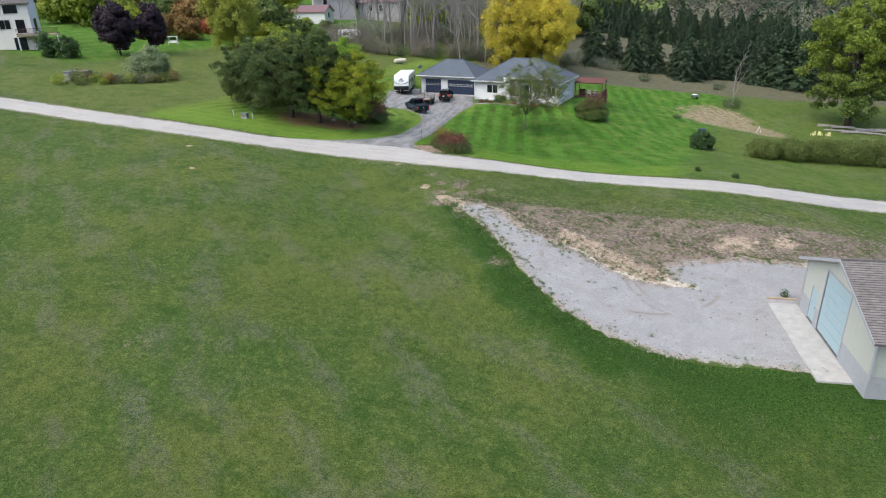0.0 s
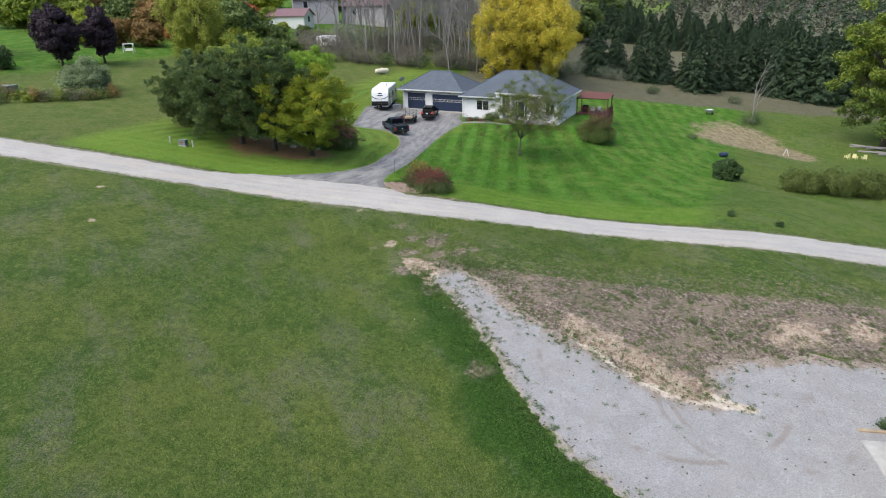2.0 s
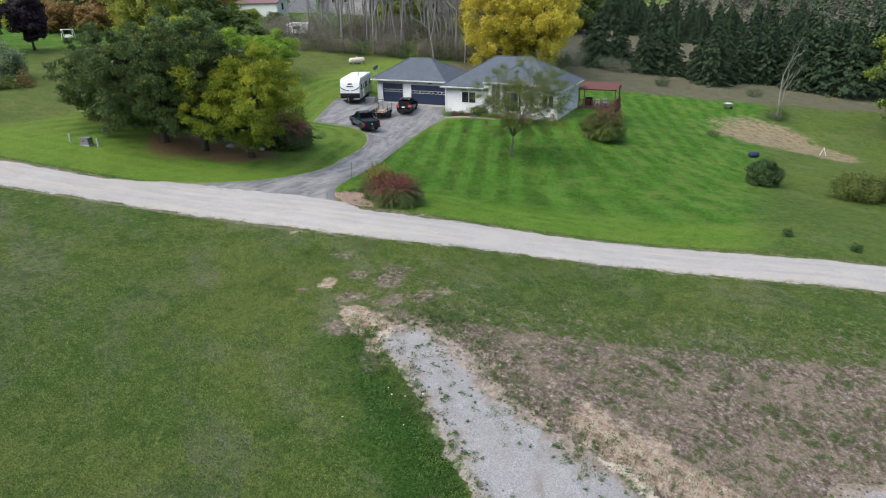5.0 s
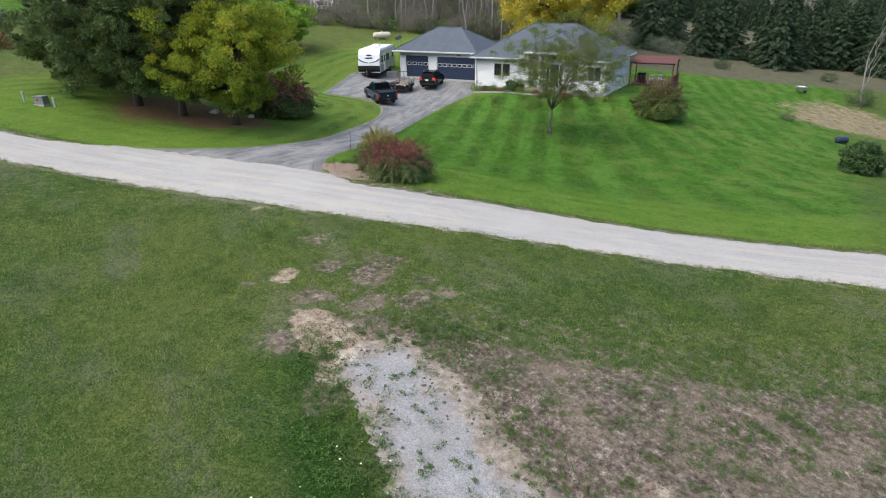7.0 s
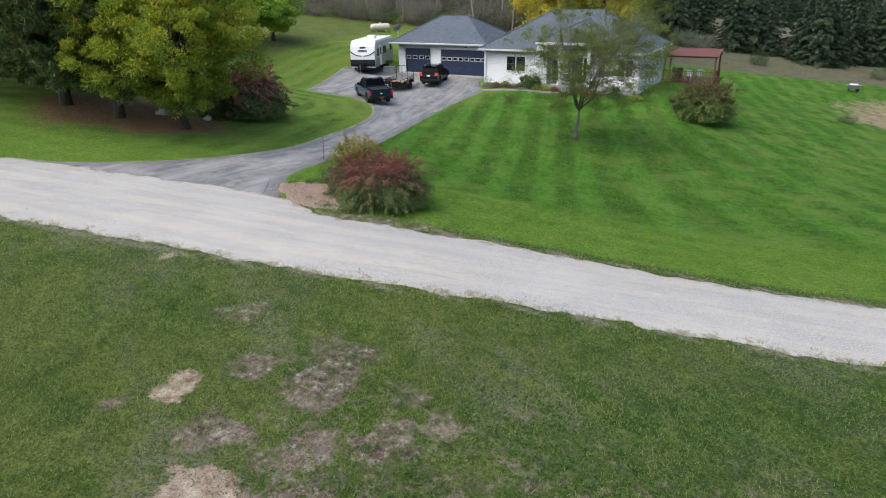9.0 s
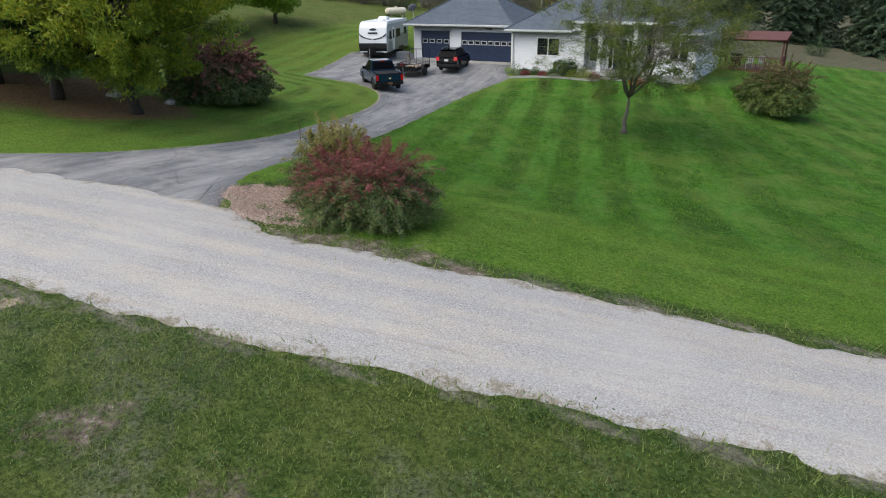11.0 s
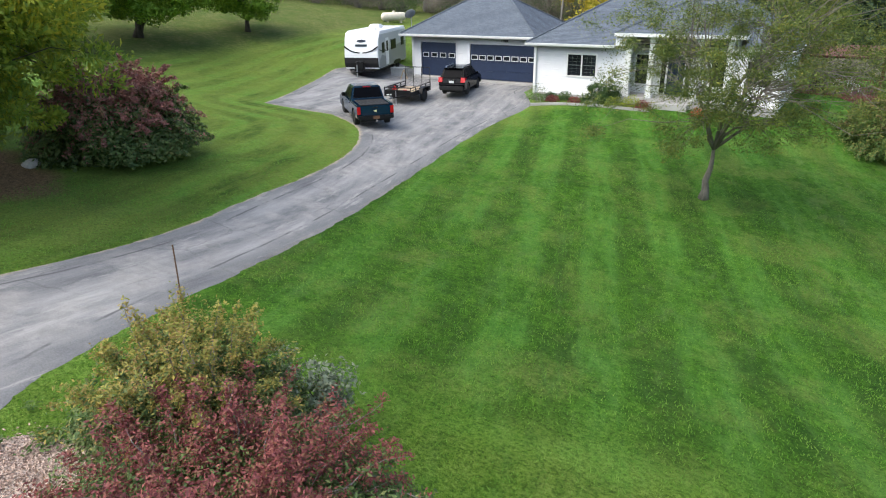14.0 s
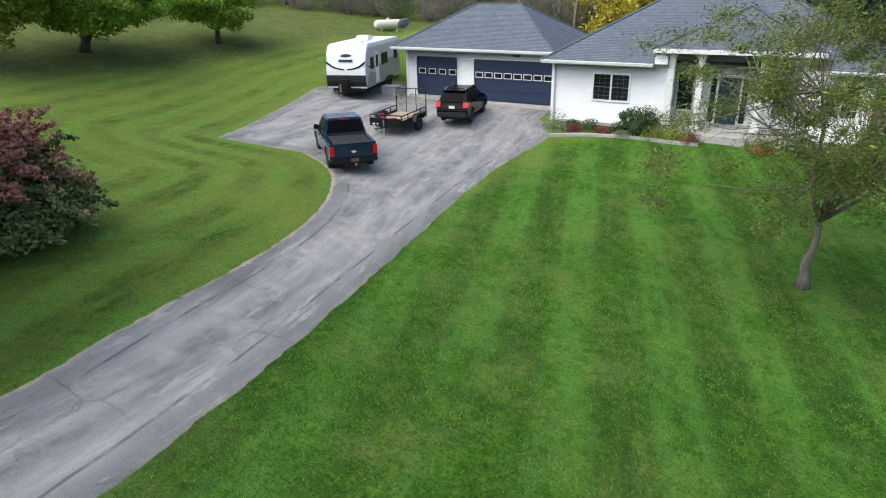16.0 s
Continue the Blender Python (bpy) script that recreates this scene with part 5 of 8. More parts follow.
BUSH_DEEP = leafy("dark_bush_leaves", (0.03, 0.06, 0.018), (0.065, 0.115, 0.032), (0.12, 0.17, 0.05), (0.18, 0.17, 0.06), blotch=0.3)
PURPLE = leafy("dark_purple_leaves", (0.012, 0.009, 0.0135), (0.03, 0.018, 0.03), (0.06, 0.03, 0.045))
WINE = leafy("reddish_leaves", (0.07, 0.02, 0.024), (0.17, 0.045, 0.048), (0.28, 0.085, 0.075), (0.13, 0.11, 0.035), blotch=0.25)
BUSH_GREEN = leafy("bush_leaves", (0.0191, 0.0446, 0.0153), (0.0446, 0.0952, 0.0255), (0.0952, 0.14, 0.0382), blotch=0.3)
TURN_DULL = leafy("dull_turning_leaves", (0.09, 0.13, 0.03), (0.19, 0.21, 0.045), (0.34, 0.28, 0.06), (0.26, 0.13, 0.07), blotch=0.3)
BUSH_TURN = leafy("turning_bush_leaves", (0.036, 0.078, 0.02), (0.08, 0.15, 0.034), (0.15, 0.21, 0.048), (0.23, 0.2, 0.055), blotch=0.2)
RUSTY = leafy("rusty_green_leaves", (0.06, 0.07, 0.026), (0.115, 0.11, 0.042), (0.2, 0.13, 0.06), (0.14, 0.16, 0.05), blotch=0.5)
WINE_DARK = leafy("barberry_leaves", (0.12, 0.085, 0.06), (0.23, 0.11, 0.09), (0.38, 0.15, 0.13), (0.26, 0.22, 0.1), blotch=0.5)
HEDGE_GREEN = leafy("hedge_leaves", (0.045, 0.08, 0.02), (0.1, 0.15, 0.035), (0.19, 0.23, 0.06), blotch=0.4)
COTTON = leafy("cottonwood_leaves", (0.06, 0.11, 0.02), (0.16, 0.22, 0.03), (0.32, 0.34, 0.04), blotch=0.4)
SAGE = leafy("grey_green_leaves", (0.1, 0.135, 0.065), (0.2, 0.26, 0.125), (0.32, 0.38, 0.2))
SILVER = leafy("silvery_leaves", (0.108, 0.132, 0.084), (0.204, 0.24, 0.156), (0.324, 0.348, 0.24))
ORANGE = leafy("orange_leaves", (0.14, 0.085, 0.03), (0.25, 0.145, 0.045), (0.3, 0.22, 0.07))
RED = leafy("red_leaves", (0.192, 0.036, 0.024), (0.432, 0.084, 0.048), (0.48, 0.192, 0.06))
SPRUCE = leafy("spruce_needles", (0.009, 0.022, 0.011), (0.02, 0.044, 0.02), (0.042, 0.078, 0.032), (0.07, 0.092, 0.035), glow=0.08, blotch=0.3)
REED = leafy("reedy_leaves", (0.05, 0.08, 0.018), (0.115, 0.155, 0.034), (0.2, 0.215, 0.065), blotch=0.4)
DRYBRUSH = leafy("dry_brush_leaves", (0.11, 0.095, 0.075), (0.19, 0.17, 0.135), (0.27, 0.245, 0.195), blotch=0.3)

# the group by the lane
PINE_KIND = dict(narrow=0.2, rugged=0.36, shell=0.5, puff=0.4, loose=0.45, spike=True, group="trees by the lane")
tree("pine_tree", "spreading dark green pine beside the lane", 0.2, -34.3, 9.5, (5.2, 4.6), 1.3, 26, 375, 250, 0.15, PINE, BARK, 11, 0.27, 0.15, 0.62, 0.36, **PINE_KIND)
tree("pine_tree", "broad dark green pine with hanging lower boughs", 3.8, -33.6, 9.9, (4.3, 4.4), 1.5, 24, 350, 250, 0.15, PINE, BARK, 12, 0.23, 0.15, 0.62, 0.36, **PINE_KIND)
tree("pine_tree", "lower spreading pine at the end of the group", -5.4, -32.6, 7.4, (4.6, 4.4), 0.7, 20, 300, 250, 0.15, PINE, BARK, 18, 0.2, 0.12, 0.62, 0.36, **PINE_KIND)
tree("turning_tree", "dark green pine with yellowing outer needles near the drive", 7.5, -32.4, 8.4, (4.5, 4.4), 1.15, 20, 380, 280, 0.088, GOLDGREEN, BARK, 13, 0.22, 0.2, 0.62, 0.42, narrow=0.34, rugged=0.3, shell=0.45, puff=0.32, loose=0.5, spike=True, group="trees by the lane", second=GREENGOLD, split=0.35)
spray_bush("barberry_bush", "dense dark green and wine-red bush", 6.2, -27.0, 2.8, (2.9, 2.9), 260, 270, 0.055, WINE_DARK, BUSH_DEEP, 14, 0.72, 0.12)
tree("apple_tree", "rounded green apple tree on the lawn", -15.0, -10.4, 6.4, (4.4, 4.3), 1.2, 18, 190, 220, 0.1, APPLE, BARK, 15, 0.2, 0.12, 0.6, 0.5, group="orchard trees", stems=3)
tree("apple_tree", "green apple tree standing further back", -14.8, -2.1, 5.6, (3.2, 3.2), 1.2, 14, 120, 190, 0.1, APPLE, BARK, 16, 0.18, 0.2, 0.6, 0.5, group="orchard trees")
tree("apple_tree", "bright green orchard tree behind the pines", -14.0, -17.5, 8.2, (4.2, 4.0), 1.2, 14, 170, 190, 0.12, LIMEY, BARK, 17, 0.2, 0.2, 0.6, 0.5, group="orchard trees")
# by the drive mouth and on the lawn
spray_bush("burning_bush", "spreading wine-red and green shrub beside the drive", 23.0, -36.5, 1.62, (2.05, 1.95), 340, 330, 0.023, WINE, BUSH_DEEP, 21, 0.82, 0.2)
spray_bush("honeysuckle_bush", "leafy green shrub turning yellow at the drive", 21.3, -35.5, 2.05, (1.5, 1.5), 160, 300, 0.024, TURN_DULL, BUSH_DEEP, 22, 0.8, 0.12)
tree("dusty_shrub", "small silvery shrub under the red bush", 21.7, -34.1, 1.1, (0.6, 0.6), 0.02, 8, 30, 120, 0.035, SILVER, BARK, 28, 0.02, 0.05, 0.8, 0.6, stems=5, category="bush")
tree("honey_locust", "airy honey locust tree on the front lawn", 23.33, -14.85, 9.0, (5.0, 4.8), 1.75, 9, 280, 320, 0.05, LOCUST, BARK_GREY, 23, 0.16, 0.8, 0.6, 0.4, narrow=0.25, shell=0.3, lean=(1.6, 0.8), reach=0.08, rugged=0.35, puff=0.6, loose=1.0, lift=0.28, stout=0.42)
spray_bush("deck_bush", "broad rusty green bush beside the deck", 29.3, -2.9, 3.0, (2.6, 2.5), 220, 240, 0.05, RUSTY, BUSH_TURN, 24, 0.8, 0.1)
tree("round_bush", "round dark green bush in the grass", 45.26, -8.4, 2.2, (1.4, 1.4), -0.8, 10, 150, 150, 0.075, BUSH_GREEN, BARK, 25, 0.05, 0.05, 0.8, 0.55, stems=4, category="bush")
# east side
tree("cottonwood", "tall yellow-green tree above a woodpile", 64.6, 27.4, 20.5, (6.0, 6.0), 1.8, 22, 300, 330, 0.165, COTTON, BARK, 31, 0.45, 0.12, 0.7, 0.42, rugged=0.36, puff=0.6, loose=1.1, second=BUSH_TURN, split=0.3)
tree("turning_maple", "large bright yellow maple behind the house", 8.3, 33.0, 16.8, (8.8, 8.4), 1.0, 30, 480, 300, 0.135, MAPLE, BARK, 32, 0.4, 0.1, 1.15, 0.42, rugged=0.45, puff=0.65, loose=1.1)
for x, y, r, h, s in ((52.5, -9.3, 2.0, 2.2, 41), (55.5, -8.3, 2.3, 2.5, 42), (58.6, -7.2, 2.2, 2.6, 43), (61.8, -6.2, 2.4, 2.8, 44), (65.2, -5.0, 2.5, 3.0, 45), (69, -3.6, 2.6, 3.1, 46)):
    tree("reed_thicket", "thicket of tall yellowing green stems", x, y, h, (r, r * 0.7), 0.05, 8, 90, 130, 0.12, REED, BARK, s, 0.03, 0.05, 1.4, 0.55, stems=9, narrow=0.22, category="bush", group="thicket by the lane")
# west side
tree("copper_maple", "dark purple-leaved ornamental tree", -46.6, -20.0, 8.3, (2.7, 2.7), 1.2, 12, 150, 170, 0.16, PURPLE, BARK, 51, 0.16, 0.15, 0.7, 0.6, group="purple trees")
tree("copper_maple", "slim dark purple-leaved garden tree", -45.0, -14.2, 8.2, (1.9, 1.9), 1.2, 12, 110, 170, 0.16, PURPLE, BARK, 52, 0.16, 0.15, 0.7, 0.6, group="purple trees")
tree("silver_shrub", "wide silvery green shrub at the flower bed", -29.5, -29.0, 3.9, (3.0, 2.7), -1.6, 10, 160, 170, 0.1, SAGE, BARK, 53, 0.06, 0.05, 0.7, 0.6, stems=5, category="bush", second=BUSH_GREEN, split=0.35)
tree("willow", "yellow-green willow on the back lawn", -39.9, 0.5, 13.0, (5.0, 5.0), 1.0, 14, 240, 200, 0.13, WILLOW, BARK, 54, 0.3, 0.15, 1.3, 0.4, 0.5, puff=0.6, loose=1.0)
tree("garden_shrub", "green shrub below the neighbour's deck", -51.7, -29.0, 4.0, (1.5, 1.5), 0.05, 9, 50, 80, 0.12, BUSH_GREEN, BARK, 55, 0.06, 0.05, 0.8, 0.6, stems=4, category="bush", group="deck shrubs")
tree("garden_shrub", "green shrub below the neighbour's deck", -48.8, -27.6, 3.3, (1.5, 1.5), 0.05, 9, 50, 80, 0.12, BUSH_GREEN, BARK, 56, 0.06, 0.05, 0.8, 0.6, stems=4, category="bush", group="deck shrubs")


# ---- vehicles ----
def wheel(parent, x, y, r, wide, out, rim=None):
    """A wheel whose outer face looks along out * y."""
    m = pose(x, y, r, -90 * out, 0, 0)
    w = part("wheel", Mesh().lathe([(r * 0.62, -wide * 0.5), (r * 0.93, -wide * 0.5), (r, -wide * 0.36), (r, wide * 0.36), (r * 0.93, wide * 0.5), (r * 0.62, wide * 0.5)], pose(0, 0, 0), 28), RUBBER, parent, smooth=False, m=m)
    part("rim", Mesh().lathe([(r * 0.62, -wide * 0.3), (r * 0.62, wide * 0.46), (r * 0.56, wide * 0.4), (r * 0.16, wide * 0.3), (r * 0.12, wide * 0.42)], pose(0, 0, 0), 20), rim or ALLOY, w)
    for k in range(5):
        a = 2 * math.pi * k / 5
        part("spoke", Mesh().box(r * 0.1, r * 0.58, -r * 0.07, r * 0.07, wide * 0.3, wide * 0.44, pose(0, 0, 0, 0, 0, math.degrees(a))), rim or ALLOY, w)
    return w


def with_arches(points, axles, r, z):
    """Adds wheel arches to an outline's underside, which runs from the front to the back at height z."""
    low = []
    for x in axles:
        for k in range(9):
            a = math.pi * k / 8
            low.append((x + r * math.cos(a), z + r * 0.92 * math.sin(a)))
    return points + low


def frustum(b, t, z0, z1):
    m = Mesh()
    m.v = [(b[0], b[2], z0), (b[1], b[2], z0), (b[1], b[3], z0), (b[0], b[3], z0), (t[0], t[2], z1), (t[1], t[2], z1), (t[1], t[3], z1), (t[0], t[3], z1)]
    m.f = [(0, 3, 2, 1), (4, 5, 6, 7), (0, 1, 5, 4), (1, 2, 6, 5), (2, 3, 7, 6), (3, 0, 4, 7)]
    return m


def panel_on(b, t, z0, z1, side, u0, u1, v0, v1, lift=0.008):
    """A pane on one side of a frustum, in shares u along and v up of that side."""
    def corner(u, v):
        x0, x1, y0, y1 = (b[k] + (t[k] - b[k]) * v for k in range(4))
        z = z0 + (z1 - z0) * v
        return {"right": Vector((x0 + (x1 - x0) * u, y0 - lift, z)), "left": Vector((x0 + (x1 - x0) * u, y1 + lift, z)), "front": Vector((x1 + lift, y0 + (y1 - y0) * u, z + lift * 0.5)), "back": Vector((x0 - lift, y0 + (y1 - y0) * u, z + lift * 0.5))}[side]
    q = [corner(u0, v0), corner(u1, v0), corner(u1, v1), corner(u0, v1)]
    c = sum(q, Vector()) / 4
    n = (q[1] - q[0]).cross(q[2] - q[0]).normalized() * 0.012
    m = Mesh()
    m.v = [tuple(p - n) for p in q] + [tuple(p + n * 0.3) for p in q]
    m.f = [(0, 3, 2, 1), (4, 5, 6, 7), (0, 1, 5, 4), (1, 2, 6, 5), (2, 3, 7, 6), (3, 0, 4, 7)]
    return m


def pickup(x, y, heading):
    p = ground_at(x, y, 0.02)
    t = thing("pickup_truck", pose(*p, 0, 0, heading) @ Matrix.Diagonal((0.96, 0.96, 0.98, 1)), "dark blue crew-cab pickup with a black bed cover", "truck")
    outline = with_arches([(-2.68, 0.5), (-2.7, 1.08), (-0.82, 1.1), (0.95, 1.12), (2.1, 1.06), (2.55, 0.96), (2.68, 0.72), (2.66, 0.42)], (1.65, -1.6), 0.46, 0.42)
    part("body", Mesh().prism(outline, -0.93, 0.93, "y"), TRUCK_BLUE, t, bevel=0.035)
    part("underbody", Mesh().box(-2.5, 2.4, -0.7, 0.7, 0.3, 0.6), BLACK, t)
    b, c = (-0.92, 1.35, -0.89, 0.89), (-0.72, 0.5, -0.7, 0.7)
    cab = part("cab", frustum(b, c, 1.1, 1.78), TRUCK_BLUE, t, bevel=0.05)
    for s in ("left", "right"):
        part("side_window", panel_on(b, c, 1.1, 1.78, s, 0.08, 0.46, 0.08, 0.88), TINTED, cab)
        part("side_window", panel_on(b, c, 1.1, 1.78, s, 0.5, 0.86, 0.08, 0.88), TINTED, cab)
    part("windscreen", panel_on(b, c, 1.1, 1.78, "front", 0.06, 0.94, 0.06, 0.92), TINTED, cab)
    part("rear_window", panel_on(b, c, 1.1, 1.78, "back", 0.05, 0.95, 0.16, 0.88), TINTED, cab)
    part("brake_light", Mesh().box(-0.76, -0.73, -0.2, 0.2, 1.71, 1.75), TAIL_RED, cab)
    part("bed_cover", Mesh().box(-2.58, -0.95, -0.74, 0.74, 1.09, 1.125), RUBBER, t, "matt black folding bed cover", bevel=0.01)
    for s in (-1, 1):
        part("bed_rail", Mesh().box(-2.66, -0.93, *sorted((0.75 * s, 0.91 * s)), 1.08, 1.15), TRUCK_BLUE, t, bevel=0.02)
    for k in range(1, 4):
        part("cover_seam", Mesh().box(-2.58 + 0.41 * k, -2.565 + 0.41 * k, -0.73, 0.73, 1.125, 1.129), BLACK, t)
    gate = part("tailgate", Mesh().box(-2.73, -2.68, -0.72, 0.72, 0.62, 1.07), TRUCK_BLUE, t, bevel=0.015)
    part("badge", Mesh().prism([(-0.12, 0.82), (-0.05, 0.82), (-0.05, 0.79), (0.05, 0.79), (0.05, 0.82), (0.12, 0.85), (0.05, 0.85), (0.05, 0.88), (-0.05, 0.88), (-0.05, 0.85)], -2.745, -2.73), YELLOW, gate)
    part("gate_handle", Mesh().box(-2.745, -2.73, -0.13, 0.13, 0.97, 1.03), BLACK, gate)
    for s in (-1, 1):
        part("tail_light", Mesh().box(-2.74, -2.6, *sorted((0.76 * s, 0.925 * s)), 0.7, 1.05), TAIL_RED, t, "red tail light")
        part("headlight", Mesh().box(2.45, 2.62, 0.66 * s - 0.2, 0.66 * s + 0.2, 0.8, 0.94), GLASS, t)
        part("mirror", Mesh().box(0.85, 1.02, 0.98 * s - 0.1, 0.98 * s + 0.1, 1.1, 1.3), BLACK, t, bevel=0.03)
        for k, xx in enumerate((0.55, -0.45)):
            part("door_handle", Mesh().box(xx - 0.1, xx + 0.1, 0.945 * s - 0.02, 0.945 * s + 0.02, 0.95, 0.99), BLACK, t)
    bumper = part("rear_bumper", Mesh().box(-2.86, -2.66, -0.9, 0.9, 0.44, 0.62), BLACK, t, bevel=0.03)
    part("plate", Mesh().box(-2.868, -2.858, -0.16, 0.16, 0.47, 0.6), RUST, bumper)
    part("hitch", Mesh().box(-2.98, -2.7, -0.04, 0.04, 0.36, 0.43), CHROME, bumper)
    part("front_bumper", Mesh().box(2.6, 2.74, -0.88, 0.88, 0.4, 0.66), BLACK, t, bevel=0.03)
    for xx in (1.65, -1.6):
        for s in (-1, 1):
            wheel(t, xx, 0.8 * s, 0.385, 0.25, s)
    return t


def suv(x, y, heading):
    p = ground_at(x, y, 0.02)
    t = thing("suv", pose(*p, 0, 0, heading) @ Matrix.Diagonal((0.92, 0.87, 0.97, 1)), "black compact SUV with silver roof rails before the garage", "car")
    outline = with_arches([(-2.2, 0.42), (-2.25, 0.75), (-2.12, 1.06), (0.9, 1.06), (1.75, 0.98), (2.18, 0.84), (2.28, 0.6), (2.24, 0.34)], (1.4, -1.26), 0.42, 0.36)
    part("body", Mesh().prism(outline, -0.92, 0.92, "y"), SUV_BLACK, t, bevel=0.045)
    part("underbody", Mesh().box(-2.0, 2.0, -0.7, 0.7, 0.22, 0.5), BLACK, t)
    b, c = (-2.12, 1.3, -0.86, 0.86), (-1.8, 0.4, -0.66, 0.66)
    cab = part("cabin", frustum(b, c, 1.05, 1.64), SUV_BLACK, t, bevel=0.06)
    for s in ("left", "right"):
        for u, v in ((0.05, 0.27), (0.3, 0.56), (0.59, 0.84)):
            part("side_window", panel_on(b, c, 1.05, 1.64, s, u, v, 0.08, 0.86), TINTED, cab)
    part("windscreen", panel_on(b, c, 1.05, 1.64, "front", 0.06, 0.94, 0.06, 0.92), TINTED, cab)
    part("rear_window", panel_on(b, c, 1.05, 1.64, "back", 0.08, 0.92, 0.12, 0.86), TINTED, cab)
    part("spoiler", Mesh().box(-2.0, -1.68, -0.62, 0.62, 1.61, 1.66), SUV_BLACK, cab, bevel=0.02)
    part("sunroof", Mesh().box(-1.0, 0.15, -0.45, 0.45, 1.635, 1.648), GLASS, cab)
    for s in (-1, 1):
        part("roof_rail", Mesh().tube([(-1.6, 0.6 * s, 1.63), (-1.45, 0.6 * s, 1.71), (0.1, 0.6 * s, 1.71), (0.3, 0.6 * s, 1.62)], 0.034, 6), ALLOY, cab)
        part("tail_light", Mesh().prism([(-2.29, 0.85), (-2.19, 1.12), (-1.78, 1.09), (-1.96, 0.93)], min(0.66 * s, 0.95 * s), max(0.66 * s, 0.95 * s), "y"), TAIL_RED, t, "red tail light")
        part("mirror", Mesh().box(0.75, 0.9, 0.98 * s - 0.09, 0.98 * s + 0.09, 1.04, 1.18), SUV_BLACK, t, bevel=0.03)
        part("headlight", Mesh().box(1.95, 2.2, 0.68 * s - 0.18, 0.68 * s + 0.18, 0.74, 0.87), GLASS, t)
        part("door_handle", Mesh().box(-0.6, -0.4, 0.93 * s - 0.015, 0.93 * s + 0.015, 0.92, 0.96), CHROME, t)
    part("bumper", Mesh().box(-2.34, -2.15, -0.86, 0.86, 0.36, 0.62), RUBBER, t, bevel=0.04)
    part("plate", Mesh().box(-2.275, -2.25, -0.17, 0.17, 0.8, 0.94), PLATE, t)
    part("emblem", Mesh().box(-2.24, -2.2, -0.3, 0.3, 0.98, 1.01), CHROME, t)
    for xx in (1.4, -1.26):
        for s in (-1, 1):
            wheel(t, xx, 0.79 * s, 0.355, 0.23, s)
    return t


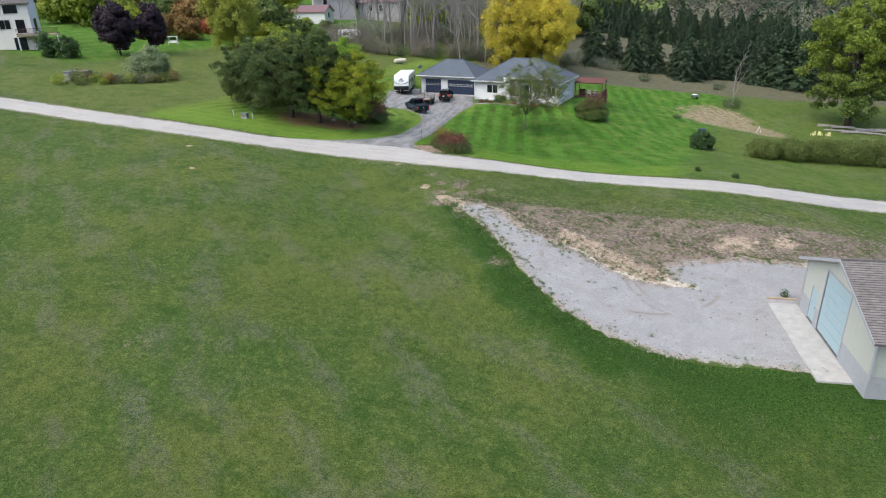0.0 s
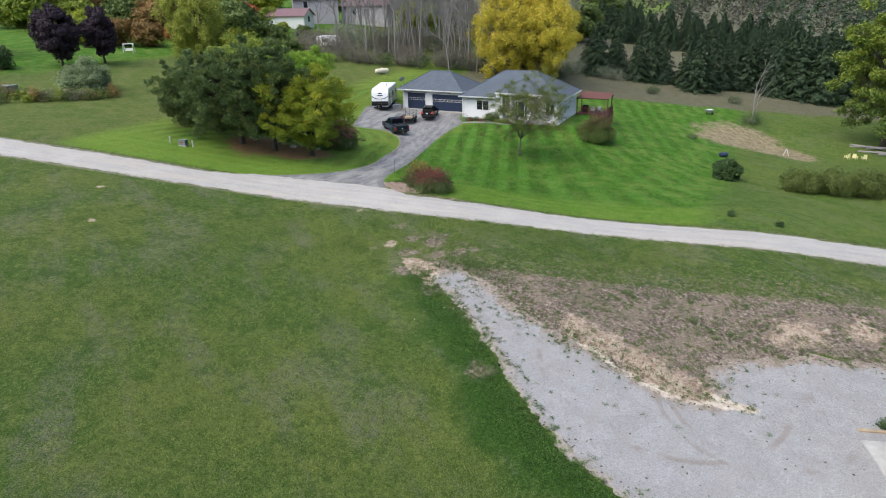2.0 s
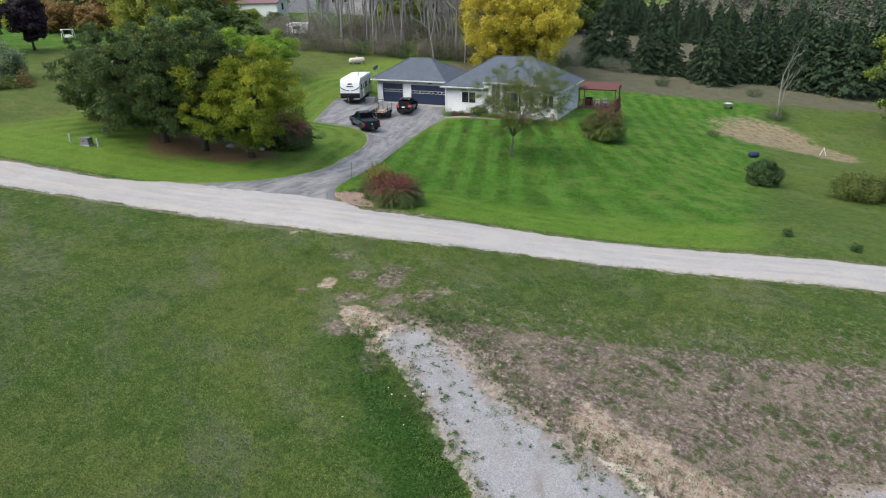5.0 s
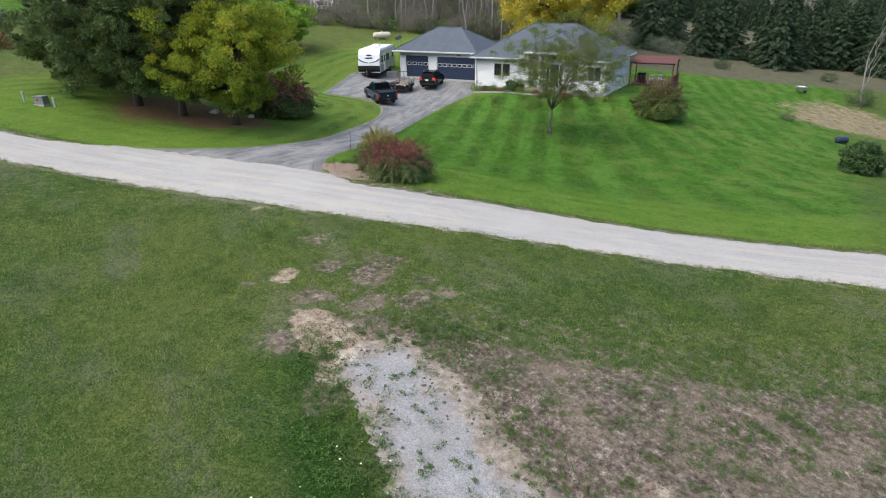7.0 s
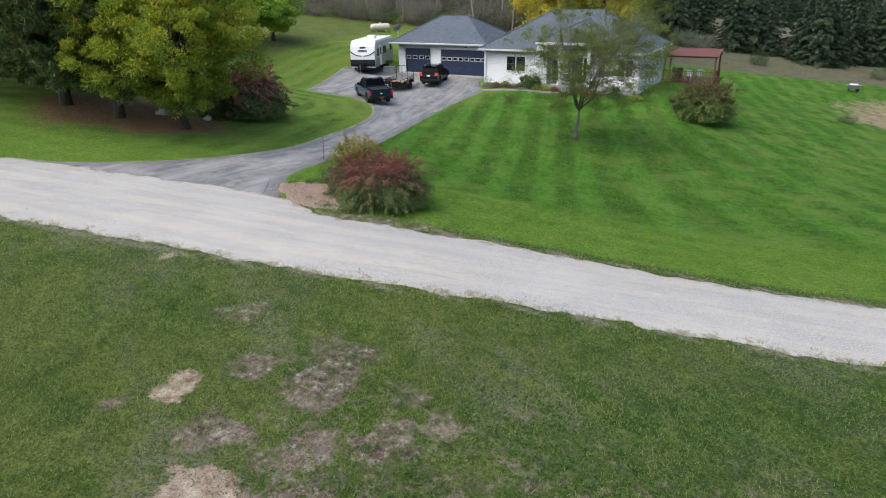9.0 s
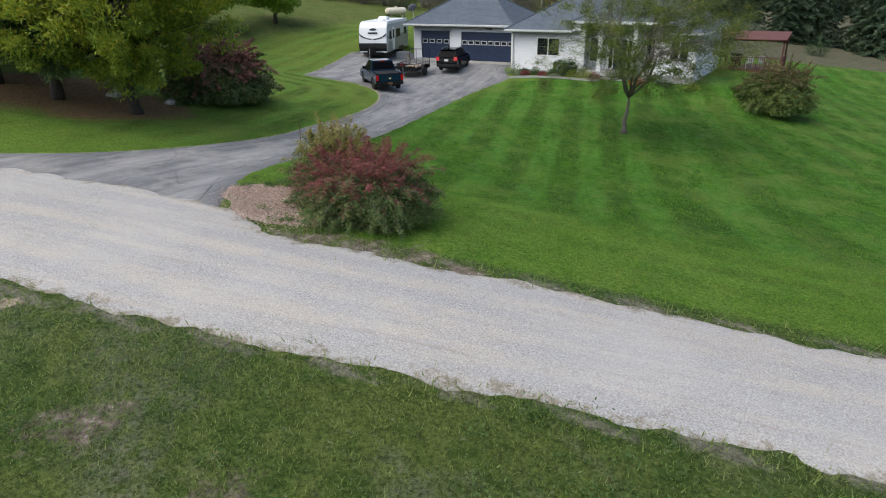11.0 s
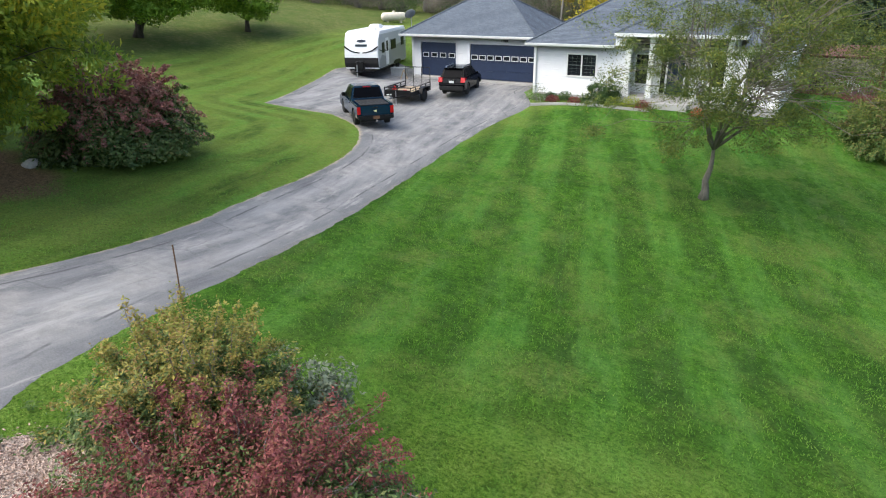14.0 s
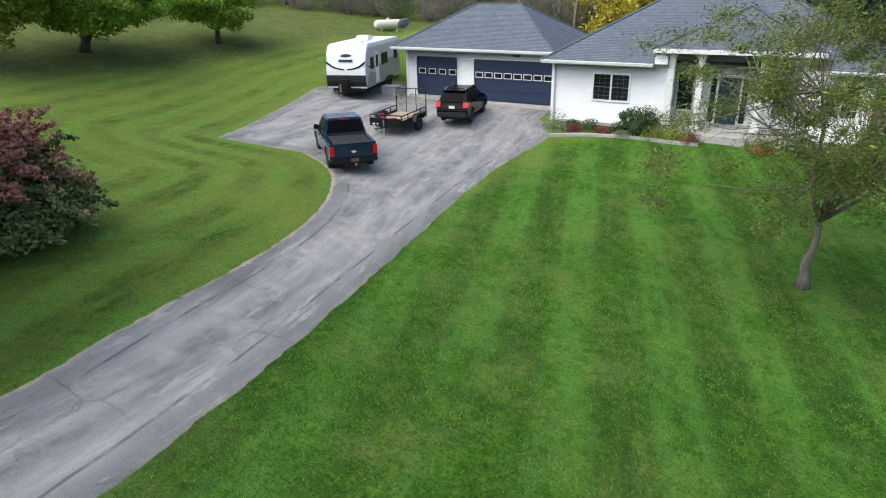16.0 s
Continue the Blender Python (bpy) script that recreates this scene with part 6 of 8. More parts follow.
def travel_trailer(x, y, heading):
    p = ground_at(x, y, 0.0)
    t = thing("travel_trailer", pose(*p, 0, 0, heading), "white and grey travel trailer parked beside the garage", "camper")
    hw, length = 1.22, 7.2
    side = [(0.0, 0.95), (-0.04, 0.78), (0.3, 0.72), (0.3, 0.55), (-length, 0.55), (-length, 2.85), (-length + 0.15, 2.98), (-0.75, 3.02), (-0.45, 2.93), (-0.2, 2.55), (0.0, 1.6)]
    side[2], side[3] = (-0.1, 0.72), (-0.1, 0.55)
    body = part("body", Mesh().prism(side, -hw, hw, "y"), RV_WHITE, t, bevel=0.05)
    part("roof", Mesh().box(-length + 0.1, -0.7, -hw + 0.04, hw - 0.04, 3.0, 3.045), RV_WHITE, t, bevel=0.02)
    part("front_skirt", Mesh().prism([(0.012, 1.32), (0.03, 1.28), (0.04, 0.95), (-0.08, 0.66), (-0.7, 0.5), (-0.7, 0.54), (-0.12, 0.7), (-0.02, 0.95), (-0.02, 1.32)], -hw - 0.008, hw + 0.008, "y"), RUBBER, t)
    part("emblem", Mesh().prism([(-0.32, 2.36), (-0.05, 2.3), (0.3, 2.36), (0.34, 2.46), (0.05, 2.52), (-0.28, 2.47)], -0.215, -0.15, "x"), RV_INK, body)
    part("name_bar", Mesh().box(-0.12, -0.055, -0.42, 0.42, 2.06, 2.2), RV_INK, body)
    for s in (-1, 1):
        lo, hi = (s * hw, s * (hw + 0.012)) if s > 0 else (s * (hw + 0.012), s * hw)
        part("flank", Mesh().prism([(-0.55, 2.82), (-0.32, 2.6), (-0.1, 1.65), (-0.1, 0.75), (-0.3, 0.6), (-length + 0.03, 0.6), (-length + 0.03, 2.82)], lo + (0.004 if s < 0 else 0), hi - (0.004 if s > 0 else 0), "y"), RV_SIDE, body, "pale grey side wall")
        part("lower_band", Mesh().prism([(-0.3, 0.58), (-length + 0.02, 0.58), (-length + 0.02, 2.0), (-2.9, 1.75), (-1.7, 1.3), (-0.9, 1.45), (-0.35, 1.1)], lo, hi, "y"), RV_GREY, body, "grey side graphic")
        part("swoosh", Mesh().prism([(-0.1, 1.9), (-1.2, 1.55), (-2.4, 1.75), (-1.2, 1.68)], lo - 0.004, hi + 0.004, "y"), BLACK, body)
        for a, b, z0, z1 in ((-1.55, -0.95, 1.55, 2.25), (-4.4, -3.1, 1.6, 2.3), (-6.6, -5.8, 1.7, 2.3)):
            w = part("window", Mesh().box(a, b, lo - 0.01, hi + 0.01, z0, z1), BLACK, body)
            part("pane", Mesh().box(a + 0.05, b - 0.05, lo - 0.016, hi + 0.016, z0 + 0.05, z1 - 0.05), TINTED, w)
        d = part("door", Mesh().box(-2.55, -1.85, lo - 0.008, hi + 0.008, 0.66, 2.5), RV_WHITE, body)
        part("pane", Mesh().box(-2.42, -1.98, lo - 0.014, hi + 0.014, 1.6, 2.3), TINTED, d)
        bow = [(0.1, 1.6), (0.45, 1.64), (0.8, 1.74), (1.08, 1.9), (1.2, 2.02), (1.2, 2.1), (0.8, 1.83), (0.45, 1.72), (0.1, 1.67)]
        part("bow_mark", Mesh().prism([(s * a, c) for a, c in bow], -0.12, 0.012), BLACK, body)
        for xx in (-4.2, -5.05):
            wheel(t, xx, s * 1.08, 0.34, 0.2, s)
        part("fender", Mesh().prism([(-3.72, 0.5), (-3.8, 0.72), (-4.2, 0.78), (-5.05, 0.78), (-5.45, 0.72), (-5.53, 0.5)], s * hw, s * (hw + 0.04), "y"), BLACK, t)
    part("chassis", Mesh().box(-length + 0.2, -0.1, -0.9, 0.9, 0.38, 0.56), BLACK, t)
    for s in (-1, 1):
        part("tongue", Mesh().tube([(-0.1, 0.75 * s, 0.47), (1.25, 0.0, 0.47)], 0.05, 4), BLACK, t)
    part("gas_bottle_cover", Mesh().box(0.2, 0.55, -0.35, 0.35, 0.52, 1.12), BLACK, t, "black gas bottle cover", bevel=0.08)
    part("jack", Mesh().tube([(1.0, 0, 0.02), (1.0, 0, 0.95)], 0.04, 8), ALLOY, t)
    part("air_conditioner", frustum((-4.0, -3.0, -0.42, 0.42), (-3.9, -3.25, -0.36, 0.36), 3.04, 3.34), RV_WHITE, t, bevel=0.04)
    for xx, yy in ((-1.7, 0.4), (-5.6, -0.3)):
        part("roof_vent", Mesh().box(xx - 0.22, xx + 0.22, yy - 0.22, yy + 0.22, 3.04, 3.16), RV_WHITE, t, bevel=0.03)
    return t


def utility_trailer(x, y, heading):
    p = ground_at(x, y, 0.0)
    t = thing("utility_trailer", pose(*p, 0, 0, heading) @ Matrix.Diagonal((1.1, 1.05, 1.0, 1)), "black open utility trailer with plank floor and raised gate", "trailer")
    L, W = 1.35, 0.78
    fr = Mesh()
    for s in (-1, 1):
        fr.box(-L, L, s * W - 0.03, s * W + 0.03, 0.42, 0.68)
    fr.box(-L, -L + 0.06, -W, W, 0.42, 0.58).box(L - 0.06, L, -W, W, 0.42, 0.78)
    part("frame", fr, BLACK, t)
    for k in range(8):
        yy = -W + 0.1 + k * 0.195
        part("plank", Mesh().box(-L + 0.06, L - 0.06, yy - 0.09, yy + 0.09, 0.55, 0.588), WOOD, t)
    for s in (-1, 1):
        part("side_rail", Mesh().tube([(-L, s * W, 0.9), (L, s * W, 0.9)], 0.028, 6), BLACK, t)
        part("side_rail", Mesh().tube([(-L, s * W, 0.75), (L, s * W, 0.75)], 0.018, 6), BLACK, t)
        for k in range(5):
            xx = -L + 2 * L * k / 4
            part("stake", Mesh().tube([(xx, s * W, 0.5), (xx, s * W, 0.93)], 0.024, 6), BLACK, t)
        part("fender", Mesh().prism([(-0.55, 0.5), (-0.42, 0.78), (0.02, 0.82), (0.32, 0.78), (0.45, 0.5), (0.4, 0.5), (0.28, 0.74), (-0.38, 0.74), (-0.5, 0.5)], *sorted((s * (W + 0.05), s * (W + 0.28))), "y"), BLACK, t)
        wheel(t, -0.05, s * (W + 0.16), 0.33, 0.19, s)
        part("tongue", Mesh().tube([(L - 0.2, s * 0.6, 0.5), (L + 0.75, 0, 0.46)], 0.04, 4), BLACK, t)
        part("tail_light", Mesh().box(-L - 0.03, -L, s * 0.7 - 0.08, s * 0.7 + 0.08, 0.46, 0.54), TAIL_RED, t)
    part("front_rail", Mesh().tube([(L, -W, 0.93), (L, W, 0.93)], 0.028, 6), BLACK, t)
    for yy in (-0.6, -0.42):
        part("reflector", Mesh().box(L, L + 0.012, yy - 0.06, yy + 0.06, 0.47, 0.54), PLATE, t, "white reflector")
    part("winch_strap", Mesh().box(L - 0.16, L - 0.04, -0.3, -0.08, 0.8, 0.9).box(L - 0.13, L - 0.07, -0.24, -0.14, 0.9, 1.0), STRAP_RED, t, "red webbing strap", bevel=0.01)
    for yy in (-W, 0, W):
        part("stake", Mesh().tube([(L, yy, 0.5), (L, yy, 0.93)], 0.024, 6), BLACK, t)
    gate = part("gate_frame", Mesh().tube([(-L, -W, 0.58), (-L, -W, 1.75), (-L, W, 1.75), (-L, W, 0.58)], 0.03, 6), BLACK, t)
    for k in (1, 2):
        part("gate_bar", Mesh().tube([(-L, -W + 2 * W * k / 3, 0.58), (-L, -W + 2 * W * k / 3, 1.75)], 0.02, 5), BLACK, gate)
    mesh = Mesh()
    for k in range(1, 10):
        mesh.box(-L - 0.006, -L + 0.006, -W, W, 0.58 + 0.05 * k - 0.004, 0.58 + 0.05 * k + 0.004)
    part("gate_mesh", mesh, BLACK, gate)
    part("jack", Mesh().tube([(L + 0.4, 0.1, 0.03), (L + 0.4, 0.1, 0.8)], 0.03, 6), ALLOY, t)
    part("coupler", Mesh().box(L + 0.7, L + 0.95, -0.06, 0.06, 0.42, 0.53), ALLOY, t)
    part("strap_box", Mesh().box(L - 0.3, L - 0.1, 0.2, 0.45, 0.59, 0.78), TAIL_RED, t, bevel=0.02)
    return t


pickup(6.2, -13.5, 140)
suv(6.5, -4.35, 105)
travel_trailer(-2.0, -3.6, -70)
utility_trailer(4.85, -7.75, -79)


def propane_tank(x, y, heading):
    t = thing("propane_tank", pose(*ground_at(x, y), 0, 0, heading) @ Matrix.Diagonal((0.86, 0.86, 0.86, 1)), "cream horizontal propane tank at the wood's edge", "tank")
    prof = [(0.02, -1.5), (0.22, -1.47), (0.38, -1.36), (0.46, -1.2), (0.48, -1.05), (0.48, 1.05), (0.46, 1.2), (0.38, 1.36), (0.22, 1.47), (0.02, 1.5)]
    part("shell", Mesh().lathe(prof, pose(0, 0, 0.62, 0, 90, 0), 20), TANK, t, smooth=True)
    for s in (-0.8, 0.8):
        part("leg", Mesh().box(s - 0.08, s + 0.08, -0.3, 0.3, -0.2, 0.3), TANK, t)
    part("dome", Mesh().lathe([(0.16, 1.05), (0.16, 1.19), (0.1, 1.27)], pose(0, 0, 0), 12), TANK, t)


propane_tank(-12.6, 14.7, 55)


def satellite_dish():
    t = thing("satellite_dish", pose(-0.33, 0.1, 3.0, 0, 0, 150), "grey satellite dish on a bent mast at the garage eave", "antenna")
    part("foot", Mesh().box(-0.1, 0.1, -0.08, 0.08, -0.02, 0.06), ALLOY, t)
    part("mast", Mesh().tube([(0, 0, 0), (-0.12, -0.02, 0.35), (-0.12, -0.02, 0.95)], 0.03, 8), ALLOY, t)
    part("dish", Mesh().lathe([(0.02, 0.0), (0.2, 0.03), (0.33, 0.09), (0.4, 0.14), (0.39, 0.16), (0.32, 0.11), (0.2, 0.05), (0.02, 0.02)], pose(-0.08, 0, 1.05, 0, 50, 0), 20), DISH_GREY, t, smooth=True)
    part("feed_arm", Mesh().tube([(-0.05, 0, 0.8), (0.4, 0, 1.12)], 0.016, 5), ALLOY, t)


satellite_dish()


def utility_pedestal(x, y, heading):
    t = thing("utility_box", pose(*ground_at(x, y), 0, 0, heading) @ Matrix.Diagonal((0.7, 0.7, 0.7, 1)), "grey-green transformer box in the roadside grass", "utility box")
    part("base", Mesh().box(-0.6, 0.6, -0.45, 0.45, -0.2, 0.08), CONCRETE, t)
    part("cabinet", frustum((-0.55, 0.55, -0.4, 0.4), (-0.52, 0.52, -0.34, 0.34), 0.08, 0.78), GREY_BOX, t, bevel=0.02)
    part("lid", Mesh().box(-0.57, 0.57, -0.42, 0.4, 0.74, 0.82), GREY_BOX, t, bevel=0.015)
    part("warning_label", Mesh().box(-0.2, 0.05, -0.405, -0.395, 0.4, 0.56), TAIL_RED, t, "small red and white sticker")


utility_pedestal(-2.75, -39.1, 14)
for x, y in ((-4.1, -39.45), (-1.75, -38.9)):
    t = thing("marker_post", pose(*ground_at(x, y)), "short white marker post beside the box", "post", "marker posts")
    part("post", Mesh().tube([(0, 0, -0.2), (0, 0, 0.6)], 0.075, 8), BARN_WALL, t)
    part("cap", Mesh().lathe([(0.085, 0.58), (0.085, 0.64), (0.04, 0.67)], pose(0, 0, 0), 8), BARN_WALL, t)

t = thing("fence_post", pose(*ground_at(17.24, -32.8), 0, 3, 0), "thin leaning rusty stake at the drive's edge", "post")
part("stake", Mesh().tube([(0, 0, -0.2), (0.01, 0, 0.7), (0, 0, 1.3)], 0.014, 6), RUST, t)
part("tag", Mesh().box(-0.04, 0.04, -0.03, -0.02, 0.28, 0.36), RUST, t)


def rock(x, y, r, seed, label="pale field stone in the grass"):
    rng = np.random.default_rng(seed)
    bm = bmesh.new()
    bmesh.ops.create_icosphere(bm, subdivisions=2, radius=r)
    k = rng.normal(size=3)
    for v in bm.verts:
        v.co *= 1 + 0.18 * math.sin(3 * v.co.x / r + k[0]) * math.cos(2.5 * v.co.y / r + k[1]) + 0.06 * rng.normal()
        v.co.z *= 0.65
    me = bpy.data.meshes.new("rock")
    bm.to_mesh(me)
    bm.free()
    me.materials.append(STONE)
    ob = new("rock", me)
    ob.matrix_basis = Matrix.Translation(ground_at(x, y, r * 0.3))
    tagged(ob, label, "rock")


rock(6.4, -29.95, 0.27, 1)
rock(4.3, -31.3, 0.32, 2)

# grey crates beside the garage wall
t = thing("utility_crate", pose(*ground_at(-0.95, -0.3), 0, 0, 12), "low grey box beside the garage corner", "box")
part("body", Mesh().box(-0.75, 0.35, -0.35, 0.35, 0.0, 0.55), PALE_BOX, t, bevel=0.03)
part("lid", Mesh().box(-0.78, 0.38, -0.38, 0.38, 0.55, 0.62), PALE_BOX, t, bevel=0.02)
t = thing("saw_horse", pose(*ground_at(0.3, -1.8), 0, 0, 30), "small wooden A-frame stand", "stand")
for s in (-1, 1):
    part("leg", Mesh().tube([(0.25 * s, -0.2, 0), (0.05 * s, -0.2, 0.6)], 0.03, 4), WOOD, t)
    part("leg", Mesh().tube([(0.25 * s, 0.2, 0), (0.05 * s, 0.2, 0.6)], 0.03, 4), WOOD, t)
part("rail", Mesh().box(-0.06, 0.06, -0.3, 0.3, 0.57, 0.65), WOOD, t)


# ---- deck ----
def make_deck():
    x0, x1, y0, y1, z = 24.3, 28.7, 5.9, 9.8, -0.42
    t = thing("deck", pose(0, 0, 0), "red-brown timber deck with a slatted roof", "deck")
    for k in range(int((y1 - y0) / 0.15)):
        part("board", Mesh().box(x0, x1, y0 + 0.15 * k + 0.005, y0 + 0.15 * k + 0.14, z - 0.04, z), DECK_RED, t)
    part("rim", Mesh().box(x0, x1, y0 - 0.04, y0, z - 0.3, z + 0.01), DECK_RED, t)
    part("rim", Mesh().box(x1, x1 + 0.04, y0 - 0.04, y1, z - 0.3, z + 0.01), DECK_RED, t)
    for k in range(21):
        part("skirt_board", Mesh().box(x0 + 0.02 + k * 0.204, x0 + 0.17 + k * 0.204, y0 - 0.02, y0 + 0.02, -2.6, z - 0.28), DECK_RED, t)
    for k in range(15):
        part("skirt_board", Mesh().box(x1 - 0.02, x1 + 0.02, y0 + 0.02 + k * 0.25, y0 + 0.2 + k * 0.25, -2.8, z - 0.28), DECK_RED, t)
    for x, y in ((x1 - 0.06, y0 + 0.06), (x1 - 0.06, y0 + 2.6), (x0 + 0.1, y0 + 0.06), (x0 + 0.1, y0 + 2.6)):
        part("post", Mesh().box(x - 0.06, x + 0.06, y - 0.06, y + 0.06, z, 1.78), DECK_RED, t)
    part("rail", Mesh().box(x0, x1, y0 + 0.02, y0 + 0.1, z + 0.88, z + 0.94), DECK_RED, t)
    part("rail", Mesh().box(x1 - 0.1, x1 - 0.02, y0 + 0.1, y1, z + 0.88, z + 0.94), DECK_RED, t)
    for k in range(29):
        part("baluster", Mesh().box(x0 + 0.1 + k * 0.147, x0 + 0.14 + k * 0.147, y0 + 0.04, y0 + 0.08, z, z + 0.88), DECK_RED, t)
    for k in range(25):
        part("baluster", Mesh().box(x1 - 0.08, x1 - 0.04, y0 + 0.16 + k * 0.145, y0 + 0.2 + k * 0.145, z, z + 0.88), DECK_RED, t)
    part("beam", Mesh().box(x0, x1 + 0.1, y0 + 0.0, y0 + 0.12, 1.66, 1.8), DECK_RED, t)
    part("beam", Mesh().box(x0, x1 + 0.1, y0 + 2.54, y0 + 2.66, 1.78, 1.96), DECK_RED, t)
    for k in range(32):
        a, b = x0 + 0.02 + k * 0.14, x0 + 0.15 + k * 0.14
        part("roof_slat", Mesh().prism([(y0 - 0.3, 1.78), (y0 + 3.0, 2.16), (y0 + 3.0, 2.2), (y0 - 0.3, 1.82)], a, b), DECK_RED, t)
    g = thing("grill", pose(25.4, y0 + 1.0, z), "black barbecue grill on the deck", "grill")
    part("cart", Mesh().box(-0.4, 0.4, -0.25, 0.25, 0.1, 0.75), BLACK, g)
    part("lid", Mesh().prism([(-0.28, 0.75), (-0.28, 0.95), (-0.12, 1.1), (0.15, 1.1), (0.28, 0.95), (0.28, 0.75)], -0.42, 0.42), BLACK, g)
    for k, (x, y) in enumerate(((26.4, y0 + 0.9), (27.3, y0 + 1.5))):
        c = thing("patio_chair", pose(x, y, z, 0, 0, 40 * k), "white plastic patio chair on the deck", "chair", "patio chairs")
        part("seat", Mesh().box(-0.25, 0.25, -0.25, 0.25, 0.4, 0.44), TRIM, c, bevel=0.01)
        part("backrest", Mesh().box(-0.25, 0.25, 0.22, 0.26, 0.44, 0.9), TRIM, c, bevel=0.01)
        for a, b in ((-0.22, -0.22), (0.22, -0.22), (-0.22, 0.22), (0.22, 0.22)):
            part("leg", Mesh().tube([(a, b, 0), (a, b, 0.42)], 0.02, 5), TRIM, c)


make_deck()


# ---- barn ----
def make_barn():
    fx, fy = 56.7, -58.5
    yaw = math.degrees(math.atan2(-8.8, 2.56))
    t = thing("pole_barn", pose(fx, fy, -2.8, 0, 0, yaw + 180), "cream metal barn with grey base, brown shingles and pale door", "barn")
    # local x runs along the gable wall to the north-west, local y away from the yard (to the south-east)
    w, depth, e, top = 4.75, 13.0, 3.35, 5.2
    def wall(x0, x1, z0, z1):
        return Mesh().box(x0, x1, -0.15, 0, z0, z1)
    for piece in (wall(-w, -1.3, 1.15, e), wall(1.9, w, 2.1, e), wall(1.9, 2.55, 1.15, 2.1), wall(3.45, w, 1.15, 2.1)):
        part("wall", piece, BARN_WALL, t)
    gab = Mesh().prism([(-w, e), (-1.3, e), (-1.3, 3.8), (1.9, 3.8), (1.9, e), (w, e), (0, top)], -0.15, 0, "y")
    part("gable", gab, BARN_WALL, t)
    for p, q in ((-w, -1.3), (1.9, 2.55), (3.45, w)):
        part("wainscot", wall(p, q, -1.0, 1.15), BARN_BASE, t, "grey lower wall panel")
    for s in (-1, 1):
        part("side_wall", Mesh().box(*sorted((s * w, s * (w - 0.15))), 0.0 - depth, -0.15, 1.15, e), BARN_WALL, t)
        part("side_wainscot", Mesh().box(*sorted((s * w, s * (w - 0.15))), 0.0 - depth, -0.15, -1.0, 1.15), BARN_BASE, t)
        part("corner_trim", Mesh().box(s * w - 0.1, s * w + 0.1, -0.1, 0.03, 0.9, e), BARN_BASE, t)
    part("back_wall", Mesh().box(-w, w, -depth, -depth + 0.15, -1.0, e), BARN_WALL, t)
    d = part("overhead_door", Mesh().box(-1.3, 1.9, -0.12, -0.06, 0.1, 3.8), BARN_DOOR, t, "pale blue overhead door")
    for k in range(6):
        part("panel", Mesh().box(-1.27, 1.87, -0.06, -0.04, 0.12 + 0.61 * k, 0.7 + 0.61 * k), BARN_DOOR, d, bevel=0.01)
    part("door_trim", Mesh().box(-1.42, -1.3, -0.05, 0.02, 0, 3.92).box(1.9, 2.02, -0.05, 0.02, 0, 3.92).box(-1.3, 1.9, -0.05, 0.02, 3.8, 3.92), BARN_BASE, t)
    p = part("side_door", Mesh().box(2.55, 3.45, -0.1, -0.04, 0.1, 2.1), BARN_DOOR, t)
    part("door_handle", Mesh().box(2.62, 2.68, -0.04, 0.0, 1.0, 1.1), CHROME, p)
    for s in (-1, 1):
        q = Mesh().prism([(0, top + 0.12), (s * (w + 0.5), e - 0.09), (s * (w + 0.5), e - 0.21), (0, top)], -depth - 0.4, 0.4, "y")
        part("roof", q, SHINGLE_WARM, t, "brown-grey shingle slope")
        part("rake", Mesh().prism([(0, top + 0.13), (s * (w + 0.5), e - 0.08), (s * (w + 0.5), e - 0.26), (0, top - 0.05)], 0.4, 0.43, "y"), BARN_BASE, t)
    part("ridge_cap", Mesh().tube([(0, -depth - 0.4, top + 0.13), (0, 0.4, top + 0.13)], 0.08, 5), SHINGLE_WARM, t)
    slab = thing("concrete_slab", pose(fx, fy, -2.8, 0, 0, yaw + 180), "pale concrete apron along the barn front", "slab")
    part("slab", Mesh().box(-3.6, 5.2, 0.0, 1.75, -0.5, -0.03), CONCRETE, slab)


make_barn()


# ---- far houses ----
def gable_house(name, label, m, w, d, e, top, wall, roof, windows=(), base=-2.0):
    t = thing(name, m, label, "house")
    part("wall", Mesh().prism([(-d / 2, base), (d / 2, base), (d / 2, e), (0, top), (-d / 2, e)], -w / 2, w / 2), wall, t)
    for s in (-1, 1):
        part("roof", Mesh().prism([(0, top + 0.15), (s * (d / 2 + 0.4), e - 0.05), (s * (d / 2 + 0.4), e - 0.2), (0, top)], -w / 2 - 0.4, w / 2 + 0.4), roof, t)
    for x0, x1, z0, z1, face in windows:
        if face == "front":
            f = part("window", Mesh().box(x0 - 0.1, x1 + 0.1, -d / 2 - 0.05, -d / 2, z0 - 0.1, z1 + 0.1), TRIM, t)
            part("pane", Mesh().box(x0, x1, -d / 2 - 0.07, -d / 2 - 0.05, z0, z1), GLASS, f)
        else:
            f = part("window", Mesh().box(w / 2, w / 2 + 0.05, x0 - 0.1, x1 + 0.1, z0 - 0.1, z1 + 0.1), TRIM, t)
            part("pane", Mesh().box(w / 2 + 0.05, w / 2 + 0.07, x0, x1, z0, z1), GLASS, f)
    return t


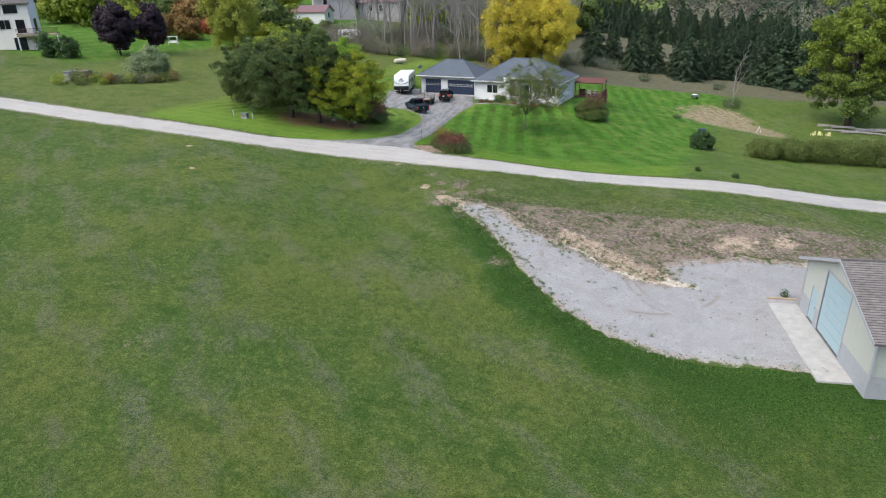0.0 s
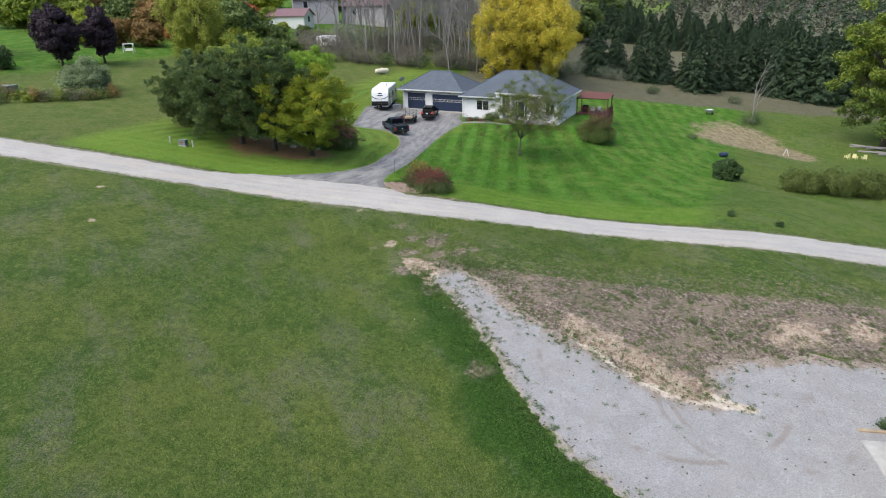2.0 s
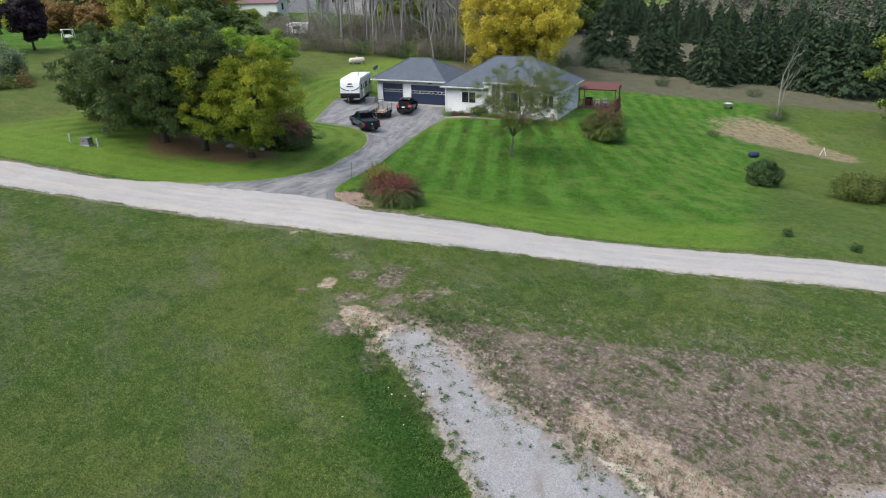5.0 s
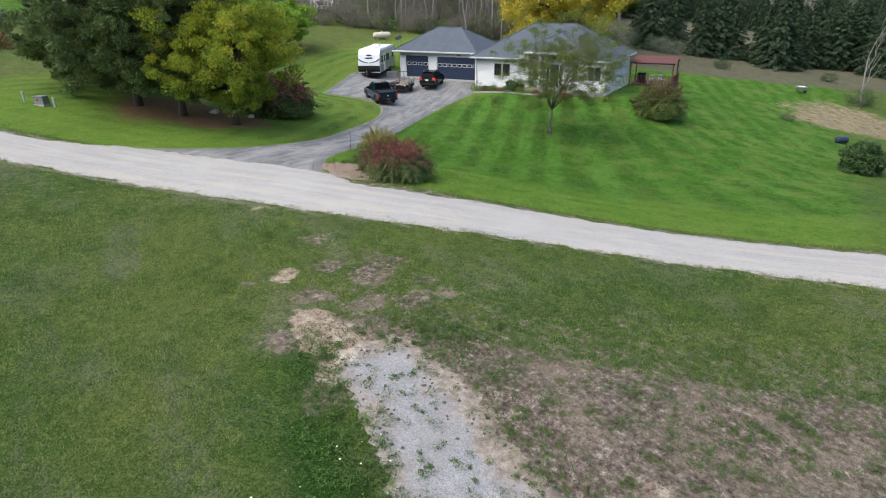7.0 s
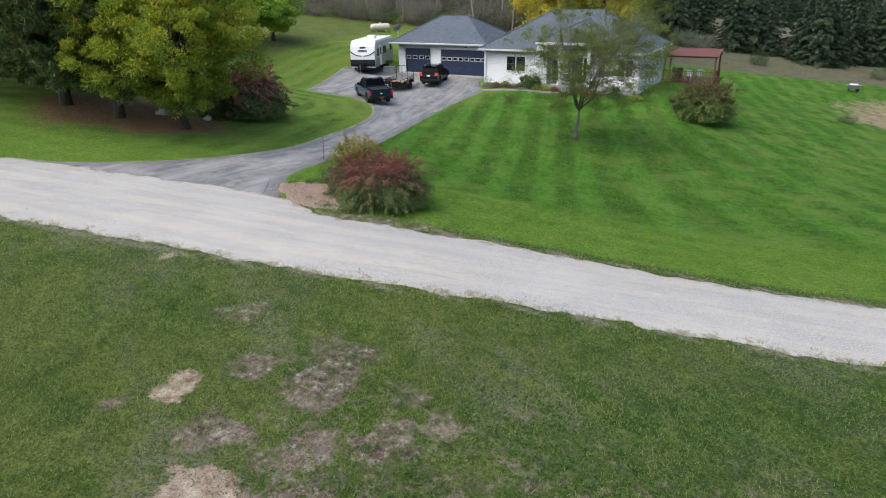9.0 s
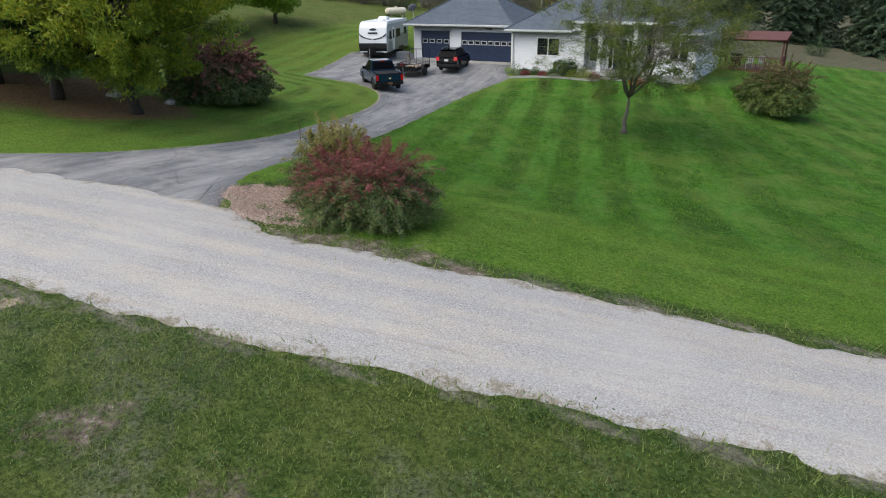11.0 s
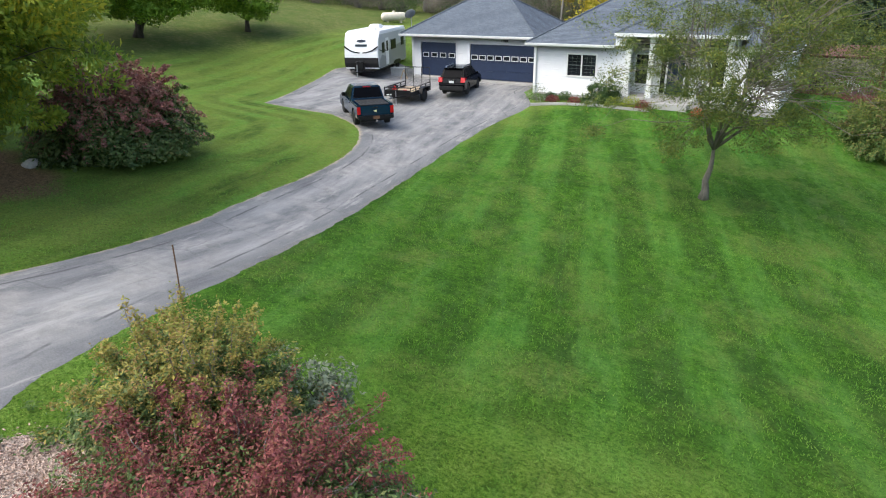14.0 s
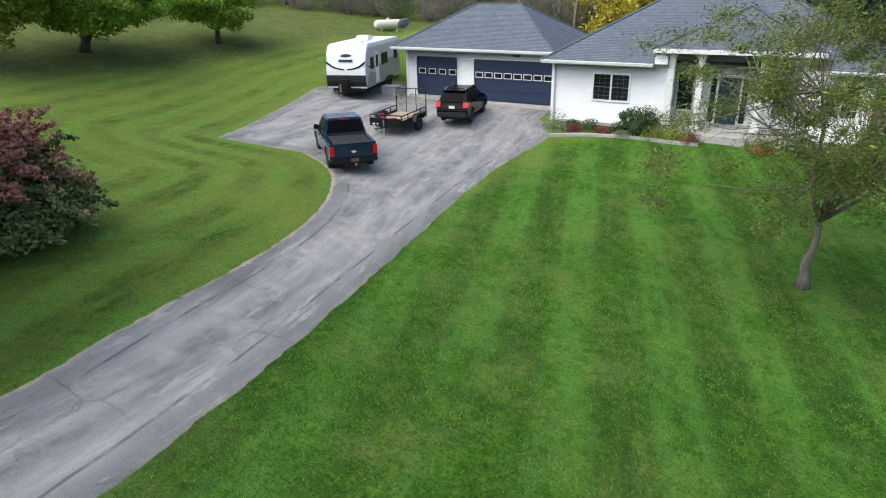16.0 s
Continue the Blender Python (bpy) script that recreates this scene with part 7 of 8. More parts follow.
white = gable_house("neighbour_house", "tall cream two-storey house with walk-out deck", pose(-68.4, -27.0, 7.9, 0, 0, 50), 13, 10, 7.6, 11.5, CREAM, SHINGLE_WARM,
    ((3.5, 5.3, 0.1, 2.2, "front"), (0.4, 1.1, 3.6, 5.0, "front"), (1.2, 1.9, 3.6, 5.0, "front"), (2.0, 2.7, 3.6, 5.0, "front"), (2.8, 3.5, 3.6, 5.0, "front"), (4.3, 5.6, 2.9, 5.0, "front"), (3.0, 5.0, 6.0, 7.3, "front"), (-4, -2, 3.6, 5.0, "front"), (-5, -3, 0.1, 2.0, "front"), (-2, 1, 3.0, 5.0, "side")))
t = thing("balcony_deck", pose(-68.4, -27.0, 7.9, 0, 0, 50), "brown timber deck on posts at the neighbour's house", "deck")
part("floor", Mesh().box(4.2, 10.2, -6.5, -3.2, 2.4, 2.65), WOOD, t)
for x in (4.3, 7.2, 10.1):
    part("post", Mesh().box(x - 0.1, x + 0.1, -6.45, -6.25, -1.5, 2.4), TRIM, t)
for z in (2.75, 3.55):
    part("rail", Mesh().box(4.2, 10.2, -6.5, -6.42, z, z + 0.07), DECK_RED, t)
    part("rail", Mesh().box(10.12, 10.2, -6.42, -3.2, z, z + 0.07), DECK_RED, t)
for k in range(31):
    part("baluster", Mesh().box(4.2 + 0.2 * k, 4.24 + 0.2 * k, -6.48, -6.44, 2.82, 3.55), DECK_RED, t)
gable_house("farm_shed", "low white shed with a dull red roof", pose(-55.9, 45.5, 8.3, 0, 0, 12), 9.2, 5.2, 2.8, 4.2, TRIM, RED_ROOF, ((-0.6, 0.3, 1.3, 2.6, "side"),))
gable_house("farm_house", "grey two-storey farmhouse with a reddish roof", pose(-58.0, 58.0, 9.0, 0, 0, 40), 11, 9, 5.5, 8.5, GREY_WALL, RED_ROOF, ((-1, 0, 3.5, 5.0, "side"), (-3, -2, 3.5, 5, "front")))
gable_house("farm_house", "grey outbuilding with a reddish roof", pose(-47.0, 66.0, 8.5, 0, 0, 15), 12, 8, 4.2, 6.6, GREY_WALL, RED_ROOF, ((-3, -2, 2.0, 3.4, "front"), (0, 1, 2.0, 3.4, "front")))


# ---- woods ----
def plant(proto, spots, rng, low=0.8, high=1.2):
    for x, y, s in spots:
        k = s * rng.uniform(low, high)
        c = copy_thing(proto, Matrix.Identity(4))
        c.matrix_basis = Matrix.Translation(ground_at(x, y, -0.1)) @ pose(0, 0, 0, 0, 0, rng.uniform(0, 360)) @ Matrix.Diagonal((k * rng.uniform(0.9, 1.1), k * rng.uniform(0.9, 1.1), k, 1))


rng = np.random.default_rng(77)
conifers = []
for s in range(4):
    wood, crown = conifer_mesh(100 + s, 12.0, (4.5, 3.9, 4.8, 4.2)[s], 26, 150, 0.17, SPRUCE)
    c = thing("spruce", pose(-200 - 8 * s, 160, 12.4), "dark green spruce at the edge of the wood", "tree", "spruces")
    part("trunk", wood, BARK, c)
    part("crown", crown, SPRUCE, c)
    conifers.append(c)
front = [(16.5, 50.6, 0.85), (24.5, 51.0, 0.8), (28.9, 54.4, 0.7), (36.1, 49.8, 0.88), (39.9, 57.5, 0.68), (44.3, 60.7, 0.85), (49.9, 58.9, 0.94), (53.6, 58.4, 0.98), (57.2, 57.9, 1.04), (47.0, 63.5, 0.85), (51.7, 63.5, 1.0), (55.4, 63.0, 1.0), (60.8, 61.0, 1.2), (64, 63, 1.2), (67, 60, 1.2), (71, 63, 1.25), (76, 62, 1.2), (82, 66, 1.2), (88, 64, 1.3), (14.0, 58.0, 0.75), (37.8, 54.5, 0.7), (19.0, 57.0, 0.8), (26.6, 53.5, 0.75), (33.8, 53.0, 0.72), (42.0, 59.5, 0.7)]
for q in range(4):
    plant(conifers[q], [p for k, p in enumerate(front) if k % 4 == q], rng, 0.93, 1.07)
deep = []
while len(deep) < 300:
    x, y = rng.uniform(-20, 150), rng.uniform(66, 150)
    if y < 106 + 4 * math.sin(x / 9) and x < 46:
        continue
    if x < 16 and y < 60 + (16 - x) * 1.2:
        continue
    if any((x - a) ** 2 + (y - b) ** 2 < 7 for a, b, _ in deep):
        continue
    deep.append((x, y, rng.uniform(0.5, 0.8) + 0.001 * (y - 66)))
for q in range(4):
    plant(conifers[q], deep[q::4], rng)

bare = []
for s in range(4):
    b = thing("bare_tree", pose(-220 - 8 * s, 160, 12.6), "leafless grey tree in the wood behind the house", "tree", "bare trees")
    part("trunk", bare_mesh(200 + s, 15.0, 5, BARK_WOOD, 0.0095), BARK_WOOD, b)
    bare.append(b)
spots = []
while len(spots) < 150:
    x, y = rng.uniform(-34, 6), rng.uniform(23, 85)
    if y < 19.5 + 0.6 * (x + 16) + 4 * (x < -24):
        continue
    if any((x - a) ** 2 + (y - b) ** 2 < 3 for a, b, _ in spots):
        continue
    spots.append((x, y, rng.uniform(0.85, 1.35)))
for q in range(4):
    plant(bare[q], spots[q::4], rng)
d = thing("dead_tree", pose(*ground_at(46.7, 29.5)), "thin leafless young tree on the meadow", "tree")
part("trunk", bare_mesh(231, 10.5, 3, BARK_PALE, 0.011), BARK_PALE, d)

# undergrowth before the bare wood
under = []
for s, (leaf, tall) in enumerate(((DRYBRUSH, 2.6), (BUSH_GREEN, 2.4), (DRYBRUSH, 3.4), (SILVER, 2.8))):
    under.append(tree("undergrowth", ("dry grey-brown brush at the wood's edge", "low green undergrowth shrub", "tall dry brush at the wood's edge", "silvery shrub at the wood's edge")[s], -230 - 8 * s, 150, tall, (2.4, 2.2), 0.05, 9, 70, 50, 0.09, leaf, BARK_TWIG, 300 + s, 0.05, 0.05, 0.9, 0.65, narrow=0.25, stems=12, category="bush", group="undergrowth"))
brush = [(-24 + 1.9 * k, 17.5 + 0.62 * 1.9 * k + rng.uniform(-1.5, 2.5), rng.uniform(0.8, 1.25)) for k in range(20)]
brush += [(rng.uniform(-34, 4), rng.uniform(30, 60), rng.uniform(0.8, 1.5)) for _ in range(26)]
plant(under[0], brush[0::3], rng)
plant(under[1], brush[1::3], rng)
plant(under[2], brush[2::3] + [(-27, 17, 1.3), (-31, 20, 1.4), (-35, 22, 1.3), (-29, 25, 1.4), (-24, 21, 1.3)], rng)
plant(under[3], [(19.0, 47.3, 0.85), (21.2, 47.8, 0.75), (24.6, 50.0, 0.5), (13.2, 45.8, 1.1), (-30, 30, 1.6), (-26, 33, 1.8), (-34, 36, 1.6)], rng, 0.95, 1.05)
plant(under[1], [(43.3, 43.2, 0.6), (46.7, 28.6, 0.7), (39.5, 12.0, 0.35), (29.5, 40, 0.7)], rng)

# autumn hedgerows on the west side
west = []
for s, (leaf, label) in enumerate(((LIMEY, "yellow-green tree in the hedgerow"), (ORANGE, "orange-brown tree in the hedgerow"), (HEDGE_GREEN, "green tree in the hedgerow"), (RED, "red-leaved bush in the hedgerow"), (GOLDGREEN, "golden green tree in the hedgerow"))):
    west.append(tree("hedgerow_tree", label, -240 - 10 * s, 150, 7.5, (4.6, 4.4), 0.5, 12, 110, 100, 0.27, leaf, BARK, 400 + s, 0.16, 0.1, 0.7, 0.6, group="hedgerow trees"))
plant(west[0], [(-91, 9, 1.3), (-84, 11, 1.0), (-49, 9, 0.7), (-61, 44, 0.6), (-104, 10, 1.3), (-70, 30, 1.1)], rng)
plant(west[1], [(-93, 17, 1.1), (-78, 4, 0.6), (-72, 2, 0.55), (-55, 3, 0.6), (-60, 0, 0.6), (-66, 16, 0.8), (-54, 16, 0.8), (-98, 26, 1.1)], rng)
plant(west[2], [(-75, 14, 1.0), (-44, 14, 0.9), (-38, 18, 0.7), (-30, 12, 0.5), (-64, 26, 0.7), (-43, 33, 0.3), (-36, 28, 0.35), (-110, 30, 1.4), (-85, 40, 1.3)], rng)
plant(west[3], [(-64.5, 39.5, 0.55), (-58, 12, 0.5), (-72, 48, 0.6), (-80, 26, 0.8)], rng)
plant(west[4], [(-66, -1, 0.7), (-58, 22, 0.8), (-47, 28, 0.35), (-51, 36, 0.32), (-43, 24, 0.4), (-40, 10, 0.5), (-90, 30, 1.2), (-78, 60, 1.2), (-100, 50, 1.4), (-30, 60, 1.0)], rng)
far = []
while len(far) < 70:
    x, y = rng.uniform(-190, 2), rng.uniform(75, 190)
    far.append((x, y, rng.uniform(1.0, 1.7)))
for q in range(5):
    plant(west[(0, 2, 2, 4, 4)[q]], far[q::5], rng)
plant(bare[0], [(rng.uniform(-70, -10), rng.uniform(85, 130), rng.uniform(0.9, 1.3)) for _ in range(14)], rng)


# ---- the wooded hills beyond ----
def far_wood(name, n, keep, tall, wide, per, size, leaf, seed, label):
    """A distant wood: many ragged crowns in one sheet of leaves."""
    rng = np.random.default_rng(seed)
    x, y = rng.uniform(-260, 330, n), rng.uniform(120, 620, n)
    ok = keep(x, y) & (y > 165 - 0.25 * x)
    x, y = x[ok], y[ok]
    k = len(x)
    h = (tall * rng.uniform(0.6, 1.3, k)).repeat(per)
    f = rng.random(k * per) ** 0.8
    r = wide * (1.05 - f) ** 0.7 * np.sqrt(rng.random(k * per))
    a = rng.uniform(0, 2 * math.pi, k * per)
    px, py = x.repeat(per) + r * np.cos(a), y.repeat(per) + r * np.sin(a)
    me = leaves(name, np.stack([px, py, height(px, py) + f * h], 1), size, leaf, rng, 0.2, narrow=0.5)
    return tagged(new(name, me), label, "wood", kind="stuff")


FAR_BROWN = leafy("far_bare_twigs", (0.04, 0.042, 0.03), (0.066, 0.065, 0.047), (0.1, 0.095, 0.07), (0.08, 0.09, 0.04), glow=0.1, blotch=0.4)
far_wood("conifer_wood", 1500, lambda x, y: wobble(x, y, 40, 1.0, 2.0) > -0.1, 13, 4.0, 70, 0.75, SPRUCE, 61, "dark evergreen wood covering the far slope")
far_wood("bare_wood", 1700, lambda x, y: wobble(x, y, 40, 1.0, 2.0) < 0.15, 11, 4.5, 60, 0.65, FAR_BROWN, 62, "grey-brown leafless wood on the far hills")


# ---- garden things ----
def small_plant(name, label, x, y, r, h, n, size, leaf, seed, group="", narrow=0.45):
    rng = np.random.default_rng(seed)
    ob = thing(name, Matrix.Translation(ground_at(x, y, 0.0)), label, "plant", group)
    p = rng.normal(size=(n, 3))
    p *= (rng.random(n) ** 0.45 / np.linalg.norm(p, axis=1))[:, None]
    p = np.abs(p * (1, 1, 1)) * np.sign(p) * (r, r, h)
    p[:, 2] = np.abs(p[:, 2]) + 0.02
    stems = Mesh()
    for k in range(7):
        q = p[int(rng.integers(n))]
        stems.tube([(0, 0, -0.05), Vector(q) * 0.5 + Vector((0, 0, 0.05)), q], [0.012, 0.009, 0.005], 4, False)
    part("branchwork", stems, BARK_TWIG, ob)
    part("foliage", leaves("foliage", p, size, leaf, rng, 0.0, narrow=narrow), leaf, ob)
    return ob


bed = ((11.7, -4.3, 0.8, 1.0, SILVER, "silvery artemisia in the front bed"), (12.6, -4.2, 0.45, 0.35, WINE, "low red-leaved plant in the front bed"), (13.2, -3.7, 0.5, 0.5, BUSH_GREEN, "low green perennial in the front bed"),
       (13.9, -4.1, 0.4, 0.35, WINE, "small red flowering plant in the bed"), (14.5, -3.6, 0.5, 0.45, BUSH_GREEN, "low green perennial in the front bed"), (14.9, -4.1, 0.55, 0.25, SILVER, "low silvery ground cover in the bed"),
       (16.2, -4.0, 0.6, 0.6, LIMEY, "yellow-green perennial in the front bed"), (17.1, -3.8, 0.6, 0.7, GOLDGREEN, "golden perennial beside the porch"), (17.8, -3.9, 0.5, 0.5, WINE, "reddish perennial beside the porch"),
       (12.2, -3.5, 0.4, 0.3, BUSH_GREEN, "low green ground cover in the bed"), (20.8, -3.9, 0.6, 0.5, RED, "red flowering plant beside the porch"), (22.6, -3.7, 0.6, 0.5, BUSH_GREEN, "low green plant along the house wall"), (24.4, -3.7, 0.6, 0.5, LIMEY, "yellow-green plant along the house wall"))
for k, (x, y, r, h, leaf, label) in enumerate(bed):
    small_plant("bed_plant", label, x, y, r, h, 700, 0.045, leaf, 500 + k, "front bed plants")
tree("boxwood", "rounded glossy dark green shrub at the wall", 15.5, -3.55, 1.25, (0.85, 0.6), 0.05, 8, 60, 110, 0.045, BUSH_GREEN, BARK, 520, 0.03, 0.05, 0.85, 0.6, stems=4, category="bush")
# flower bed by the lane, far side
rngf = np.random.default_rng(9)
for k in range(30):
    x, y = -33.0 + 0.28 * k + rngf.uniform(-1.2, 1.2), -40.4 + 0.33 * k + rngf.uniform(-1.9, 1.9)
    leaf, label = ((LIMEY, "yellow flowering clump in the long bed"), (ORANGE, "orange-brown clump in the long bed"), (REED, "fading green clump in the long bed"), (DRYBRUSH, "dry grey clump in the long bed"))[(0, 2, 0, 3, 2, 1)[k % 6]]
    small_plant("flower_clump", label, x, y, rngf.uniform(0.8, 1.6), rngf.uniform(0.8, 1.8), 420, 0.11, leaf, 540 + k, "long flower bed")
for k in range(7):
    rock(-35.5 + 0.5 * k, -38.0 - 0.35 * k + 0.2 * (k % 2), 0.45, 60 + k, "pale boulder edging the flower bed")
t = thing("raised_planter", pose(*ground_at(-35.6, -36.0), 0, 0, 20), "low grey timber planter by the flower bed", "planter")
for a, b, c, d in ((-1.6, 1.6, -0.9, -0.8), (-1.6, 1.6, 0.8, 0.9), (-1.6, -1.5, -0.8, 0.8), (1.5, 1.6, -0.8, 0.8)):
    part("board", Mesh().box(a, b, c, d, -0.1, 0.6), GREY_BOX, t)
part("cover", Mesh().box(-1.65, 1.65, -0.95, 0.95, 0.6, 0.66), GREY_BOX, t)


def garden_swing(x, y):
    t = thing("garden_swing", pose(*ground_at(x, y), 0, 0, 30) @ Matrix.Diagonal((0.68, 0.68, 0.68, 1)), "white timber garden swing seat", "swing")
    for s in (-1, 1):
        for d in (-0.7, 0.7):
            part("post", Mesh().tube([(1.2 * s, d, 0), (1.2 * s, d * 0.3, 2.1)], 0.07, 6), TRIM, t)
    part("beam", Mesh().tube([(-1.4, 0, 2.15), (1.4, 0, 2.15)], 0.08, 6), TRIM, t)
    part("seat", Mesh().box(-0.9, 0.9, -0.3, 0.3, 0.5, 0.56), TRIM, t)
    part("backrest", Mesh().box(-0.9, 0.9, 0.28, 0.34, 0.56, 1.1), TRIM, t)
    for s in (-0.85, 0.85):
        part("chain", Mesh().tube([(s, 0, 0.56), (s, 0, 2.15)], 0.02, 4), ALLOY, t)


garden_swing(-51.3, -4.5)


def lawn_chair(x, y, turn):
    t = thing("lawn_chair", pose(*ground_at(x, y), 0, 0, turn) @ Matrix.Diagonal((0.8, 0.8, 0.8, 1)), "pale yellow slatted garden chair", "chair", "lawn chairs")
    for k in range(5):
        part("seat_slat", Mesh().box(-0.28, 0.28, -0.3 + 0.13 * k, -0.2 + 0.13 * k, 0.32 - 0.02 * k, 0.35 - 0.02 * k), YELLOW, t)
        part("back_slat", Mesh().box(-0.28 + 0.115 * k, -0.18 + 0.115 * k, 0.3, 0.33, 0.3, 1.0), YELLOW, t)
    for s in (-1, 1):
        part("leg", Mesh().box(0.3 * s - 0.03, 0.3 * s + 0.03, -0.32, -0.26, -0.1, 0.55), YELLOW, t)
        part("leg", Mesh().box(0.3 * s - 0.03, 0.3 * s + 0.03, 0.3, 0.36, -0.1, 0.55), YELLOW, t)
        part("armrest", Mesh().box(0.33 * s - 0.07, 0.33 * s + 0.07, -0.36, 0.36, 0.55, 0.58), YELLOW, t)


for x, y, a in ((61.5, 19.9, 200), (60.4, 19.6, 150), (59.4, 19.2, 230)):
    lawn_chair(x, y, a)
rngl = np.random.default_rng(12)
for k in range(14):
    x, y = 65.5 + rngl.uniform(-3.5, 5), 24.3 + rngl.uniform(-1.6, 1.6)
    t = thing("log", pose(*ground_at(x, y, 0.15), 0, 0, rngl.uniform(-30, 30)), "weathered grey felled log on a pile", "log", "log pile")
    n = rngl.uniform(1.2, 2.6)
    part("stem", Mesh().tube([(-n, 0, 0), (0, 0.05, 0.03), (n, 0, 0)], [0.15, 0.13, 0.11], 8), BARK_PALE, t)
t = thing("barrel", pose(*ground_at(44.2, 2.9, 0.3), 0, 90, 30), "dark blue plastic barrel lying in the grass", "barrel")
part("drum", Mesh().lathe([(0.24, -0.5), (0.29, -0.45), (0.3, -0.2), (0.28, 0), (0.3, 0.2), (0.29, 0.45), (0.24, 0.5)], pose(0, 0, 0), 16), NAVY, t, smooth=True)
t = thing("garden_trestle", pose(*ground_at(51.6, 13.9), 0, 0, 20), "white A-shaped garden stake frame", "trellis")
for s in (-1, 1):
    part("leg", Mesh().tube([(0.4 * s, 0, -0.1), (0, 0, 1.0)], 0.03, 5), TRIM, t)
t = thing("garden_cart", pose(*ground_at(40.2, 30.2), 0, 0, 0), "small grey and white cart on the meadow", "cart")
part("tray", frustum((-0.5, 0.5, -0.3, 0.3), (-0.7, 0.7, -0.45, 0.45), 0.35, 0.75), GREY_BOX, t)
part("lid", Mesh().box(-0.4, 0.4, -0.3, 0.3, 0.76, 0.84), TRIM, t)
wheel(t, 0.45, 0.0, 0.2, 0.1, 1)
for s in (-1, 1):
    part("leg", Mesh().tube([(-0.4, 0.25 * s, 0), (-0.4, 0.25 * s, 0.4)], 0.03, 5), BLACK, t)
t = thing("parked_camper", pose(*ground_at(-32.6, 27.5), 0, 0, 15), "small rounded white camper behind the brush", "camper")
part("shell", Mesh().prism([(-1.1, 0.5), (1.1, 0.5), (1.15, 1.6), (0.9, 2.2), (0.0, 2.4), (-0.9, 2.2), (-1.15, 1.6)], -2.2, 2.2), RV_WHITE, t, bevel=0.08)
part("window", Mesh().box(-0.9, 0.2, -1.17, -1.13, 1.2, 1.8), GLASS, t)
for s in (-1, 1):
    wheel(t, 0, s * 1.0, 0.32, 0.2, s)
for k, (x, y) in enumerate(((46.5, -27.7), (50.1, -28.9))):
    small_plant("grass_clump", "small dark clump of uncut grass on the lawn", x, y, 0.4, 0.55, 260, 0.07, BUSH_GREEN, 595 + k, "unmown clumps")
# planter against the barn front and small items
t = small_plant("corner_plant", "small dark green plant in the sandy corner bed", 54.55, -52.5, 0.32, 0.6, 260, 0.05, BUSH_GREEN, 590)

t2 = thing("border_timber", pose(*ground_at(54.4, -52.95, 0.0), 0, 0, 16), "short weathered timber edging by the slab", "timber")
part("timber", Mesh().box(-0.9, 0.9, -0.09, 0.09, -0.06, 0.1), WOOD, t2)


# ---- grass, weeds and stones: too many to count ----
def scatter(n, x0, x1, y0, y1, rng, keep):
    """Points in a box, kept by a chance that depends on the place."""
    x, y = rng.uniform(x0, x1, n), rng.uniform(y0, y1, n)
    ok = rng.random(n) < keep(x, y)
    return x[ok], y[ok]


def clumpy(x, y, s=1.0, seed=0.0):
    return np.clip(0.5 + 0.5 * wobble(x, y, 1.1 * s, 1.0, seed) + 0.5 * wobble(x, y, 0.31 * s, 1.0, seed + 5), 0, 1)


def off_hard(x, y, gap=0.05):
    d = np.maximum(polygon_distance(x, y, DRIVE), polygon_distance(x, y, STONE_PAD))
    house = (x > -0.6) & (x < 26.8) & (y > -3.6)
    return (d < -gap) & (road_gap(x, y) > gap - 0.15) & ~house


def blades(name, x, y, tall, wide, material, rng, label, category="grass"):
    """Single pointed blades standing in the turf."""
    n = len(x)
    z = height(x, y) - 0.01
    a, lean = rng.uniform(0, 2 * math.pi, n), rng.normal(size=(n, 2)) * 0.55
    h = tall * rng.uniform(0.5, 1.5, n)
    dx, dy = np.cos(a) * wide, np.sin(a) * wide
    base = np.stack([x, y, z], 1)
    side = np.stack([dx, dy, np.zeros(n)], 1)
    tip = base + np.stack([lean[:, 0] * h, lean[:, 1] * h, h], 1)
    me = bpy.data.meshes.new(name)
    fill_mesh(me, np.stack([base - side, base + side, tip], 1).reshape(-1, 3), np.arange(3 * n).reshape(n, 3))
    me.materials.append(material)
    ob = new(name, me)
    return tagged(ob, label, category, kind="stuff")


FIELD_BLADE = leafy("field_grass_blades", (0.085, 0.145, 0.028), (0.15, 0.225, 0.048), (0.235, 0.285, 0.08), (0.32, 0.32, 0.15), glow=0.5, blotch=0.4)
LAWN_BLADE = leafy("lawn_grass_blades", (0.04, 0.125, 0.011), (0.09, 0.225, 0.022), (0.15, 0.285, 0.036), (0.21, 0.31, 0.06), glow=0.45, blotch=0.55)
WEED = leafy("broad_weed_leaves", (0.035, 0.075, 0.018), (0.08, 0.145, 0.034), (0.15, 0.21, 0.06), glow=0.35, blotch=0.4)
BANK_LEAF = leafy("rank_weed_leaves", (0.028, 0.075, 0.013), (0.065, 0.15, 0.025), (0.13, 0.22, 0.045), glow=0.3, blotch=0.4)
BLOOM = plain("white_clover_bloom", (0.7, 0.7, 0.64), 0.8)
rngg = np.random.default_rng(31)
x, y = scatter(420000, 14, 56, -72, -40, rngg, lambda x, y: (0.25 + 0.75 * clumpy(x, y, 1.4)) * np.clip(1.25 - np.hypot(x - 33, y + 50) / 26, 0, 1) * (1 - 0.9 * smooth_step(polygon_distance(x, y, DIRT), -0.5, 1.0)) * smooth_step(np.hypot(x - 29.0, y + 50.2), 1.2, 2.4) * off_hard(x, y))
blades("field_grass", x, y, 0.075, 0.009, FIELD_BLADE, rngg, "uneven field grass with dry blades")
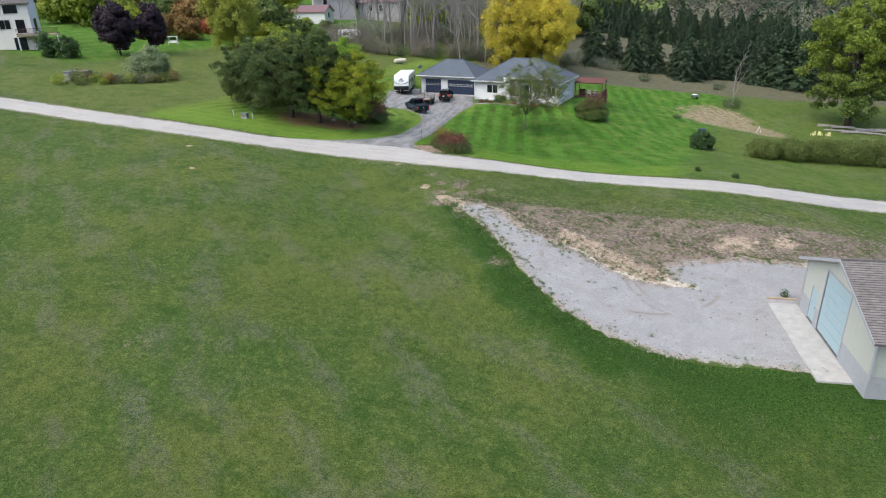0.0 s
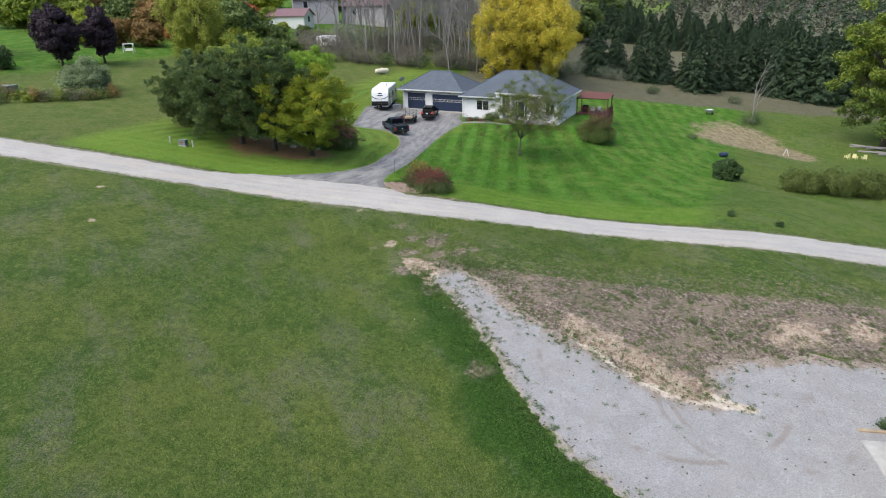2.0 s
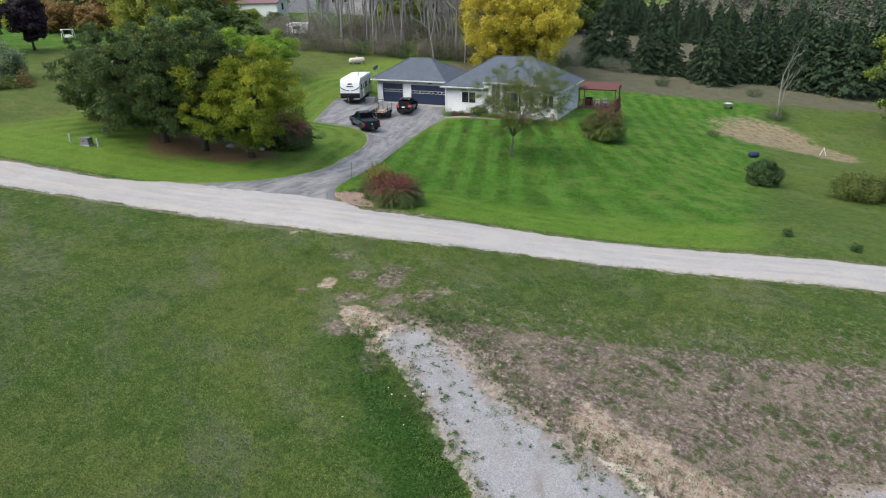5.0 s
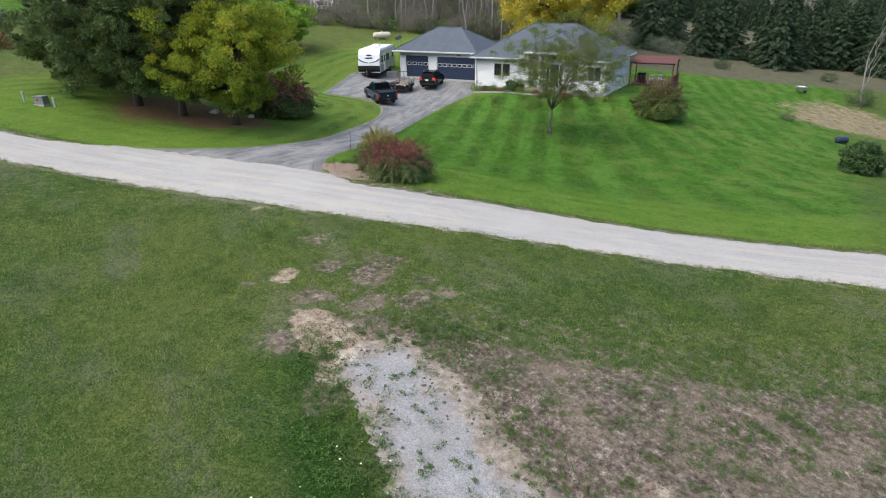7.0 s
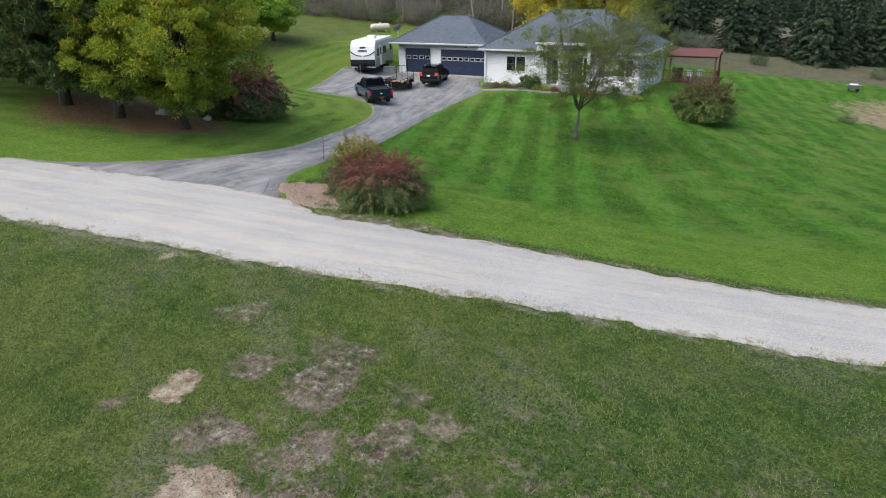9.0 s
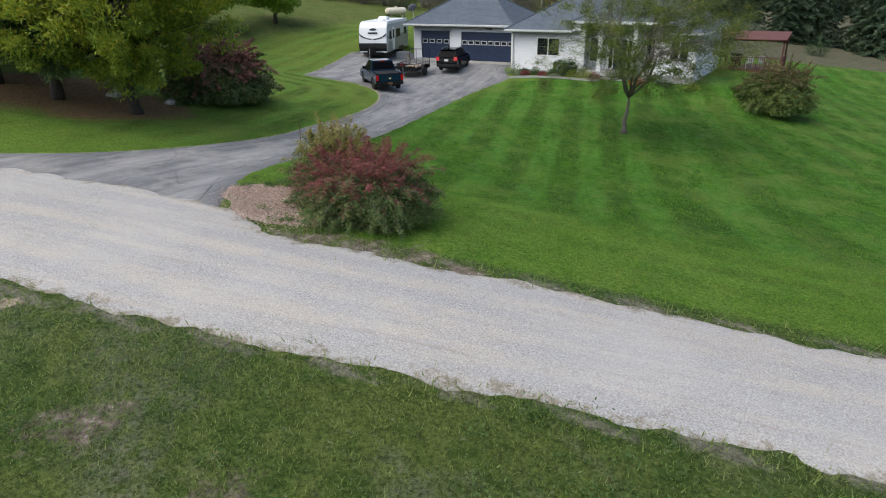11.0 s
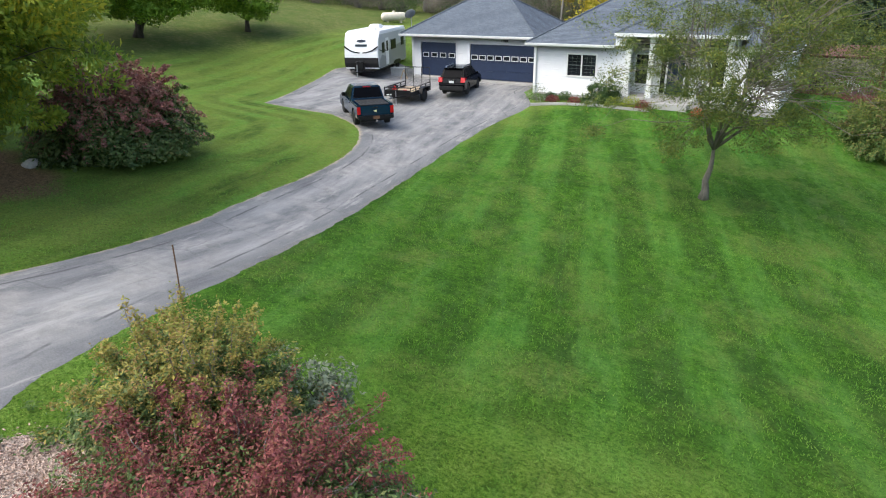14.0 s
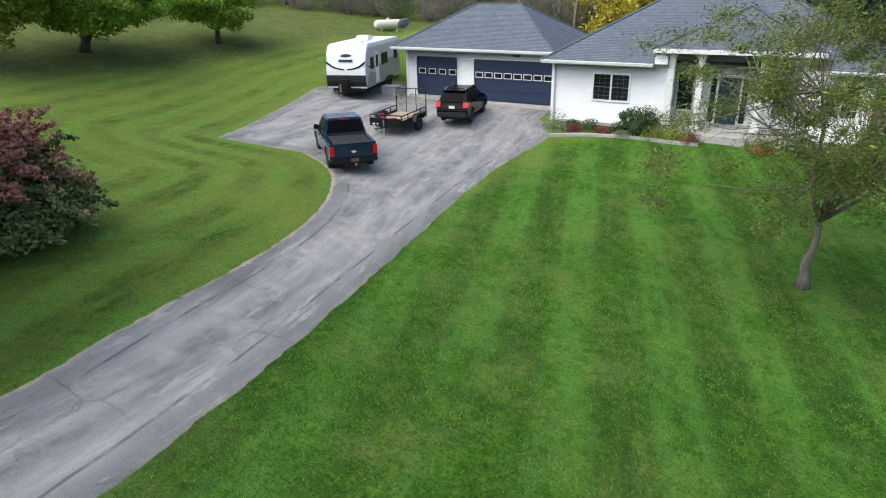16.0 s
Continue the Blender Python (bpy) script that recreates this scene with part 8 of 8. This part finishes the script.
x, y = scatter(330000, 8, 44, -40, -6, rngg, lambda x, y: (0.4 + 0.6 * clumpy(x, y, 2.0, 3.0)) * np.clip(1.2 - np.hypot(x - 22, y + 26) / 22, 0, 1) * (road_side(x, y) > 2.2) * (polygon_distance(x, y, MULCH) < -0.1) * off_hard(x, y, 0.1))
blades("lawn_grass", x, y, 0.05, 0.011, LAWN_BLADE, rngg, "short mown lawn grass")
# rank grass on the bank and along edges
x, y = scatter(45000, 24, 56, -66, -44, rngg, lambda x, y: np.exp(-((-polygon_distance(x, y, STONE_PAD) - 0.7) / 0.7) ** 2) * (0.3 + 0.7 * clumpy(x, y, 1.2, 7.0)) * (x + 0.7 * (y + 56) < 47) * off_hard(x, y, -0.15))
blades("bank_grass", x, y, 0.2, 0.02, WEED, rngg, "tall rank grass on the bank beside the gravel")
x, y = scatter(160000, -12, 62, -58, -26, rngg, lambda x, y: np.exp(-((road_gap(x, y) - 0.05) / 0.35) ** 2) * clumpy(x, y, 0.9, 2.0) * (polygon_distance(x, y, DRIVE) < 0))
blades("verge_grass", x, y, 0.13, 0.015, FIELD_BLADE, rngg, "ragged grass along the lane's edge")


def weed_patch(name, x, y, size, material, rng, label, per=34, spread=0.075):
    c = np.stack([x, y, height(x, y) + 0.05], 1).repeat(per, 0)
    s = rng.uniform(0.5, 1.6, len(x)).repeat(per)
    d = rng.normal(size=c.shape) * spread * s[:, None] * (1, 1, 0.6)
    d[:, 2] = np.abs(d[:, 2])
    ob = new(name, leaves(name, c + d, size, material, rng, 0.0, narrow=0.4))
    return tagged(ob, label, "weeds", kind="stuff")


x, y = scatter(15000, 26, 62, -56, -38, rngg, lambda x, y: smooth_step(polygon_distance(x, y, DIRT), -1.5, 0.8) * clumpy(x, y, 1.6, 11.0) ** 2 * 0.6)
weed_patch("earth_weeds", x, y, 0.028, WEED, rngg, "low weeds dotted over the bare earth")
x, y = scatter(30000, 26, 58, -64, -46, rngg, lambda x, y: np.exp(-((polygon_distance(x, y, STONE_PAD) - 0.2) / 0.8) ** 2) * np.where(x + y < -18.5, 0.8, 0.12) * clumpy(x, y, 0.8, 4.0) ** 2)
weed_patch("gravel_weeds", x, y, 0.028, WEED, rngg, "weeds creeping into the gravel's edge")
x, y = scatter(5200, 27, 58, -67, -50, rngg, lambda x, y: np.exp(-((-polygon_distance(x, y, STONE_PAD) - 0.9) / 0.8) ** 2) * (x + 0.9 * (y + 56) < 52) * (x + y < -18.5) * (0.25 + 0.75 * clumpy(x, y, 1.5, 8.0)))
weed_patch("bank_weeds", x, y, 0.034, BANK_LEAF, rngg, "coarse leafy weeds along the bank", 46, 0.13)
x, y = scatter(900, 28, 35, -54.5, -46.5, rngg, lambda x, y: np.maximum(np.exp(-((x - 31.9) / 1.2) ** 2 - ((y + 48.4) / 0.9) ** 2), np.exp(-((-polygon_distance(x, y, STONE_PAD) - 0.4) / 0.6) ** 2) * (x + y < -18.5) * 0.35) * clumpy(x, y, 0.9, 14.0))
weed_patch("tip_weeds", x, y, 0.04, WEED, rngg, "rank green weeds round the end of the gravel", 60, 0.1)
x, y = scatter(420, 28, 50, -62, -48, rngg, lambda x, y: (polygon_distance(x, y, STONE_PAD) > 0.6) * np.clip((42 - x) / 10, 0.1, 1))
weed_patch("gravel_tufts", x, y, 0.026, WEED, rngg, "single tufts in the crushed stone", 60, 0.07)
x, y = scatter(2600, 22, 46, -50, -41, rngg, lambda x, y: clumpy(x, y, 1.3, 21.0) ** 3 * off_hard(x, y, 0.2))
weed_patch("clover", x, y, 0.026, WEED, rngg, "clover and broad weeds in the field", 40, 0.13)
x, y = scatter(700, 16, 26, -41, -34, rngg, lambda x, y: (np.exp(-((polygon_distance(x, y, MULCH) + 0.15) / 0.4) ** 2) * (y < -34.8) * off_hard(x, y, 0.1)))
weed_patch("bed_weeds", x, y, 0.04, WEED, rngg, "weeds round the wood chip bed", 30, 0.08)


def specks(name, x, y, r, material, rng, label, lift=0.02):
    """Small rough stones or blooms: squat four-sided pebbles."""
    n = len(x)
    z = height(x, y) + lift
    s = r * rng.uniform(0.5, 1.7, n)
    a = rng.uniform(0, 2 * math.pi, n)
    ring = [np.stack([x + np.cos(a + q * math.pi / 2) * s * (1.2 if q % 2 else 0.8), y + np.sin(a + q * math.pi / 2) * s, z], 1) for q in range(4)]
    top = np.stack([x, y, z + s * 0.8], 1)
    pts = np.stack(ring + [top], 1).reshape(-1, 3)
    k = np.arange(n)[:, None] * 5
    tri = np.concatenate([k + np.array(t) for t in ((0, 1, 4), (1, 2, 4), (2, 3, 4), (3, 0, 4))], 0)
    me = bpy.data.meshes.new(name)
    fill_mesh(me, pts, tri)
    me.materials.append(material)
    return tagged(new(name, me), label, "stones", kind="stuff")


CLOD = plain("dark_clod", (0.1, 0.085, 0.07), 0.95, 0.0, 0.3, 5.0)
PEBBLE = plain("pale_pebble", (0.38, 0.365, 0.35), 0.9, 0.0, 0.3, 9.0)
x, y = scatter(5200, 27, 58, -63, -46, rngg, lambda x, y: (np.exp(-((polygon_distance(x, y, STONE_PAD) - 0.5) / 0.6) ** 2) * 0.8 + 0.05) * (polygon_distance(x, y, STONE_PAD) > 0))
specks("clods", x, y, 0.042, CLOD, rngg, "dark clods scattered on the crushed stone", 0.03)
x, y = scatter(16000, 27, 50, -62, -48, rngg, lambda x, y: (polygon_distance(x, y, STONE_PAD) > 0.4) * np.clip(1.2 - np.hypot(x - 35, y + 54) / 14, 0, 1))
specks("crushed_stone", x, y, 0.012, PEBBLE, rngg, "loose crushed limestone pieces", 0.028)
x, y = scatter(14000, 5, 50, -48, -33, rngg, lambda x, y: (np.abs(road_side(x, y)) < 2.05) * (0.15 + 0.85 * np.exp(-((np.abs(road_side(x, y)) - 1.8) / 0.3) ** 2)) * np.clip(1.3 - np.abs(x - 26) / 18, 0, 1))
specks("road_gravel", x, y, 0.013, PEBBLE, rngg, "loose gravel along the lane", 0.045)
x, y = scatter(260, 26, 40, -58, -44, rngg, lambda x, y: np.maximum(np.exp(-((x - 31.2) ** 2 + (y + 47.0) ** 2) / 0.5), np.exp(-((x - 33.2) ** 2 + (y + 53.9) ** 2) / 2.5)) )
specks("clover_blooms", x, y, 0.022, BLOOM, rngg, "white clover blooms", 0.12)
x, y = scatter(30000, 17.8, 24, -39.8, -34.8, rngg, lambda x, y: smooth_step(polygon_distance(x, y, MULCH), -0.55, 0.35) ** 1.5)
CHIP = leafy("wood_chips", (0.2, 0.13, 0.1), (0.4, 0.28, 0.22), (0.6, 0.48, 0.4), glow=0.0, blotch=0.2)
tagged(new("wood_chips", leaves("wood_chips", np.stack([x, y, height(x, y) + 0.04 * smooth_step(polygon_distance(x, y, MULCH), -0.1, 0.3) + 0.02], 1), 0.02, CHIP, rngg, 0.0, narrow=0.5)), "loose pinkish wood chips on the bed", "mulch", kind="stuff")
